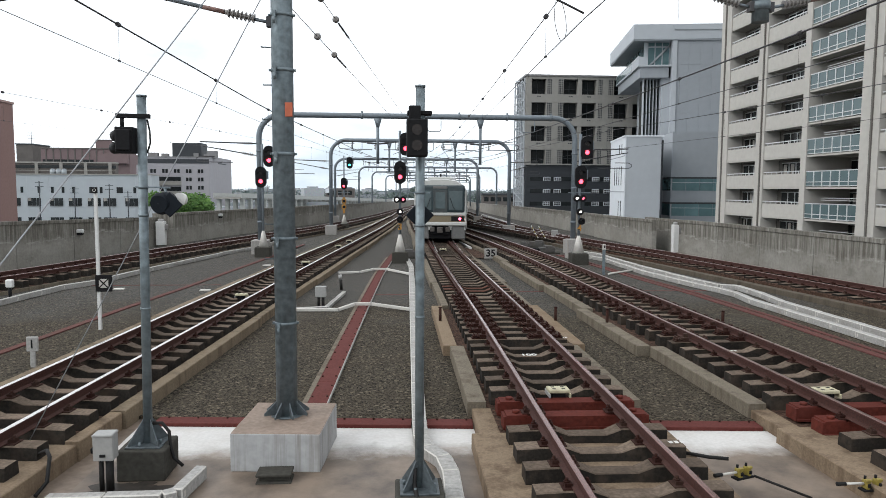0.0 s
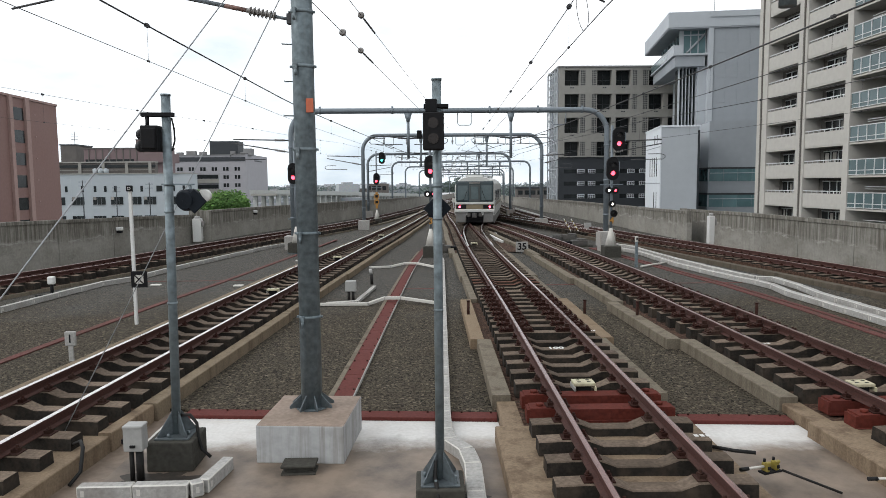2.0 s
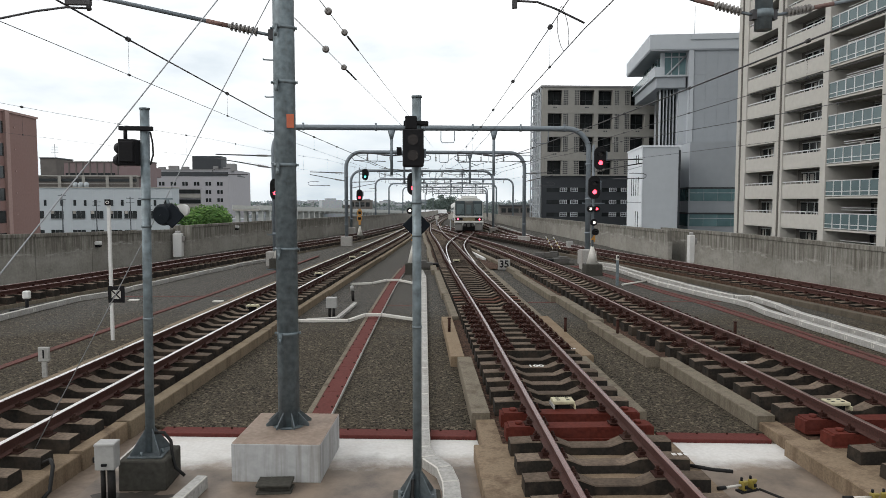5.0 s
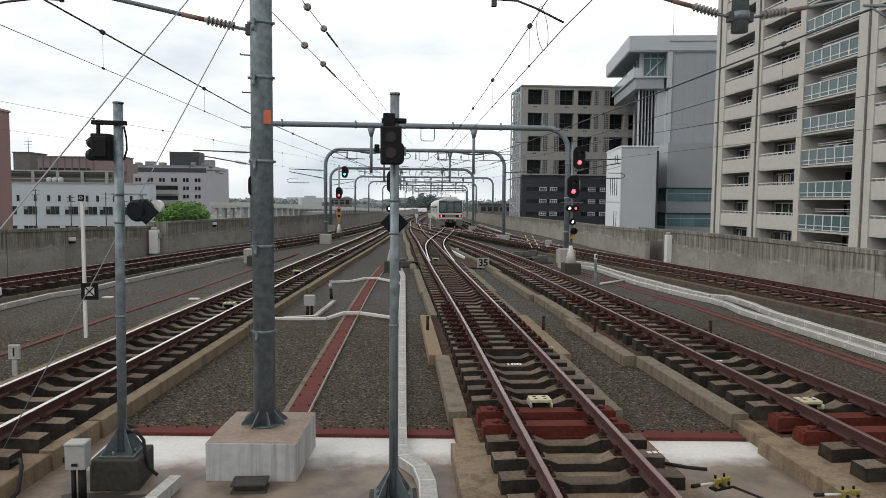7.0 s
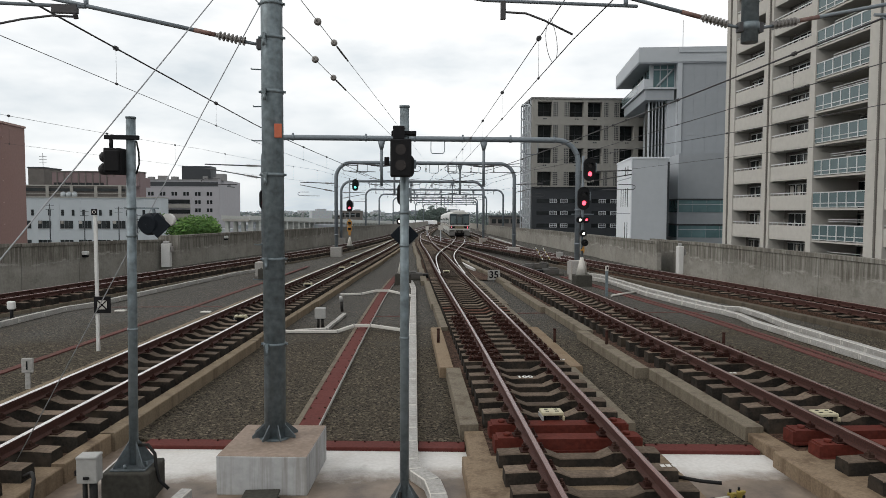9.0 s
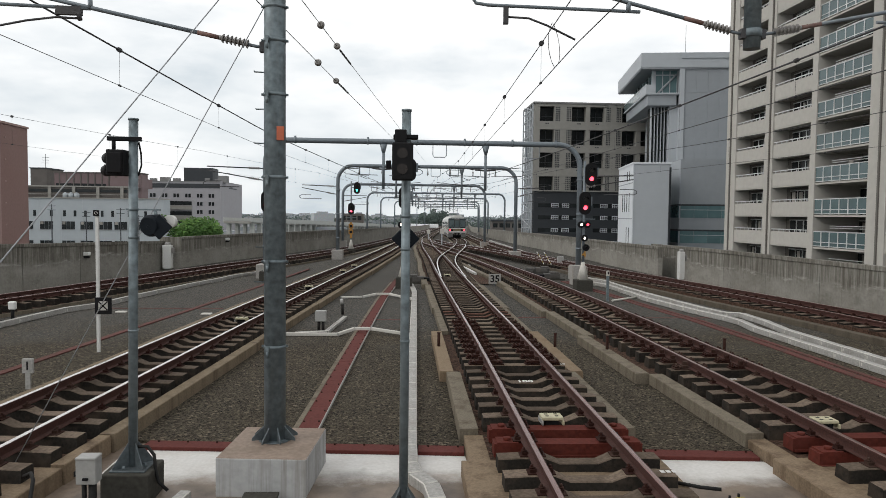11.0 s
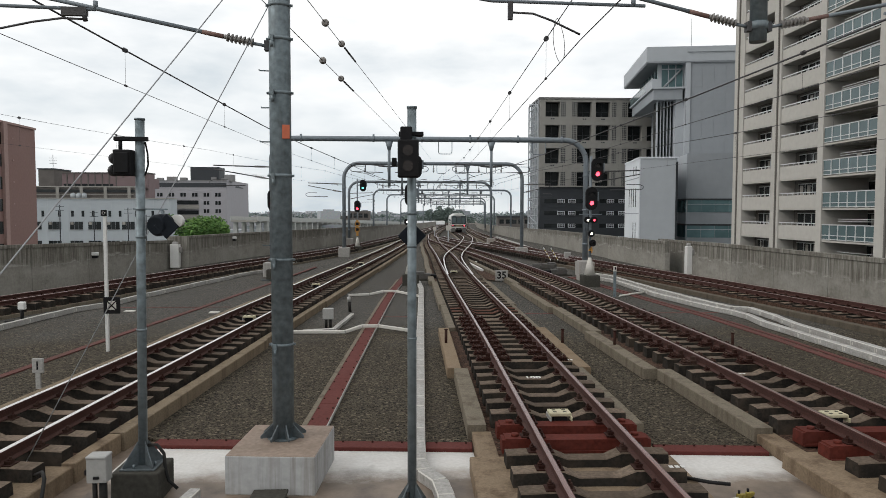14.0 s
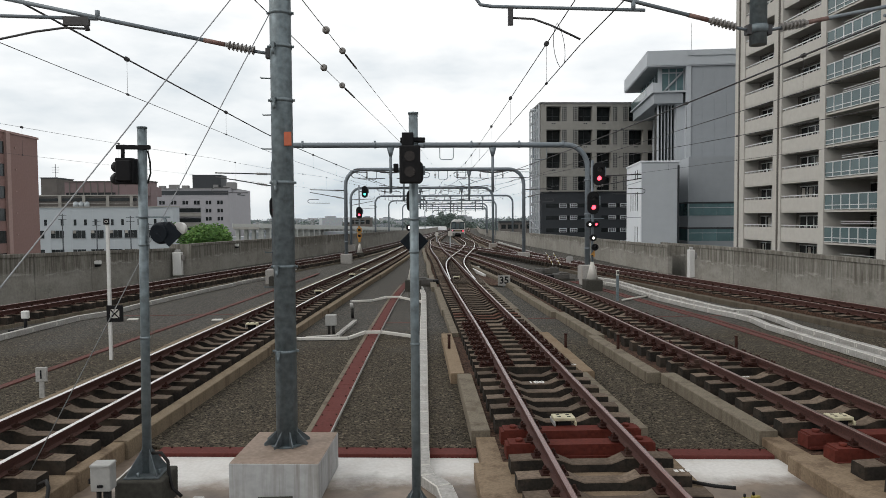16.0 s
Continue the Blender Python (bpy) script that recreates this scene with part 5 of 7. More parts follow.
def apartment():
    """Balconied block whose long side runs beside the viaduct."""
    b = thing("apartment_building", "tall beige apartment building with recessed balconies and glass fronts", "building", (36.0, 0, 0))
    pitch, z0, top = 2.76, 0.94, 40.0
    rnd = random.Random(8)
    low = -3
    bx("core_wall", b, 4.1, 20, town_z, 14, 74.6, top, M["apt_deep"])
    bays = [(73.0, 67.1, 0), (65.6, 59.4, 0), (58.6, 51.7, 1), (49.6, 43.0, 0), (41.6, 35.5, 0), (34.5, 27.5, 1)]
    edges = [(75.1, 73.0), (67.1, 65.6), (59.4, 58.6), (51.7, 49.6), (43.0, 41.6), (35.5, 34.5)]
    for ya, yb in edges:
        bx("pier", b, -0.12, yb, town_z, 4.1, ya, top, M["apt_wall"])
    bx("end_wall", b, -0.10, 74.7, town_z, 14.2, 75.12, top, M["apt_wall"])
    for yp in (74.0, 66.0, 50.3):
        bx("downpipe", b, -0.24, yp, town_z, -0.12, yp + 0.16, top, M["apt_deep"])
    for k in range(low, 14):
        zf = z0 + pitch * k
        for ya, yb, glass in bays:
            dp = 3.6 if glass else 1.5
            bx("balcony_slab", b, 0.0, yb, zf - 0.16, dp + 0.09, ya, zf, M["apt_wall"])
            if not glass:
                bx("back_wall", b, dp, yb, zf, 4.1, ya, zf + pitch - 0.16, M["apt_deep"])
            if glass:
                n = 6
                w = (ya - yb) / n
                for i in range(n):
                    bx("glass_panel", b, -0.02, yb + w * i + 0.04, zf + 0.10, 0.02, yb + w * (i + 1) - 0.04, zf + 1.28, M["glass_panel"])
                    bx("rail_post", b, -0.07, yb + w * i - 0.045, zf, 0.05, yb + w * i + 0.045, zf + 1.32, M["alu"])
                bx("handrail", b, -0.06, yb, zf + 1.30, 0.06, ya, zf + 1.37, M["alu"])
                bx("bottom_rail", b, -0.065, yb, zf + 0.40, -0.02, ya, zf + 0.46, M["alu"])
                bx("bottom_rail", b, -0.065, yb, zf + 0.06, -0.02, ya, zf + 0.12, M["alu"])
            else:
                bx("parapet", b, -0.02, yb, zf - 0.02, 0.14, ya, zf + 1.20, M["apt_wall"])
                bx("handrail", b, 0.0, yb, zf + 1.37, 0.10, ya, zf + 1.45, M["alu"])
                for i in range(7):
                    yy = yb + (ya - yb) * (i + 0.5) / 7
                    bx("rail_post", b, 0.02, yy - 0.035, zf + 1.2, 0.08, yy + 0.035, zf + 1.38, M["alu"])
            # windows on the back wall of the balcony
            m = 4
            w = (ya - yb) * (0.80 if glass else 0.74) / m
            for i in range(m):
                y0, y1 = ya - 0.75 - w * (i + 1), ya - 0.75 - w * i
                bx("window", b, dp - 0.04, y0 + 0.03, zf + 0.03, dp, y1 - 0.03, zf + 2.25, M["window_dark"])
                bx("window_frame", b, dp - 0.10, y0 - 0.045, zf, dp - 0.03, y0 + 0.045, zf + 2.25, M["alu"])
                if rnd.random() < 0.45:
                    c0 = rnd.uniform(0.1, 0.4) * w
                    bx("curtain", b, dp - 0.055, y0 + c0, zf + 0.05, dp - 0.042, y0 + c0 + rnd.uniform(0.25, 0.55) * w, zf + 2.15, M["curtain"])
            bx("window_head", b, dp - 0.10, yb, zf + 2.25, dp - 0.03, ya - 0.7, zf + 2.33, M["alu"])
            if glass and rnd.random() < 0.8:
                for zz in (1.62, 1.80):
                    bx("laundry_pole", b, 0.55, yb + 1.0, zf + zz, 0.59, ya - 1.4, zf + zz + 0.045, M["alu"])
                if rnd.random() < 0.4:
                    q = yb + rnd.uniform(1.5, 4.5)
                    bx("laundry", b, 0.54, q, zf + 0.95, 0.60, q + rnd.uniform(0.5, 1.1), zf + 1.66, M["curtain"])
    bx("roof", b, -0.3, 20, top, 14.4, 75.3, top + 0.8, M["apt_wall"])


def grey_tower():
    b = thing("office_tower", "grey panel-clad tower with overhanging roof and lookout floor", "building", (33.0, 95, 0), turn=-9)
    bx("wall", b, 5.7, 0.3, town_z, 26, 20, 23.8, M["grey_panel"])
    # cladding panels with open joints
    PW, PH = 1.55, 3.30
    pb = bmesh.new()
    box(pb, 0.006, -0.05, 0.006, PW - 0.006, 0.0, PH - 0.006)
    panel = mesh_of(pb, "panel", M["grey_panel"])
    for i in range(13):
        for k in range(10):
            piece("panel", panel, b, pose(5.95 + PW * i, 0.297, 23.75 - PH * (k + 1)))
    bx("pilaster", b, 5.25, 0.1, town_z, 5.9, 1.2, 23.8, M["grey_light"])
    bx("roof", b, 0, 0, 23.8, 27, 20.5, 25.85, M["grey_light"], "light grey roof fascia", 0.05)
    bx("roof_trim", b, 5.4, -0.12, 25.05, 27, 0.0, 25.75, M["grey_light"])
    bx("soffit_band", b, 0.1, 0.06, 23.66, 27, 20.3, 23.80, M["grey_panel"])
    # lookout floor: thin deck edge over a shallower box that is set back
    bx("lookout_deck", b, 0.75, 0.2, 20.2, 5.3, 18.8, 20.45, M["grey_light"], "pale deck edge", 0.03)
    bx("deck_soffit", b, 1.05, 0.45, 18.75, 4.95, 18.2, 20.2, M["grey_panel"], "grey box under the deck", 0.03)
    bx("deck_parapet", b, 0.80, 0.22, 20.45, 2.05, 0.34, 21.55, M["grey_light"])
    bx("deck_parapet", b, 0.80, 0.34, 20.45, 0.92, 5.0, 21.55, M["grey_light"])
    for i in range(7):
        bx("deck_rail_glass", b, 0.80, 5.05 + 1.95 * i, 20.5, 0.84, 6.95 + 1.95 * i, 21.55, M["glass_panel"])
    bx("deck_handrail", b, 0.76, 0.22, 21.55, 0.90, 18.7, 21.63, M["alu"])
    bx("lookout_glass", b, 2.25, 1.6, 20.45, 5.25, 18, 23.66, M["blue_glass"])
    for i in range(4):
        bx("mullion", b, 2.2 + 0.98 * i, 1.5, 20.45, 2.32 + 0.98 * i, 1.62, 23.66, M["grey_light"])
    for i in range(8):
        bx("mullion", b, 2.17, 1.6 + 2.2 * i, 20.45, 2.27, 1.72 + 2.2 * i, 23.66, M["grey_light"])
    bx("transom", b, 2.2, 1.5, 23.0, 5.3, 1.62, 23.15, M["grey_light"])
    bx("corner_post", b, 1.75, 1.3, 20.45, 2.15, 1.7, 23.7, M["grey_light"])
    bm = bmesh.new()
    tube(bm, [(2.6, 1.45, 20.6), (5.1, 1.45, 23.2)], 0.13, 6)
    part("stair", bm, M["grey_light"], b)
    bx("shaft_wall", b, 4.15, 1.0, town_z, 5.4, 18, 18.8, M["grey_light"])
    bx("shaft_glass", b, 1.9, 2.6, town_z, 4.15, 4.6, 18.8, M["window_dark"])
    for i in range(6):
        bx("fin", b, 1.85 + 0.44 * i, 1.7, 9.5, 1.95 + 0.44 * i, 2.62, 18.8, M["grey_light"])
    bx("fin_sill", b, 1.8, 1.6, 9.2, 4.2, 2.7, 9.6, M["grey_panel"])
    bm = bmesh.new()
    cyl(bm, (6.8, 4, 25.8), (6.8, 4, 30.5), 0.05, seg=6)
    part("rod", bm, M["alu"], b)
    a = thing("office_annex", "grey low annex with two bands of blue-green windows", "building", (36.7, 89.5, 0), turn=-9)
    bx("wall", a, 0, 0, town_z, 24, 5.6, 11.0, M["grey_panel"])
    bx("side_wall", a, -0.06, 0.02, town_z, 0.0, 5.5, 10.9, M["grey_light"])
    for z1 in (5.0, 1.7, -1.6):
        for i in range(9):
            bx("window", a, 0.1 + 1.75 * i, -0.05, z1 - 1.65, 1.8 + 1.75 * i, 0.02, z1 - 0.1, M["blue_glass"])
        for i in range(3):
            bx("window", a, -0.12, 0.15 + 1.75 * i, z1 - 1.65, -0.05, 1.85 + 1.75 * i, z1 - 0.1, M["blue_glass"])
        bx("window_head", a, -0.14, -0.10, z1 - 0.1, 16, 0.0, z1 + 0.12, M["charcoal"])
        bx("window_head", a, -0.16, -0.1, z1 - 0.1, -0.06, 5.4, z1 + 0.12, M["charcoal"])
        bx("transom", a, 0.1, -0.09, z1 - 0.65, 15.8, -0.05, z1 - 0.58, M["grey_light"])
    c = thing("office_block", "plain grey block with a white slotted side wall", "building", (29.3, 86, 0), turn=-9)
    bx("wall", c, 0, 0, town_z, 4.3, 11.2, 10.0, M["grey_light"])
    bx("dark_joint", c, 4.3, 0.2, town_z, 4.6, 3, 9.6, M["charcoal"])
    bx("side_wall", c, -0.12, -0.05, town_z, 0.0, 11.3, 10.02, M["white_panel"], "white side wall")
    bx("coping", c, -0.2, -0.1, 10.0, 4.6, 11.4, 10.2, M["white_panel"])
    for zz in (7.6, 3.1):
        bx("joint", c, -0.14, 0.1, zz, -0.12, 11.2, zz + 0.1, M["grey_panel"])
    for zz, n in ((4.0, 4), (-0.4, 2), (8.0, 2)):
        for i in range(n):
            bx("slot_window", c, -0.15, 2.2 + 1.7 * i, zz, -0.11, 2.5 + 1.7 * i, zz + 2.4 if zz < 7 else zz + 1.2, M["window_dark"])


def perforated_office():
    b = thing("office_building", "grey concrete office building with deep square openings over a charcoal base", "building", (22.25, 115, 0))
    # positions measured from the front corner
    cols = [(0.9, 3.3), (6.2, 8.6), (9.3, 11.7), (14.7, 17.1), (17.9, 20.0), (23.0, 25.4)]
    grids = [(3.45, 4.3), (5.3, 6.1), (12.0, 12.75), (13.7, 14.5), (20.6, 21.4), (21.8, 22.6)]
    rows = [(7.7, 10.0), (11.4, 13.9), (15.2, 17.7), (19.05, 21.5)]
    bx("core", b, 0.4, 1.2, town_z, 27, 9.4, 21.8, M["window_dark"])
    zs = [7.5] + [v for r in rows for v in r] + [22.0]
    for i in range(0, len(zs) - 1, 2):
        bx("spandrel", b, 0, 0, zs[i] - (0.0), 27, 1.25, zs[i + 1], M["office_con"])
    xs = [0.0] + [v for c in cols for v in c] + [27.0]
    for i in range(0, len(xs) - 1, 2):
        for lo, hi in rows:
            bx("pier", b, xs[i], 0.02, lo, xs[i + 1], 1.22, hi, M["office_con"])
    for lo, hi in rows:
        for x0, x1 in cols:
            bx("window_frame", b, x0, 1.1, lo + 0.9, x1, 1.18, lo + 0.96, M["charcoal"])
            bx("window_frame", b, (x0 + x1) / 2 - 0.03, 1.1, lo, (x0 + x1) / 2 + 0.03, 1.18, hi, M["charcoal"])
            bx("vent", b, x0 + 0.9, -0.03, lo - 0.45, x0 + 1.15, 0.01, lo - 0.28, M["charcoal"])
            bx("vent", b, x0 + 1.25, -0.03, lo - 0.45, x0 + 1.5, 0.01, lo - 0.28, M["charcoal"])
        for x0, x1 in grids:
            g = bmesh.new()
            for i in range(3):
                for j in range(7):
                    w, h = (x1 - x0) / 3, (hi - lo) / 7
                    box(g, x0 + w * i + 0.05, -0.012, lo + h * j + 0.06, x0 + w * (i + 1) - 0.05, 0.03, lo + h * (j + 1) - 0.06)
            tagged(part("block_screen", g, M["charcoal"], b, "screen of small square holes"), kind="stuff")
    bx("base_wall", b, 0.1, 0.3, town_z, 27, 1.3, 7.5, M["charcoal"], "charcoal clad base")
    for lo, hi in ((4.85, 5.5), (2.85, 3.5), (0.75, 1.4), (-1.3, -0.7)):
        for x0, x1 in ((0.9, 8.2), (10.2, 14.6), (16.0, 24)):
            bx("slot", b, x0, 0.26, lo, x1, 0.31, hi, M["window_dark"])
        for x0 in (3.1, 4.9, 11.4, 13.4, 16.5):
            bx("window_frame", b, x0, 0.18, lo, x0 + 1.2, 0.27, hi, M["white_panel"], "white framed small window")
            for i in range(3):
                for j in range(2):
                    bx("pane", b, x0 + 0.08 + 0.37 * i, 0.16, lo + 0.06 + 0.29 * j, x0 + 0.38 + 0.37 * i, 0.19, lo + 0.28 + 0.29 * j, M["window_dark"])
    bx("roof", b, -0.2, -0.15, 21.95, 27.2, 9.6, 22.2, M["roof_grey"])
    # open stair lattice on the far corner
    bx("stair_core", b, 0.1, 1.0, town_z, 0.42, 9, 21.6, M["stair_shade"])
    for k in range(22):
        z = town_z + 1.4 * k
        bx("stair_rail", b, -0.3, 0.35, z, -0.16, 9.1, z + 0.14, M["grey_light"])
        st = bmesh.new()
        up = 1 if k % 2 else -1
        tube(st, [(-0.2, 4.7 - up * 3.9, z + 0.1), (-0.2, 4.7 + up * 3.9, z + 1.4)], 0.09, 6)
        part("stair_flight", st, M["grey_light"], b)
    for k in range(5):
        bx("stair_post", b, -0.34, 0.35 + 2.15 * k, town_z, -0.12, 0.53 + 2.15 * k, 21.9, M["grey_light"])


def left_buildings():
    b = thing("brown_building", "brown tiled office building with pale piers", "building", (-56, 110, 0), turn=1)
    bx("wall", b, -20, -40, town_z, 0, 0, 15.6, M["brown_tile"])
    bx("pier", b, -0.02, -9.2, town_z, 0.35, -8.2, 15.8, M["brown_light"])
    bx("pier", b, -0.02, -13.2, town_z, 0.35, -12.4, 15.8, M["brown_light"])
    bx("coping", b, -20.2, -40.2, 15.6, 0.15, 0.15, 15.9, M["brown_light"])
    for k in range(7):
        bx("window", b, -0.05, -12.2, -6 + 3.1 * k, 0.06, -9.4, -4.3 + 3.1 * k, M["window_dark"])
        bx("vent_dot", b, -0.02, -6.5, -5 + 3.1 * k, 0.07, -6.2, -4.8 + 3.1 * k, M["brown_light"])
    bx("mast", b, -9, -20, 15.6, -8.9, -19.9, 20, M["alu"])

    w = thing("white_hall", "long bluish-white two-storey hall with rows of windows", "building", (-90, 170, 0))
    bx("wall", w, 0, 0, town_z, 34.3, 5, 6.3, M["low_white"])
    bx("coping", w, -0.2, -0.2, 6.3, 34.4, 5.1, 6.55, M["office_con"])
    bx("upper_wall", w, -12, 3, 6.5, 24.8, 5, 9.3, M["upper_brown"])
    bx("upper_coping", w, -12, 2.7, 9.1, 24.9, 5.1, 9.4, M["office_con"])
    bx("upper_band", w, -12, 2.85, 7.9, 25, 3.0, 8.6, M["window_dark"])
    bx("upper_rail", w, -12, 2.5, 7.3, 25, 2.6, 7.42, M["office_con"])
    for i in range(6):
        bx("pier", w, -4.6 + 5.6 * i, 2.6, 6.5, -3.9 + 5.6 * i, 3, 9.2, M["office_con"])
    for i in range(3):
        tank = bmesh.new()
        cyl(tank, (11.2 + 1.3 * i, 1.4, 6.5), (11.2 + 1.3 * i, 1.4, 7.5), 0.58, seg=12)
        cyl(tank, (11.2 + 1.3 * i, 1.4, 7.5), (11.2 + 1.3 * i, 1.4, 7.75), 0.58, 0.2, 12)
        part("roof_tank", tank, M["low_white"], w, "white roof tank")
    for i in range(7):
        bx("wall_joint", w, 4.9 * i + 1.0, -0.03, town_z, 4.9 * i + 1.05, 0.01, 6.3, M["grey_light"])
    rnd = random.Random(4)
    x = 1.5
    while x < 34:
        ww = rnd.choice((0.6, 0.6, 1.4))
        bx("window", w, x, -0.06, 2.1, x + ww, 0.02, 3.5, M["window_dark"])
        x += ww + rnd.choice((1.8, 2.4, 3.2))
    for x0 in (1.5, 6.0, 11.0, 15.2, 19.5, 23.0, 28.0, 31.5):
        for i in range(3):
            bx("window", w, x0 + 1.0 * i, -0.06, -0.9, x0 + 0.92 + 1.0 * i, 0.02, 0.9, M["window_dark"])
            bx("window", w, x0 + 1.0 * i, -0.06, -5.4, x0 + 0.92 + 1.0 * i, 0.02, -3.6, M["window_dark"])
        bx("sill", w, x0, -0.12, -1.05, x0 + 2.9, 0, -0.92, M["roof_grey"])
        bx("blind", w, x0 + 0.1, -0.075, 0.2, x0 + 0.8, -0.062, 0.88, M["curtain"])
    for px, ph in ((6.5, 3.0), (12.5, 4.8), (20.0, 3.4), (27.5, 4.2), (31.5, 2.6)):
        pl = bmesh.new()
        cyl(pl, (px, -8, town_z), (px, -8, ph), 0.14, 0.10, 8)
        for q in (0.4, 1.3):
            box(pl, px - 0.9, -8.05, ph - q, px + 0.9, -7.95, ph - q + 0.1)
        part("utility_pole", pl, M["charcoal"], w)

    p = thing("brown_hall", "reddish brown hall with stepped roof behind the white one", "building", (-97, 200, 0))
    bx("wall", p, 2.2, 0, town_z, 25.6, 5, 13.9, M["pink"])
    bx("roof", p, 2.0, -0.2, 13.9, 25.8, 5.2, 14.2, M["upper_brown"])
    bx("upper_wall", p, 15.5, 3, 14.2, 19.3, 5, 16.5, M["pink"])
    bx("upper_coping", p, 15.4, 2.9, 16.5, 19.4, 5.1, 16.7, M["upper_brown"])
    for i in range(12):
        bx("rib", p, 3.4 + 1.9 * i, -0.12, 9.5, 3.7 + 1.9 * i, 0.0, 13.9, M["upper_brown"])
    bx("window_band", p, 2.6, -0.08, 10.2, 16.0, 0.02, 11.0, M["window_dark"])
    bx("stair_tower", p, -7.2, 6, town_z, -2.8, 16, 15.3, M["upper_brown"])
    bx("stair_roof", p, -7.4, 5.8, 15.3, -2.6, 16.2, 15.6, M["charcoal"])
    gable = bmesh.new()
    fr = [gable.verts.new(c) for c in ((17.5, -1.2, 10.0), (25.5, -1.2, 10.0), (25.5, -1.2, 12.6), (21.5, -1.2, 13.4), (17.5, -1.2, 12.0))]
    bk = [gable.verts.new((v.co.x, 9.0, v.co.z)) for v in fr]
    gable.faces.new(fr)
    gable.faces.new(bk[::-1])
    for i in range(5):
        gable.faces.new((fr[i], bk[i], bk[(i + 1) % 5], fr[(i + 1) % 5]))
    part("gable", gable, M["pink"], p)
    bm = bmesh.new()
    cyl(bm, (-4.0, 8, 15.3), (-4.0, 8, 19.6), 0.07, seg=6)
    for q in (17.0, 17.8, 18.6):
        box(bm, -5.0, 7.95, q, -3.0, 8.05, q + 0.1)
    part("aerial", bm, M["charcoal"], p)

    h = thing("hotel", "pale mauve hotel with small paired windows and a plain end bay", "building", (-89, 250, 0))
    bx("wall", h, 0, 0, town_z, 26.6, 33, 14.0, M["hotel"])
    bx("end_wall", h, 26.6, -0.1, town_z, 26.8, 33.2, 14.5, M["hotel"])
    bx("top_band", h, 0.4, -0.1, 11.9, 26.5, 0.0, 13.4, M["charcoal"])
    bx("coping", h, -0.2, -0.2, 14.0, 26.6, 33, 14.3, M["roof_grey"])
    for k in range(6):
        for i in range(6):
            for d in (0.0, 1.1):
                bx("window", h, 2.6 + 4.0 * i + d, -0.08, 8.6 - 2.85 * k, 3.4 + 4.0 * i + d, 0.02, 9.9 - 2.85 * k, M["window_dark"])
    bx("plant_room", h, 13, 4, 14.0, 23, 12, 19.2, M["charcoal"])
    bx("roof_tank", h, 25, 3, 14.0, 28, 7, 16.5, M["roof_grey"])
    for i, (x0, ww, hh) in enumerate(((1.5, 2.0, 1.1), (5, 3.2, 1.5), (9.5, 2.2, 1.2), (20.5, 1.6, 1.4), (24, 1.0, 1.0))):
        bx("roof_unit", h, x0, 3, 14.0, x0 + ww, 5, 14.2 + hh, M["roof_grey"])
    bx("facade_sign", h, 26.8, 12, 12.2, 26.9, 24, 12.55, M["charcoal"], "row of unreadable dark letters as a bar")
    bx("facade_sign", h, 26.8, 12, 12.75, 26.9, 17, 13.05, M["charcoal"], "short unreadable dark bar")
    l = thing("side_wing", "grey wing with open galleries beside the hotel", "building", (-69.5, 215, 0))
    bx("wall", l, -6, 0, town_z, 7.6, 4, 7.2, M["hotel"])
    for z in (5.2, 2.2, -0.8, -3.8):
        bx("gallery", l, -4, -0.1, z + 0.3, 7.4, 0.02, z + 1.5, M["window_dark"])
        bx("gallery_rail", l, -4.4, -0.5, z - 1.0, 7.6, -0.1, z + 0.2, M["office_con"])


apartment()
grey_tower()
perforated_office()
left_buildings()

# ---- elevated road beyond the parapet ----
ev = thing("elevated_road", "pale concrete elevated road ramp on many columns", "viaduct")


def ramp_at(u):
    return Vector((-43.0 + 44.7 * u, 190.0 + 190.0 * u, 2.15 - 4.3 * u))


for name, sec, m in (("beam", [(-3.7, -1.6), (-3.7, -1.0), (3.7, -1.0), (3.7, -1.6)], "office_con"), ("parapet", [(3.8, -1.25), (3.8, 0.0), (4.05, 0.0), (4.05, -1.25)], "ramp_wall"), ("parapet", [(-4.05, -1.25), (-4.05, 0.0), (-3.8, 0.0), (-3.8, -1.25)], "ramp_wall")):
    bm = bmesh.new()
    sweep(bm, [ramp_at(k / 20) for k in range(21)], sec)
    part(name, bm, M[m], ev)
col = bmesh.new()
for s in (-3.2, 3.2):
    box(col, s - 0.5, -0.55, -9, s + 0.5, 0.55, 0.0)
    box(col, s - 0.6, -1.0, -0.3, s + 0.6, 1.0, 0.0)
box(col, -3.4, -0.4, -0.3, 3.4, 0.4, 0.0)
COL = mesh_of(col, "column", M["ramp_wall"])
for i in range(40):
    q = ramp_at(i / 40 + 0.01)
    piece("column", COL, ev, pose(q.x, q.y, q.z - 1.26, 0, 0, -8.5))
# bright metal roof beyond the bend
sh = thing("storage_shed", "long low shed with a bright white metal roof", "shed", (2.5, 330, town_z), turn=4)
bx("wall", sh, 0, 0, 0, 16, 8, 6.0, M["grey_panel"])
bx("roof", sh, -0.4, -0.4, 6.0, 16.4, 8.4, 7.6, M["shed_roof"])

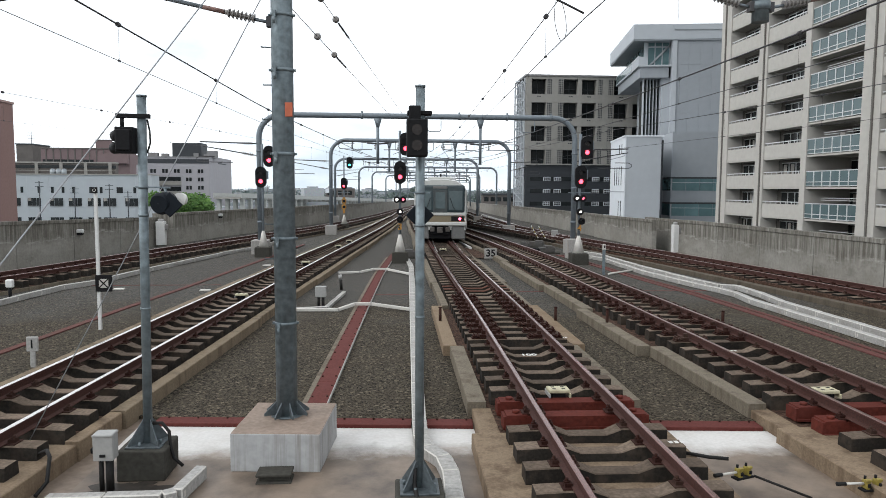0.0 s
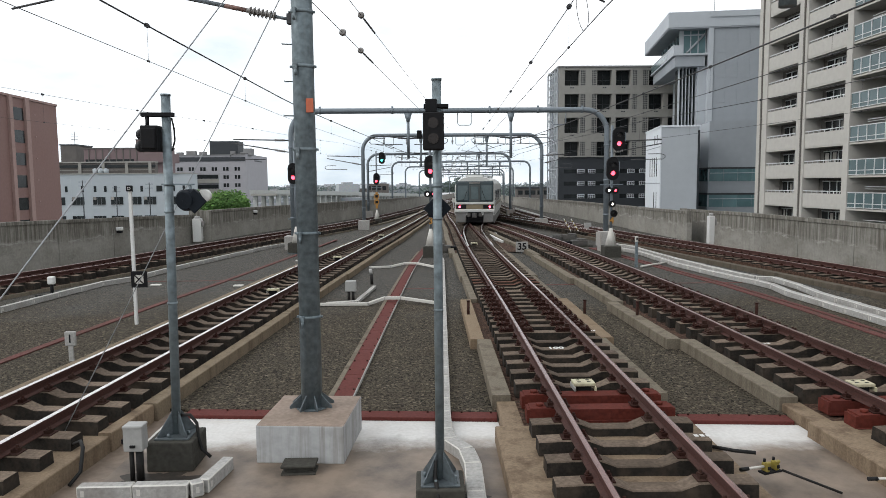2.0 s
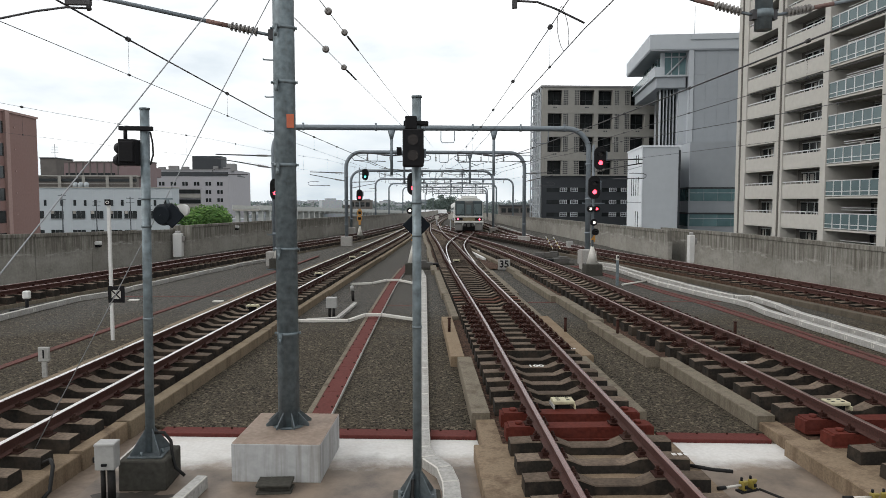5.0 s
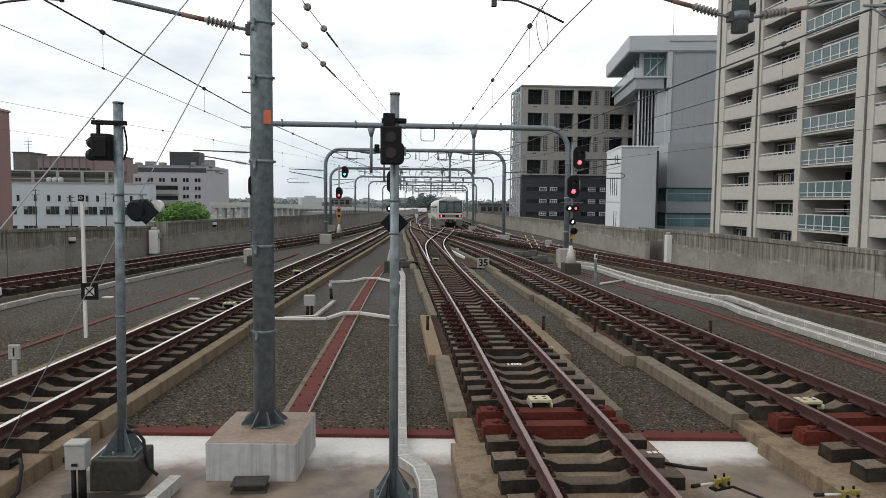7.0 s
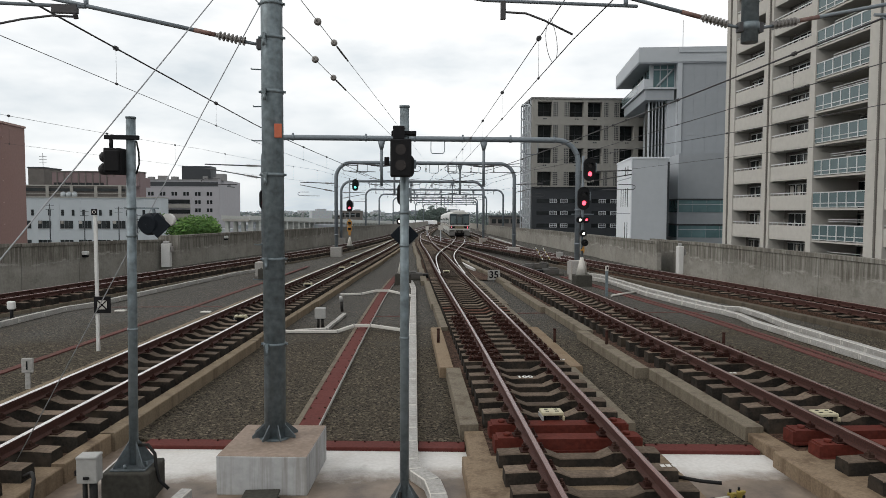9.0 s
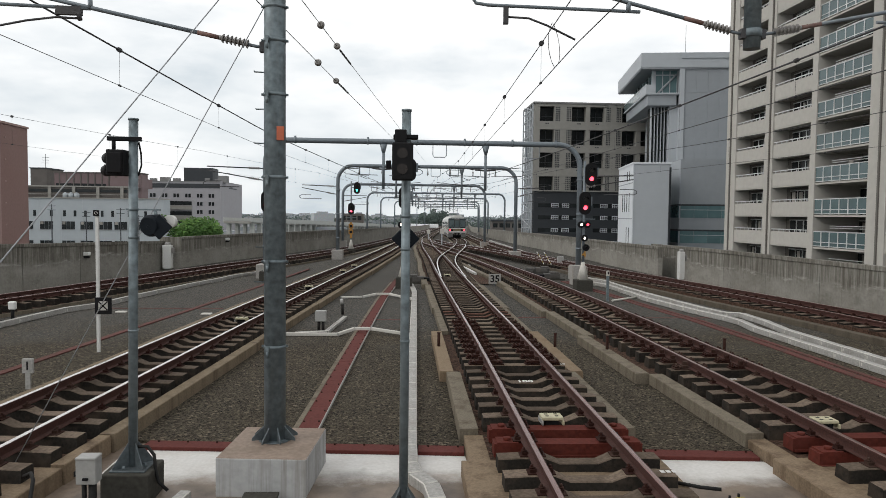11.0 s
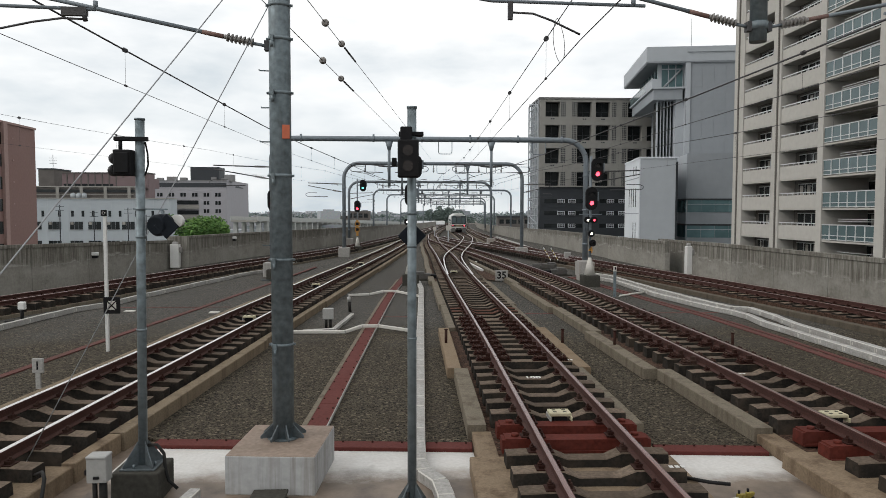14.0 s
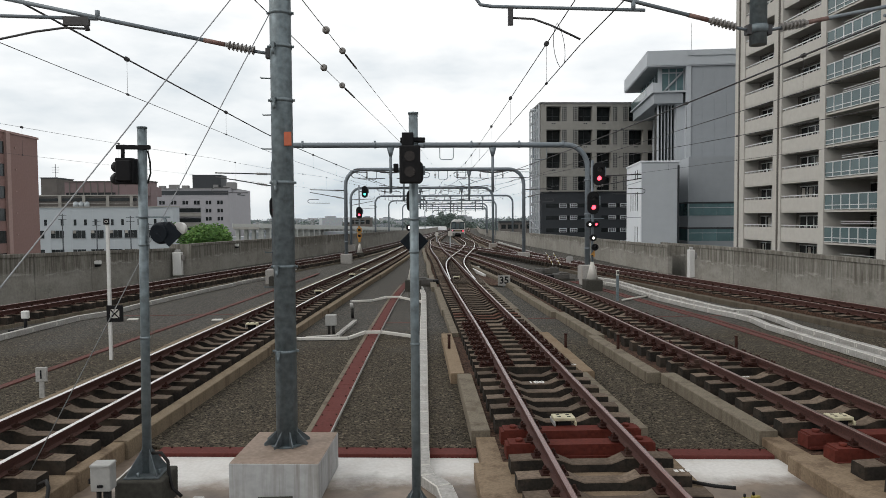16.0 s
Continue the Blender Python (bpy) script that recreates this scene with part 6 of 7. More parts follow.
# ---- low town and woods out to the horizon ----
def island_mat(name, a, b_, rough=0.85):
    m = bpy.data.materials.new(name)
    m.use_nodes = True
    n, l = m.node_tree.nodes, m.node_tree.links
    geo = n.new("ShaderNodeNewGeometry")
    ramp = n.new("ShaderNodeValToRGB")
    ramp.color_ramp.elements[0].color = (*a, 1)
    ramp.color_ramp.elements[1].color = (*b_, 1)
    l.new(geo.outputs["Random Per Island"], ramp.inputs["Fac"])
    noise_t = n.new("ShaderNodeTexNoise")
    noise_t.inputs["Scale"].default_value = 1.5
    mix = n.new("ShaderNodeMixRGB")
    mix.blend_type = "MULTIPLY"
    mix.inputs["Fac"].default_value = 0.4
    l.new(geo.outputs["Position"], noise_t.inputs["Vector"])
    l.new(ramp.outputs["Color"], mix.inputs["Color1"])
    l.new(noise_t.outputs["Color"], mix.inputs["Color2"])
    l.new(mix.outputs["Color"], n["Principled BSDF"].inputs["Base Color"])
    n["Principled BSDF"].inputs["Roughness"].default_value = rough
    return m


# haze is painted into the town and woods colours, palest in the farthest woods
M["town"] = island_mat("town_houses", (0.20, 0.225, 0.24), (0.42, 0.44, 0.46))
M["leaves"] = island_mat("leaves", (0.045, 0.115, 0.020), (0.13, 0.26, 0.05))
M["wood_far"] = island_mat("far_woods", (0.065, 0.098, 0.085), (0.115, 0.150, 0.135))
M["wood_haze"] = island_mat("haze_tinted_woods", (0.14, 0.18, 0.185), (0.21, 0.25, 0.26))
M["bark"] = mat("bark", (0.09, 0.065, 0.045), 0.9, grain=0.3, scale=12, stain=0.3, bump=0.3)
rnd = random.Random(11)
bm = bmesh.new()
for i in range(900):
    y = rnd.uniform(230, 1500)
    x = rnd.uniform(-0.75, 0.62) * y
    if WALL_L(min(y, 450)) - 25 < x < WALL_R(min(y, 450)) + 25 and y < 560:
        continue
    h = rnd.uniform(4, 6.5) if y < 420 else rnd.uniform(4.5, 8.5) if rnd.random() < 0.94 else rnd.uniform(9, 13.5)
    w, d = rnd.uniform(7, 22), rnd.uniform(8, 16)
    a = pose(x, y, town_z, 0, 0, rnd.uniform(-15, 15))
    box(bm, -w / 2, -d / 2, 0, w / 2, d / 2, h, a)
    box(bm, -w / 4, -d / 4, h, w / 4, d / 4, h + rnd.uniform(0.5, 1.8), a)
tagged(part("town_houses", bm, M["town"]), "hazy low grey town houses towards the horizon", "houses", kind="stuff")

def clumps(name, count, spot):
    """Many small leaf clumps as loose three-sided flakes."""
    vs, fs = [], []
    for i in range(count):
        p, size = spot()
        for k in range(3):
            vs.append((p[0] + rnd.gauss(0, size), p[1] + rnd.gauss(0, size), p[2] + rnd.gauss(0, size * 0.7)))
        fs.append((3 * i, 3 * i + 1, 3 * i + 2))
    me = bpy.data.meshes.new(name)
    me.from_pydata(vs, [], fs)
    return me


def near_wood():
    k = rnd.random()
    if k < 0.45:
        y = rnd.uniform(430, 500)
        x = 26 + rnd.gauss(0, 10) + (y - 450) * 0.06
        top = 12.0 - 0.022 * (x - 25) ** 2 + 1.6 * math.sin(x * 0.9) + 1.0 * math.sin(x * 2.3)
        return (x, y, town_z + 1.5 + rnd.uniform(0, 1) ** 0.6 * max(4.0, top)), rnd.uniform(0.25, 0.6)
    y = rnd.uniform(430, 640)
    x = rnd.uniform(-0.30, 0.20) * y
    top = 8.8 + 1.3 * math.sin(x * 0.35) + 0.9 * math.sin(x * 1.1 + y)
    return (x, y, town_z + rnd.uniform(0, 1) ** 0.6 * top), rnd.uniform(0.35, 0.8)


def distant_wood():
    y = rnd.uniform(700, 1500)
    x = rnd.uniform(-0.7, 0.6) * y
    return (x, y, town_z + rnd.uniform(1, 10.0 + 1.5 * math.sin(x * 0.05))), rnd.uniform(0.9, 2.0)


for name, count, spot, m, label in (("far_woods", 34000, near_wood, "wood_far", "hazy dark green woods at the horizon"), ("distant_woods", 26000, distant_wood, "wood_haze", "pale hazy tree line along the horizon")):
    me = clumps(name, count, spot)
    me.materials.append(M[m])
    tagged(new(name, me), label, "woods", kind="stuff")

# poles of the town and a long dark shed beyond the parapets
bm = bmesh.new()
for i in range(90):
    y = rnd.uniform(260, 560)
    x = rnd.choice((rnd.uniform(-0.28, -0.03), rnd.uniform(0.13, 0.34))) * y
    h = rnd.uniform(8.5, 13.5)
    cyl(bm, (x, y, town_z), (x, y, town_z + h), 0.16, 0.11, 6)
    box(bm, x - 0.9, y - 0.06, town_z + h - 0.8, x + 0.9, y + 0.06, town_z + h - 0.65)
tagged(part("utility_poles", bm, M["roof_grey"]), "far utility poles over the town roofs", "poles", kind="stuff")
fs = thing("long_shed", "long dark low shed beyond the parapet", "shed", (44.0, 330, town_z), turn=-4)
bx("wall", fs, 0, 0, 0, 40, 12, 9.4, M["upper_brown"])
bx("roof", fs, -0.5, -0.6, 9.4, 40.5, 12.5, 10.2, M["charcoal"])
for i in range(13):
    bx("window", fs, 0.8 + 3.0 * i, -0.06, 6.4, 2.9 + 3.0 * i, 0.02, 8.4, M["window_dark"])
fb_ = thing("dark_block", "dark flat-roofed block beyond the elevated road", "building", (-27.0, 300, town_z))
bx("wall", fb_, 0, 0, 0, 12.0, 9, 12.2, M["upper_brown"])
for i in range(5):
    bx("window", fb_, 0.8 + 2.2 * i, -0.06, 9.4, 2.4 + 2.2 * i, 0.02, 11.2, M["window_dark"])
bx("sign_panel", fb_, 0.0, -0.1, 10.2, 3.0, 0.0, 12.0, M["white_panel"])


def tree(x, y, base, height, spread, seed, n=9000):
    t = thing("tree", "leafy green broad tree behind the parapet", "tree", (x, y, base))
    r = random.Random(seed)
    bm = bmesh.new()
    cyl(bm, (0, 0, 0), (0.1, 0, height * 0.5), 0.26, 0.16, 10)
    for k in range(7):
        a = 2 * math.pi * k / 7 + r.uniform(-0.3, 0.3)
        q = Vector((0.1, 0, height * r.uniform(0.36, 0.5)))
        tube(bm, [q, q + Vector((math.cos(a), math.sin(a), 0.7)) * spread * 0.35, q + Vector((math.cos(a) * spread * 0.65, math.sin(a) * spread * 0.65, height * 0.28))], 0.08, 6)
    part("trunk", bm, M["bark"], t)
    bm = bmesh.new()
    lobes = [(Vector((r.uniform(-1, 1) * spread * 0.72, r.uniform(-1, 1) * spread * 0.7, height * r.uniform(0.58, 0.88))), spread * r.uniform(0.24, 0.42)) for _ in range(15)]
    for i in range(n):
        c, rad = r.choice(lobes)
        d = Vector((r.gauss(0, 1), r.gauss(0, 1), r.gauss(0, 1))).normalized() * rad * r.uniform(0.55, 1.08)
        d.z *= 0.62
        p = c + d
        u = Vector((r.gauss(0, 1), r.gauss(0, 1), r.gauss(0, 0.6))).normalized()
        v = u.orthogonal().normalized()
        s = r.uniform(0.08, 0.17)
        vs = [bm.verts.new(p + u * s * 1.5 * ca + v * s * cb) for ca, cb in ((-1, 0), (-0.2, -0.7), (1, 0), (-0.2, 0.7))]
        bm.faces.new(vs)
    tagged(part("crown", bm, M["leaves"], t), kind="stuff")


tree(-23.4, 80, town_z, 12.2, 4.1, 3)


# ---- trackside signals ----
def lettering(text, size, material, parent, m, name="lettering"):
    cu = bpy.data.curves.new(name, "FONT")
    cu.body, cu.size, cu.extrude, cu.offset = text, size, 0.003, size * 0.025
    cu.align_x, cu.align_y = "CENTER", "CENTER"
    me = bpy.data.meshes.new_from_object(bpy.data.objects.new("tmp", cu))
    me.materials.append(material)
    ob = new(name, me)
    ob.parent = parent
    ob.matrix_basis = m
    return ob


def capsule(bm, x, z, w, h, y0, y1):
    r = w / 2
    pts = [(x + r * math.cos(a), z + h / 2 - r + r * math.sin(a)) for a in (math.pi * i / 10 for i in range(11))]
    pts += [(x - r * math.cos(a), z - h / 2 + r - r * math.sin(a)) for a in (math.pi * i / 10 for i in range(11))]
    f = [bm.verts.new((px, y0, pz)) for px, pz in pts]
    b = [bm.verts.new((px, y1, pz)) for px, pz in pts]
    bm.faces.new(f)
    bm.faces.new(b[::-1])
    for i in range(len(f)):
        j = (i + 1) % len(f)
        bm.faces.new((f[i], b[i], b[j], f[j]))


def lamp(parent, x, z, lens, r=0.1, lit=True):
    bm = bmesh.new()
    disc(bm, (x, -0.165, z), (0, -1, 0), r, 0.012, 20)
    part("lens", bm, lens, parent, "lit lens" if lit else "unlit lens")
    bm = bmesh.new()
    rim = [[bm.verts.new((x + (r + 0.025) * math.cos(math.pi * i / 8), yy, z + (r + 0.025) * math.sin(math.pi * i / 8))) for i in range(9)] for yy in (-0.16, -0.36)]
    for i in range(8):
        bm.faces.new((rim[0][i], rim[0][i + 1], rim[1][i + 1], rim[1][i]))
    bmesh.ops.solidify(bm, geom=bm.faces[:], thickness=0.006)
    part("hood", bm, M["black"], parent)


def main_signal(x, y, label, heads, small, number="", base=True):
    s = thing("railway_signal", label, "signal", (x, y, grade(y)), "railway signals")
    top = max(z for _, z, _ in heads) + 0.8
    bm = bmesh.new()
    cyl(bm, (0, 0.05, 0.6), (0, 0.05, top), 0.06, seg=12)
    part("post", bm, M["galv_far"], s)
    if base:
        part("foundation", rbox(-0.37, -0.37, -0.05, 0.37, 0.37, 0.50, 0.03), M["block_dark"], s, "dark concrete foundation")
        bm = bmesh.new()
        cyl(bm, (0, 0.05, 0.50), (0, 0.05, 1.28), 0.26, 0.065, 6)
        part("base_cone", bm, M["duct"], s, "white flared base")
    for dx, z, lens in heads:
        bm = bmesh.new()
        capsule(bm, dx, z + 0.2, 0.52, 1.02, -0.15, -0.02)
        bb = part("backboard", bm, M["black"], s, "black oval backboard")
        lamp(bb, dx, z, lens, 0.095)
        lamp(bb, dx, z + 0.36, M["lens_dark"], 0.10, False)
        bm = bmesh.new()
        box(bm, min(0, dx) - 0.02, 0.0, z + 0.2, max(0, dx) + 0.02, 0.05, z + 0.28)
        part("bracket", bm, M["galv_far"], s)
        part("ladder_frame", rbox(dx + 0.24, -0.05, z + 0.1, dx + 0.34, 0.05, z + 0.5, 0.01), M["galv_far"], s)
    for dx, z, lens in small:
        bm = bmesh.new()
        disc(bm, (dx, -0.02, z), (0, -1, 0), 0.15, 0.14, 20)
        sh = part("small_head", bm, M["black"], s, "small round signal head")
        lamp(sh, dx, z, lens, 0.055, lens is not M["lens_dark"])
    bm = bmesh.new()
    box(bm, -0.5, -0.02, 3.18, 0.5, 0.06, 3.22)
    part("platform", bm, M["galv_far"], s)
    if number:
        lettering(number, 0.40, M["amber"], s, pose(0, -0.10, 1.62, 90, 0, 0), "route_number")
        part("number_bracket", rbox(-0.05, -0.095, 1.55, 0.05, 0.0, 1.69, 0.01), M["black"], s)
    return s


M["amber"] = mat("amber_paint", (0.34, 0.17, 0.035), 0.6, grain=0.1, scale=30, stain=0.3, stain_scale=6, bump=0)
R_, G_, W_, D_ = M["lens_red"], M["lens_green"], M["lens_white"], M["lens_dark"]
main_signal(8.25, 30.7, "railway signal with two red-lit black heads on a white post", [(0.25, 4.98, R_), (0.0, 3.70, R_)], [(-0.16, 2.95, W_), (0.12, 2.95, R_), (0.0, 2.35, W_), (0.08, 1.93, D_)], "4")
main_signal(0.26, 31.6, "railway signal with two red-lit black heads beside the cable trough", [(0.25, 5.12, R_), (0.0, 3.86, R_)], [(-0.14, 2.85, W_), (0.14, 2.85, R_), (0.0, 2.3, W_), (0.0, 1.95, D_)], "3")
main_signal(-4.1, 61.0, "railway signal with a green-lit and a red-lit head", [(0.5, 5.55, G_), (0.0, 3.75, R_)], [])
main_signal(-6.35, 34.6, "railway signal with red-lit heads beside the gantry leg", [(0.35, 4.68, R_), (-0.05, 3.68, R_)], [])

yi = thing("route_indicator", "yellow route indicator plates on a signal post", "indicator", (-4.1, 60.9, grade(61.0)))
for zz in (2.45, 1.95):
    plate = part("plate", rbox(-0.20, -0.06, zz - 0.20, 0.20, 0.0, zz + 0.20, 0.02), M["amber"], yi)
    part("slot", rbox(-0.12, -0.066, zz - 0.11, 0.12, -0.058, zz + 0.11, 0.004), M["black"], plate)
part("bracket", rbox(-0.10, -0.05, 1.4, 0.10, 0.02, 2.8, 0.01), M["amber"], yi)

# ---- signs and marker posts ----
sg = thing("speed_sign", "white square board with black speed number 35", "sign", (4.56, 32.7, 0))
part("board", rbox(-0.29, -0.015, 0.06, 0.29, 0.015, 0.55, 0.006), M["duct_slot"], sg)
lettering("35", 0.46, M["black"], sg, pose(0, -0.025, 0.31, 90, 0, 0))
part("stake", rbox(-0.03, 0.02, -0.1, 0.03, 0.05, 0.5, 0.004), M["galv_far"], sg)

wp = thing("marker_post", "tall white marker post with a black crossed plate", "marker post", (-6.98, 16.72, 0))
part("post", rbox(-0.035, -0.035, -0.05, 0.035, 0.035, 3.3, 0.006), M["white"], wp)
part("top_plate", rbox(-0.068, -0.065, 3.18, 0.068, -0.046, 3.32, 0.004), M["black"], wp)
bm = bmesh.new()
for i in range(16):
    a0, a1 = 2 * math.pi * i / 16, 2 * math.pi * (i + 1) / 16
    tube(bm, [(0.035 * math.cos(a0), -0.07, 3.25 + 0.03 * math.sin(a0)), (0.035 * math.cos(a1), -0.07, 3.25 + 0.03 * math.sin(a1))], 0.007, 4)
part("ring_mark", bm, M["white"], wp)
part("cross_plate", rbox(-0.05, -0.075, 0.90, 0.33, -0.05, 1.29, 0.006), M["black"], wp, "black square plate with a pale cross")
part("cross_face", rbox(0.035, -0.081, 0.99, 0.245, -0.074, 1.20, 0.002), M["duct"], wp, "pale square face")
for s in (-1, 1):
    bm = bmesh.new()
    box(bm, -0.145, -0.008, -0.014, 0.145, 0.0, 0.014, pose(0.14, -0.080, 1.095, 0, s * 45, 0))
    part("cross_bar", bm, M["black"], wp)

mp = thing("low_marker", "low white marker board with a black stroke", "marker", (-6.78, 13.2, 0))
part("board", rbox(-0.10, -0.03, 0.30, 0.10, 0.03, 0.57, 0.01), M["duct_slot"], mp)
part("stem", rbox(-0.045, -0.02, -0.05, 0.045, 0.02, 0.3, 0.005), M["duct_slot"], mp)
part("stroke", rbox(-0.014, -0.036, 0.36, 0.014, -0.029, 0.52, 0.002), M["black"], mp)

for x, y in ((0.97, 16.3), (3.72, 16.2), (4.88, 15.9), (7.5, 15.5)):
    st = bmesh.new()
    cyl(st, (0, 0, 0.1), (0, 0, 0.52), 0.035, seg=10)
    cyl(st, (0, 0, 0.52), (0, 0, 0.54), 0.045, seg=10)
    tagged(part("marker_stub", st, M["iron"], m=pose(x, y, 0)), "short dark rusty steel stub beside the track", "stub post", "steel stubs by the tracks")

# ---- cable troughs and pipes ----
def trough(name, label, pts, w, h, z, seg=0.95, lid=True):
    """A covered trough laid out of short lids along a line."""
    t = thing(name, label, "cable trough")
    line = [Vector((*p, 0)) for p in pts]
    for a, b in zip(line, line[1:]):
        n = max(1, round((b - a).length / seg))
        d = (b - a).normalized()
        ang = math.degrees(math.atan2(d.y, d.x))
        ln = (b - a).length / n
        lb = rbox(0.004, -w / 2, 0, ln - 0.004, w / 2, h, 0.012)
        nf = len(lb.faces)
        k = 0.05
        while k < ln - 0.06:
            for q in (-1, 1):
                box(lb, k, q * w / 2 - 0.003, h * 0.3, k + 0.035, q * w / 2 + 0.003, h * 0.72)
            box(lb, k + 0.02, -w * 0.3, h - 0.002, k + 0.035, w * 0.3, h + 0.002)
            k += 0.085 if ln < 0.8 else 0.14
        lb.faces.ensure_lookup_table()
        for f in lb.faces[nf:]:
            f.material_index = 1
        me = mesh_of(lb, "lid", M["duct"], M["duct_slot"])
        for i in range(n):
            piece("lid", me, t, Matrix.Translation(a + d * ln * i + Vector((0, 0, z + grade((a + d * ln * (i + 0.5)).y) + 0.004 * math.sin(i * 2.3)))) @ pose(0, 0, 0, 0, 0, ang))
    return t


trough("cable_trough", "white perforated cable trough beside the track", [(0.42, 5.5), (0.45, 7.0), (0.47, 7.75), (0.42, 8.2), (0.24, 8.55), (0.18, 8.9), (0.185, 9.6), (0.70, 29.5), (0.62, 32.5)], 0.20, 0.14, -0.045, 0.6)
trough("cable_trough", "white perforated cable trough in front of the junction box", [(-3.8, 7.30), (-2.62, 7.30), (-2.50, 7.38), (-2.40, 8.02)], 0.13, 0.16, -0.045, 0.6)
trough("cable_trough", "white cable trough beside the parapet track", [(9.9, 36), (10.3, 34.5), (10.3, 31), (10.4, 28.2), (10.72, 24.2), (10.95, 22.7), (11.45, 22.5), (11.35, 20.7), (11.1, 19.2), (11.0, 12)], 0.19, 0.16, 0.0, 0.9)
trough("cable_trough", "second white cable trough beside the parapet track", [(9.3, 34.0), (9.8, 31.9), (9.82, 26.7), (10.02, 24.9), (10.25, 23.1), (10.55, 21.8), (10.62, 20.9), (10.4, 19.6), (10.4, 12)], 0.19, 0.16, 0.0, 0.9)
trough("cable_trough", "white cable trough running on towards the far tracks", [(9.8, 36.2), (10.6, 44), (11.4, 53), (12.3, 72), (14.5, 110)], 0.3, 0.14, 0.0, 1.8)
trough("cable_trough", "thin white cable trough beside the parapet track", [(-11.5, 15.9), (-11.16, 19.8), (-10.8, 23.3), (-10.25, 24.5), (-9.9, 27.3), (-8.6, 34.6), (-8.45, 36.0), (-7.66, 38.9), (-6.7, 48.6), (-4.7, 66)], 0.10, 0.17, 0.0, 1.2)


def pipe(name, label, pts, r, material, seg=8, cat="pipe"):
    bm = bmesh.new()
    tube(bm, pts, r, seg)
    return tagged(part(name, bm, material), label, cat)


def duct_run(pts, w, h):
    """A square cable duct in straight lengths, humped over the walkway cover."""
    t = thing("cross_duct", "white square cable duct humped over the red walkway cover", "cable duct", group="cross ducts")
    pts = [Vector(p) for p in pts]
    for a, b in zip(pts, pts[1:]):
        d = b - a
        m = Matrix.Translation(a) @ d.to_track_quat("X", "Z").to_matrix().to_4x4()
        part("length", rbox(0.004, -w / 2, -h / 2, d.length + 0.01, w / 2, h / 2, 0.008), M["duct"], t, m=m)
        part("joint", rbox(-0.02, -w / 2 - 0.006, -h / 2 - 0.004, 0.02, w / 2 + 0.006, h / 2 + 0.006, 0.004), M["duct_slot"], t, m=m)


duct_run([(-3.0, 18.9, 0.05), (-1.62, 18.86, 0.05), (-1.18, 19.2, 0.15), (-0.72, 19.2, 0.15), (0.32, 18.8, 0.06)], 0.09, 0.08)
duct_run([(-2.2, 27.3, 0.05), (-1.4, 27.5, 0.05), (-0.85, 27.8, 0.14), (-0.35, 27.8, 0.14), (0.55, 26.8, 0.06)], 0.09, 0.08)
pipe("edge_pipe", "pale pipe laid on the gravel", [(8.33, 26.6, 0.05), (9.7, 27.8, 0.05)], 0.04, M["duct"])
for pts, w in (([(8.35, 35, 0.02), (8.8, 29.6, 0.02), (9.06, 25.8, 0.02), (9.45, 21.6, 0.02), (9.6, 17.5, 0.02), (9.6, 13.9, 0.02), (9.7, 10.2, 0.02)], 0.10),
               ([(8.6, 35, 0.02), (9.05, 29.6, 0.02), (9.32, 25.8, 0.02), (9.72, 21.6, 0.02), (9.87, 17.5, 0.02), (9.87, 13.9, 0.02), (9.97, 10.2, 0.02)], 0.06),
               ([(-8.3, 10.5, 0.02), (-8.0, 14.2, 0.02), (-7.5, 19.5, 0.02), (-7.0, 23.8, 0.02), (-6.19, 32, 0.02), (-5.3, 42, 0.02)], 0.09)):
    bm = bmesh.new()
    sweep(bm, pts, [(-w, -0.03), (-w, 0.004), (w, 0.004), (w, -0.03)])
    tagged(part("edge_strip", bm, M["red_faded"]), "faded red painted strip set in the gravel", "strip")
for y0, x0, x1 in ((24.3, -10.3, -6.0), (22.3, 3.9, 4.9), (21.8, -0.75, 0.35), (22.3, 7.9, 10.3)):
    bm = bmesh.new()
    box(bm, x0, y0, -0.02, x1, y0 + 0.12, 0.008)
    tagged(part("edge_strip", bm, M["red_faded"]), "faded red painted strip set in the gravel", "strip")
for x, y in ((-9.04, 23.4), (-6.19, 23.0), (-5.5, 30.5), (6.9, 22.9)):
    tagged(part("pit_lid", rbox(-0.16, -0.11, -0.02, 0.16, 0.11, 0.035, 0.01), M["duct"], m=pose(x, y, 0)), "small pale concrete pit lid in the gravel", "lid", "pit lids")
for x, y, h, w in ((4.82, 77.5, 2.1, 0.24), (4.2, 98.0, 1.8, 0.22)):
    m_ = thing("board_post", "white board on a thin pale post beside the turnout", "marker post", (x, y, grade(y)), "white board posts")
    part("post", rbox(-0.06, -0.05, -0.05, 0.06, 0.05, h, 0.008), M["grey_light"], m_)
    part("board", rbox(-w, -0.08, h - 0.55, w, -0.05, h, 0.008), M["duct"], m_)

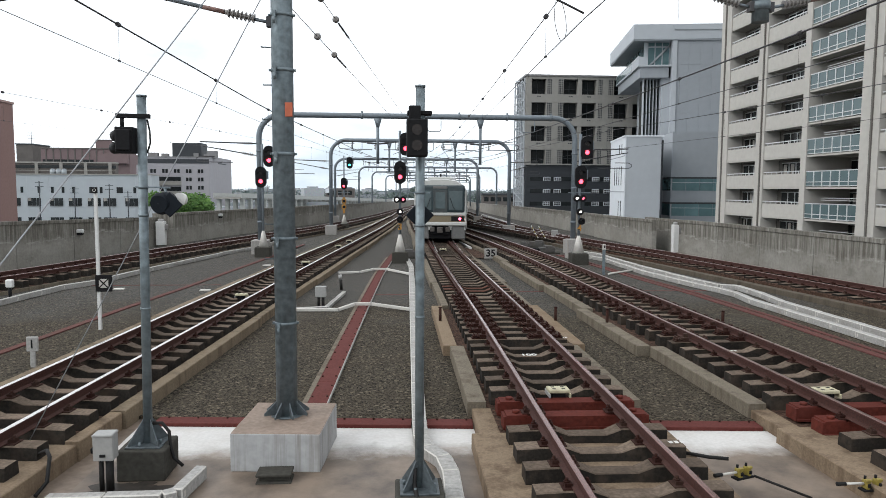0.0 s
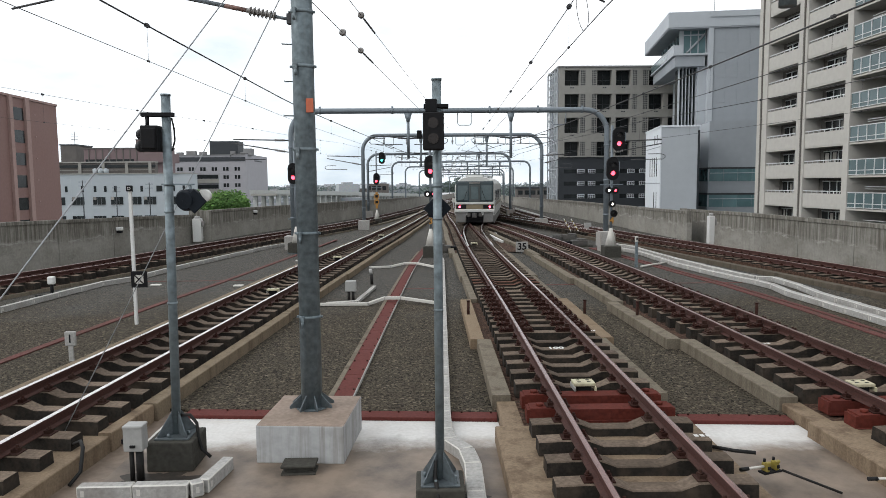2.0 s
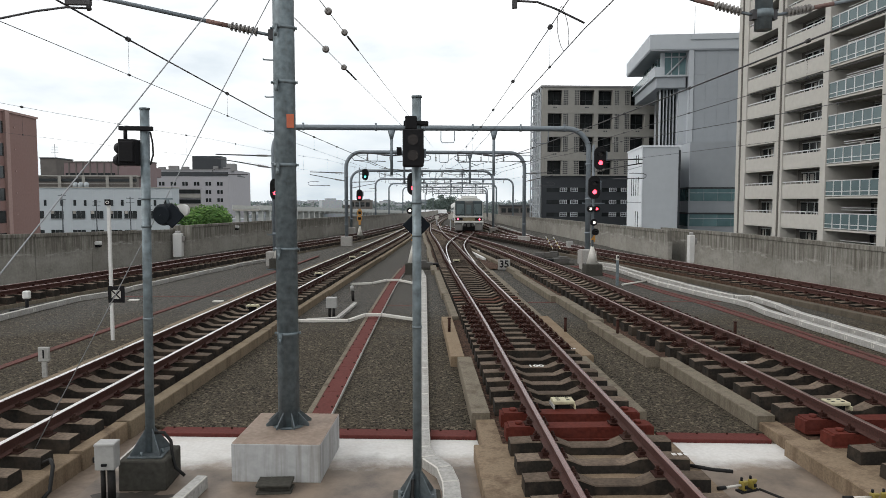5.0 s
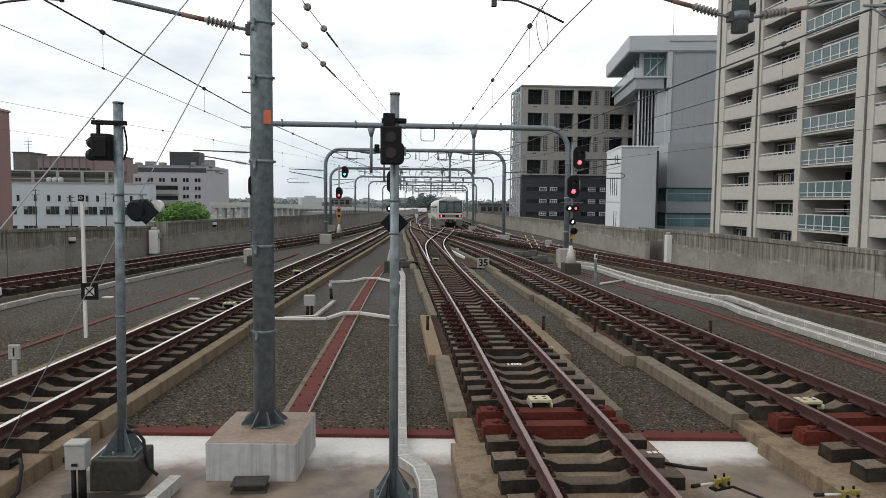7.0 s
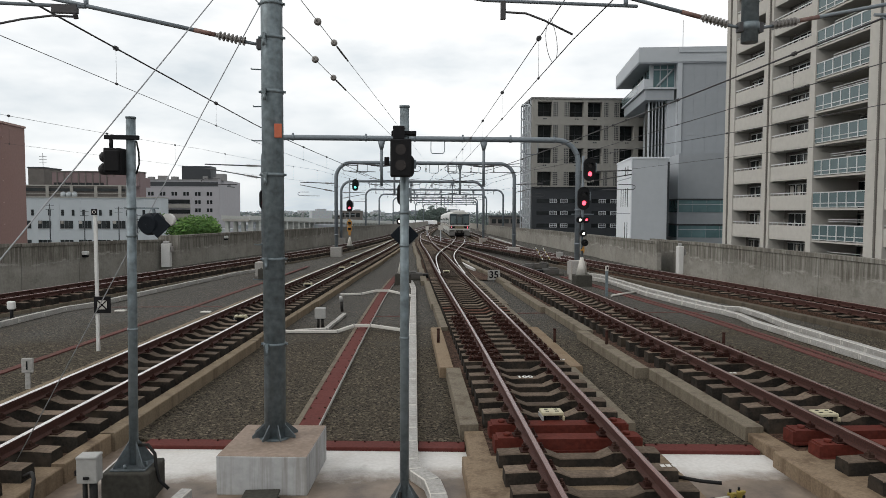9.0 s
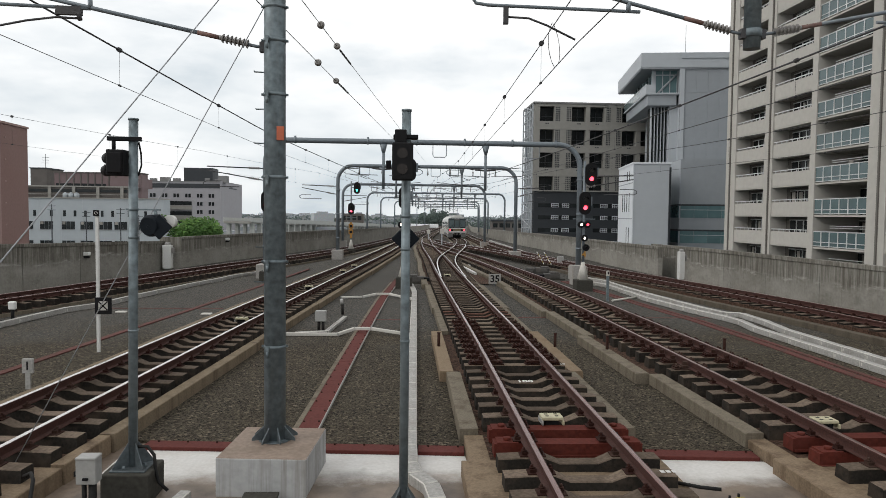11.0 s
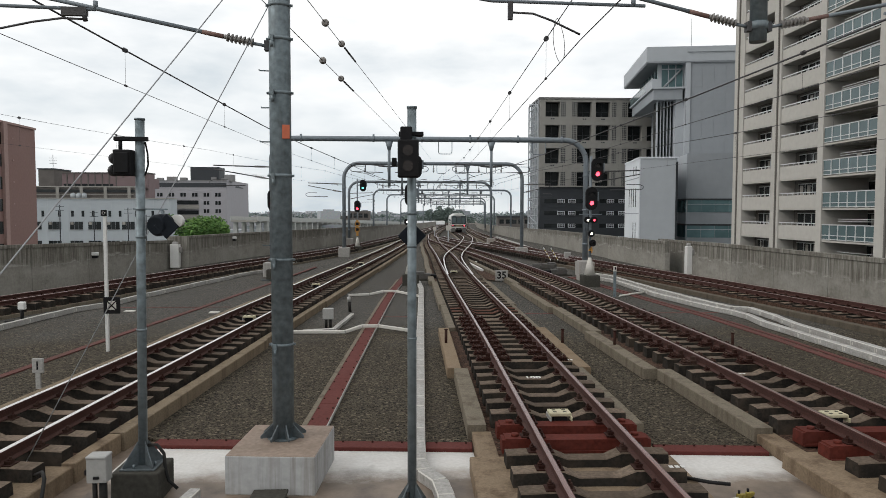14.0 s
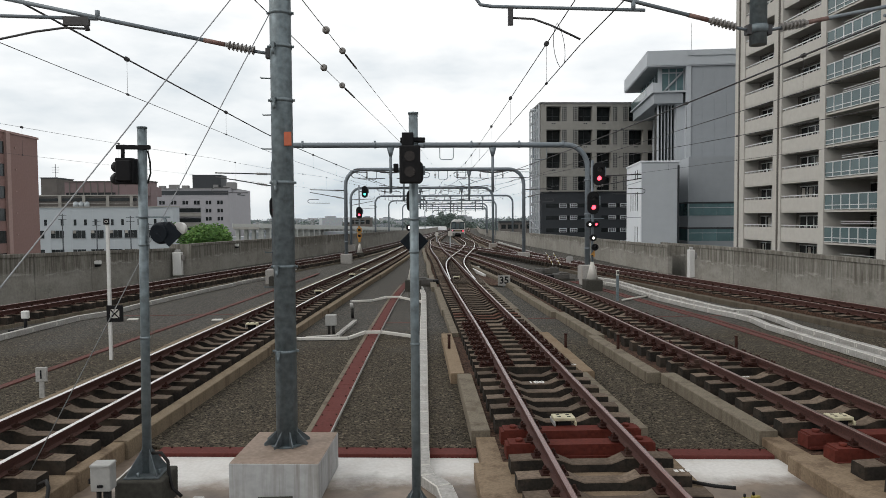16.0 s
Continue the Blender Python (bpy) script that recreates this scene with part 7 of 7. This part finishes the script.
# red cover along the walkway: plates with bolts, and a concrete edging
WALK_X = course([(-1.36, 9.9), (-1.12, 15.8), (-0.90, 20.8), (-0.57, 27.7), (-0.05, 34.8)], smooth=2)
cover = thing("walkway_cover", "red painted steel cover plates along the walkway", "cover plates")
y = 9.95
while y < 34.5:
    ln = 1.8
    bm = bmesh.new()
    pts = [(WALK_X(y + 0.005 + (ln - 0.01) * k / 2), y + 0.005 + (ln - 0.01) * k / 2, 0) for k in range(3)]
    sweep(bm, pts, [(-0.15, -0.02), (-0.15, 0.045), (-0.145, 0.05), (0.145, 0.05), (0.15, 0.045), (0.15, -0.02)])
    part("plate", bm, M["red"], cover)
    for k in range(3):
        yy = y + ln * (k + 0.5) / 3
        for q in (-0.115, 0.115):
            piece("bolt", BOLT, cover, pose(WALK_X(yy) + q, yy, 0.05))
    y += ln
for s, w in ((-0.195, 0.04), (0.160, 0.008)):
    bm = bmesh.new()
    ys = [9.95 + 1.5 * k for k in range(17)]
    sweep(bm, [(WALK_X(v) + s, v, 0) for v in ys], [(-w, -0.02), (-w, 0.045 if w > 0.03 else 0.055), (w, 0.045 if w > 0.03 else 0.055), (w, -0.02)])
    part("edging", bm, M["bed_grey"] if w > 0.03 else M["duct_slot"], cover, "pale edging")

# ---- boxes and machines ----
jb = thing("junction_box", "pale grey junction box on two black conduits", "junction box", (-3.36, 7.75, -0.05))
part("body", rbox(-0.108, -0.08, 0.37, 0.108, 0.09, 0.66, 0.012, 2), M["grey_box"], jb)
part("lid", rbox(-0.112, -0.088, 0.635, 0.112, 0.096, 0.67, 0.01), M["grey_box"], jb)
part("lock", rbox(-0.03, -0.1, 0.42, 0.03, -0.08, 0.45, 0.004), M["black"], jb)
part("latch", rbox(-0.15, -0.03, 0.44, -0.108, 0.02, 0.50, 0.006), M["black"], jb)
for x, r in ((-0.05, 0.026), (0.04, 0.042)):
    bm = bmesh.new()
    cyl(bm, (x, 0, 0), (x, 0, 0.38), r, seg=14)
    part("conduit", bm, M["rubber"], jb)

for x, y in ((2.22, 9.82), (6.13, 9.55), (2.4, 34.0), (-4.28, 19.4), (-3.55, 28.1), (-2.85, 36.3), (-2.5, 40.0)):
    t = thing("track_transponder", "cream track transponder box between the rails", "transponder", (x, y, 0.33), "track transponders")
    part("cover", rbox(-0.155, -0.12, 0.05, 0.155, 0.12, 0.10, 0.012, 2), M["cream"], t)
    for s in (-1, 1):
        part("foot", rbox(s * 0.15 - 0.012, -0.15, -0.01, s * 0.15 + 0.012, 0.15, 0.052, 0.004), M["cream"] if s > 0 else M["grey_box"], t)
        for q in (-0.05, 0.05):
            part("slot", rbox(s * 0.07 - 0.025, q - 0.02, 0.099, s * 0.07 + 0.025, q + 0.02, 0.104, 0.001), M["block_dark"], t)
    part("underside", rbox(-0.1, -0.08, -0.06, 0.1, 0.08, 0.055, 0.01), M["black"], t)

for n, (x, y, text) in enumerate(((2.34, 12.55, "100"), (6.3, 12.67, ""), (3.17, 7.83, ""), (3.27, 13.73, ""))):
    mk = thing("sleeper_mark", "white painted distance mark on a sleeper", "mark", (x, y, 0.264 if text or n == 1 else 0.330), "sleeper marks")
    if text:
        lettering(text, 0.2, M["white"], mk, pose(0, 0, 0.003))
    else:
        for k in range(3):
            part("bar", rbox(-0.1 + 0.07 * k, -0.035, 0.0, -0.05 + 0.07 * k, 0.035, 0.003, 0.001), M["white"], mk)


def point_machine(x, y, label, turn=0):
    p = thing("point_machine", label, "point machine", (x, y, grade(y)), "point machines", turn=turn)
    part("case", rbox(-0.55, -0.3, 0.08, 0.25, 0.3, 0.34, 0.03, 2), M["under"], p)
    part("cover", rbox(-0.5, -0.26, 0.33, -0.05, 0.26, 0.42, 0.03, 2), M["under"], p)
    part("motor", rbox(0.25, -0.2, 0.1, 0.6, 0.2, 0.30, 0.05, 2), M["black"], p)
    part("base", rbox(-0.8, -0.35, 0.0, 0.8, 0.35, 0.08, 0.01), M["block_dark"], p)
    for yy in (-0.12, 0.12):
        bm = bmesh.new()
        tube(bm, [(0.5, yy, 0.2), (1.7, yy, 0.24)], 0.025, 8)
        part("rod", bm, M["iron"], p)
    return p


point_machine(0.98, 33.8, "dark switch point machine beside the turnout")
point_machine(7.9, 36.2, "dark switch point machine near the crossing", 180)
for x, y in ((8.3, 40.5), (7.2, 39.2)):
    point_machine(x, y, "dark low point machine near the crossing", 160)

bxx = thing("relay_box", "small grey relay box on dark legs", "relay box", (-2.15, 19.7, 0))
part("body", rbox(-0.15, -0.1, 0.28, 0.15, 0.1, 0.58, 0.012), M["grey_box"], bxx)
for x in (-0.06, 0.06):
    bm = bmesh.new()
    cyl(bm, (x, 0, 0), (x, 0, 0.29), 0.04, seg=10)
    part("leg", bm, M["rubber"], bxx)
trough("cable_trough", "short white trough by the relay box", [(-2.75, 18.95), (-1.95, 19.2), (-1.65, 22.0)], 0.12, 0.1, 0.0, 0.8)
sp = thing("stub_post", "short dark post with a pale grey cap", "post", (-1.8, 23.0, 0))
bm = bmesh.new()
tube(bm, [(0, 0, 0), (-0.02, 0, 0.34)], 0.05, 8)
part("stem", bm, M["rubber"], sp)
bm = bmesh.new()
cyl(bm, (-0.02, 0, 0.34), (-0.04, -0.02, 0.50), 0.06, 0.055, 12)
part("cap", bm, M["grey_box"], sp)

gp = thing("lineside_post", "grey square post with a white box on top", "post", (8.19, 26.8, 0))
part("stem", rbox(-0.05, -0.05, -0.05, 0.05, 0.05, 1.0, 0.008), M["galv"], gp)
part("head", rbox(-0.055, -0.05, 0.98, 0.055, 0.05, 1.20, 0.015), M["duct"], gp)
part("hood", rbox(-0.025, -0.08, 1.06, 0.03, -0.045, 1.16, 0.008), M["black"], gp)
tagged(part("concrete_cabinet", rbox(-0.32, -0.3, 0, 0.32, 0.3, 0.95, 0.02), M["block"], m=pose(8.68, 33.3, 0)), "pale concrete plinth beside the signal", "plinth")
tagged(part("marker_box", rbox(-0.2, -0.15, 0, 0.2, 0.15, 0.75, 0.02), M["grey_box"], m=pose(10.7, 45.5, grade(45.5))), "small grey box post on the gravel", "box")
for x, y in ((9.0, 44.6), (9.35, 44.0)):
    w = thing("striped_guard", "yellow and white striped guy wire guard", "wire guard", (x, y, grade(y)))
    for k in range(9):
        bm = bmesh.new()
        a = Vector((0.06 * k, -0.05 * k, 0.05 + 0.115 * (8 - k)))
        cyl(bm, a, a + Vector((-0.06, 0.05, 0.115)), 0.03, seg=8)
        part("band", bm, M["yellow"] if k % 2 else M["white"], w)
dw = thing("dwarf_lamp", "small dark dwarf signal with a white hood", "dwarf signal", (-11.3, 21.2, 0))
part("head", rbox(-0.1, -0.08, 0.38, 0.1, 0.08, 0.62, 0.03), M["white"], dw)
bm = bmesh.new()
tube(bm, [(0, 0, 0), (0, 0, 0.4)], 0.05, 8)
part("stem", bm, M["black"], dw)
bm = bmesh.new()
tube(bm, [(-0.5, 0, 0.03), (-0.1, 0, 0.05), (0, 0, 0.1)], 0.03, 6)
part("cable", bm, M["rubber"], dw)

for x, y, w, top in ((-13.75, 42.7, 0.26, 1.40), (15.33, 37.0, 0.14, 1.5)):
    c = thing("wall_cabinet", "white equipment cabinet against the parapet", "cabinet", (x, y, grade(y)))
    part("body", rbox(-w, -0.2, 0.0, w, 0.2, top, 0.02), M["white"], c)
    part("insulator", rbox(w, -0.15, top - 0.5, w + 0.15, 0.1, top - 0.15, 0.04), M["insul"], c)
    part("cap", rbox(-w * 0.6, -0.12, top, w * 0.6, 0.12, top + 0.15, 0.03), M["grey_box"], c)
for x, y, z in ((-15.55, 36, 1.15), (-12.0, 50, 1.45)):
    c = thing("wall_lamp", "small white box lamp on the parapet", "wall lamp", (x, y, z))
    part("body", rbox(-0.15, -0.12, -0.08, 0.15, 0.12, 0.1, 0.03), M["white"], c)
    part("shade", rbox(-0.14, -0.1, -0.2, 0.14, 0.1, -0.07, 0.03), M["black"], c)

# yellow clamps and a rod lying on the deck
for x, y, a in ((3.72, 7.3, 20), (4.95, 6.9, 5)):
    c = thing("rail_clamp", "yellow clamp fitting with rods on the track bed edge", "clamp", (x, y, 0.12), "yellow clamps", turn=a)
    for dx in (-0.07, 0.06):
        part("jaw", rbox(dx - 0.025, -0.045, 0.0, dx + 0.025, 0.045, 0.10, 0.01), M["yellow"], c)
        part("nut", rbox(dx - 0.018, -0.06, 0.03, dx + 0.018, -0.04, 0.07, 0.006), M["black"], c)
        part("jaw", rbox(dx - 0.032, -0.05, 0.085, dx + 0.032, -0.01, 0.115, 0.006), M["yellow"], c)
        bm = bmesh.new()
        cyl(bm, (dx, 0.02, 0.09), (dx, 0.02, 0.135), 0.014, seg=8)
        part("bolt", bm, M["black"], c)
    bm = bmesh.new()
    tube(bm, [(-0.3, 0.02, 0.06), (-0.1, 0.0, 0.06)], 0.014, 8)
    part("rod", bm, M["duct"], c)
    part("base_plate", rbox(-0.13, -0.05, -0.02, 0.12, 0.05, 0.004, 0.004), M["black"], c)
    bm = bmesh.new()
    tube(bm, [(-0.4, 0.03, 0.06), (-0.3, 0.02, 0.06)], 0.022, 8)
    part("grip", bm, M["rubber"], c)
pipe("loose_rod", "dark rod lying on the deck", [(3.85, 7.3, 0.12), (4.35, 7.0, -0.02)], 0.014, M["rubber"], cat="rod")

# ---- guy wires from the mast ----
def ray_line(a, b, z_end):
    a, b = Vector(a), Vector(b)
    k = (z_end - a.z) / (b.z - a.z)
    return a + (b - a) * k


gtop = (MX, MY, 6.25)
for n, (a, b) in enumerate((((MX - 0.12, MY, 5.84), (-4.66, 8.48, 0.04)), ((MX - 0.07, MY, 6.64), (-3.36, 6.0, 2.77)))):
    foot = ray_line(a, b, 0.0) if n == 0 else ray_line(a, b, 0.12)
    g = thing("guy_wire", "galvanised guy wire from the mast to the deck", "guy wire", group="guy wires")
    bm = bmesh.new()
    tube(bm, [a, foot], 0.0065, 8)
    part("wire", bm, M["guy"], g)
    bm = bmesh.new()
    d = (Vector(a) - foot).normalized()
    cyl(bm, foot, foot + d * 0.22, 0.05, 0.03, 10)
    part("anchor_sleeve", bm, M["cream"], g, "cream anchor sleeve")

# ---- overhead wires ----
def overhead(name, label, pts, contact=5.46, lift=0.60, spacing=5.0, first=12.0, r=0.007, rm=0.0125, drop=0.0, bow=0.06):
    """Contact wire, messenger wire above it and hangers between them, over one track. drop: how far both come down past the mast."""

    def down(y):
        return drop * min(max((y - MY) / 13.0, 0.0), 1.0)

    o = thing(name, label, "overhead line", group="overhead lines")
    bm = bmesh.new()
    grid = []
    for (xa, ya), (xb, yb) in zip(pts, pts[1:]):
        grid += [(xa + (xb - xa) * k / 12, ya + (yb - ya) * k / 12, contact - down(ya + (yb - ya) * k / 12)) for k in range(12)]
    grid.append((*pts[-1], contact - drop))
    tube(bm, grid, r, 6)
    part("contact_wire", bm, M["wire"], o)
    bm = bmesh.new()
    fine = []
    for (xa, ya), (xb, yb) in zip(pts, pts[1:]):
        for k in range(12):
            s = k / 12
            d = down(ya + (yb - ya) * s)
            fine.append((xa + (xb - xa) * s, ya + (yb - ya) * s, contact - d + lift + 0.6 * (drop - d) + bow * (2 * s - 1) ** 2))
    fine.append((*pts[-1], contact - drop + lift + bow))
    tube(bm, fine, rm, 6)
    part("messenger_wire", bm, M["wire"], o)
    fy = [p[1] for p in fine]
    y = first
    while y < pts[-1][1] - 3 and y < 120:
        x = float(np.interp(y, fy, [p[0] for p in fine]))
        z = float(np.interp(y, fy, [p[2] for p in fine]))
        low = float(np.interp(y, fy, [p[2] for p in grid]))
        bm = bmesh.new()
        tube(bm, [(x, y, low), (x, y, z)], 0.0025, 5)
        cyl(bm, (x, y - 0.04, z), (x, y + 0.04, z), 0.04, seg=8)
        cyl(bm, (x, y - 0.03, low), (x, y + 0.03, low), 0.02, seg=8)
        part("hanger", bm, M["wire"], o)
        y += spacing
    return o


def over(line, ys, shift=0.0):
    return [(line(v) + shift, v) for v in ys]


GY = (36.4, 53.5, 76, 115, 142, 178, 220, 268, 320, 400)
overhead("overhead_line", "contact and messenger wires with hangers over a track", [(-5.12, -8), (-4.95, 8.86)] + over(LEFT, GY), contact=5.46, lift=0.48, first=12.2, r=0.0055, rm=0.0145, drop=0.21, bow=0.03)
overhead("overhead_line", "contact and messenger wires with hangers over a track", [(2.15, -8), (2.22, 8.86), (3.08, 36.4)] + over(CENTRE, GY[1:]), first=11.4, r=0.0075, rm=0.0075)
overhead("overhead_line", "contact and messenger wires with hangers over a track", [(6.9, -8), (7.05, 8.86), (6.7, 36.4), (5.6, 53.5), (3.6, 76), (4.6, 115)], first=12.1, r=0.008, rm=0.017)
overhead("overhead_line", "contact and messenger wires with hangers over a track", [(14.9, 4), (14.3, 19)] + over(FAR_RIGHT, GY), lift=0.95, first=22)
overhead("overhead_line", "contact and messenger wires with hangers over a track", [(-16.8, 8), (-13.6, 20)] + over(FAR_LEFT, GY), lift=0.9, first=24, r=0.004, rm=0.006)
overhead("overhead_line", "contact and messenger wires with hangers over a track", over(ROUTE, GY[1:]), first=58)
for a, b, ds in (((-1.98, MY, 6.9), (2.26, 60, 7.80), (14.05, 15.9)), ((-2.2, MY, 6.33), (-0.1, 36.3, 7.0), (15.1, 17.4))):
    o = thing("feeder_wire", "thin feeder wire with strain insulators", "feeder wire", group="feeder wires")
    a, b = Vector(a), Vector(b)
    bm = bmesh.new()
    tube(bm, [a, b], 0.007, 6)
    part("wire", bm, M["wire"], o)
    for yy in ds:
        p = a + (b - a) * ((yy - a.y) / (b.y - a.y))
        bm = bmesh.new()
        cyl(bm, p - Vector((0, 0.07, 0)), p - Vector((0, 0.02, 0)), 0.045, 0.076, 16)
        cyl(bm, p - Vector((0, 0.02, 0)), p + Vector((0, 0.04, 0)), 0.076, 0.066, 16)
        cyl(bm, p + Vector((0, 0.04, 0)), p + Vector((0, 0.12, 0)), 0.028, 0.022, 10)
        part("insulator_disc", bm, M["insul"], o)
    p = a + (b - a) * ((ds[1] + 0.4 - a.y) / (b.y - a.y))
    q = a + (b - a) * ((ds[1] + 2.0 - a.y) / (b.y - a.y))
    bm = bmesh.new()
    tube(bm, [p, q], 0.022, 6)
    part("grip", bm, M["wire"], o)

# black hoses looping over the track bed edge beside the guy anchor
for pts in ([(-5.0, 8.3, 0.19), (-4.35, 8.2, 0.20), (-4.15, 8.1, 0.30), (-4.05, 7.95, 0.28), (-4.02, 7.8, 0.05), (-4.05, 7.6, -0.02)],
            [(3.7, 7.6, 0.20), (3.5, 7.7, 0.19), (3.2, 7.9, 0.19)]):
    pipe("cable_hose", "black cable hose on the track bed", pts, 0.022, M["rubber"], cat="hose")
# pale guard strips beside the turnout
for pts in ([(3.85, 44.0, 0.25), (4.3, 38.5, 0.12)], [(3.95, 46.0, 0.15), (4.9, 44.5, 0.15)], [(3.0, 70, 0.2), (4.1, 66, 0.2)], [(4.9, 72, 0.2), (5.6, 66, 0.2)]):
    bm = bmesh.new()
    sweep(bm, [(p, q, r + grade(q)) for p, q, r in pts], [(-0.06, -0.2), (-0.06, 0.05), (0.06, 0.05), (0.06, -0.2)])
    tagged(part("guard_strip", bm, M["white"]), "pale guard strip beside the turnout", "guard strip", "guard strips")

# jumper loops between the wires over the middle track
for ends, bulge in ((((2.26, 10.45, 6.16), (2.26, 10.22, 5.47)), -0.07), (((2.26, 10.40, 6.16), (2.26, 9.95, 5.47)), 0.05)):
    p, q = Vector(ends[0]), Vector(ends[1])
    loop = [p.lerp(q, k / 10) + Vector((bulge * math.sin(math.pi * k / 10) ** 0.7, 0, 0)) for k in range(11)]
    pipe("jumper_wire", "thin jumper wire looping between messenger and contact wire", loop, 0.0045, M["wire"], 6, "wire")


# ---- what moves: the train leaving along the turnout ----
def motions():
    times = [0, 1, 2, 3, 4, 5, 6, 7, 8, 9, 10, 11, 12, 13, 14, 15, 16]
    for k, car in enumerate(CARS):
        rows = []
        for t in times:
            y = float(np.interp(t, *TAIL)) + 20.0 * k
            x0, x1 = ROUTE(y + 3), ROUTE(y + 16.5)
            a = math.degrees(math.atan2(x1 - x0, 13.5))
            sx = (x1 - x0) / 13.5
            rows.append((t, pose(x0 - 3 * sx, y, grade(y + 9.75), 0, 0, -a)))
        walk(car, rows)


motions()
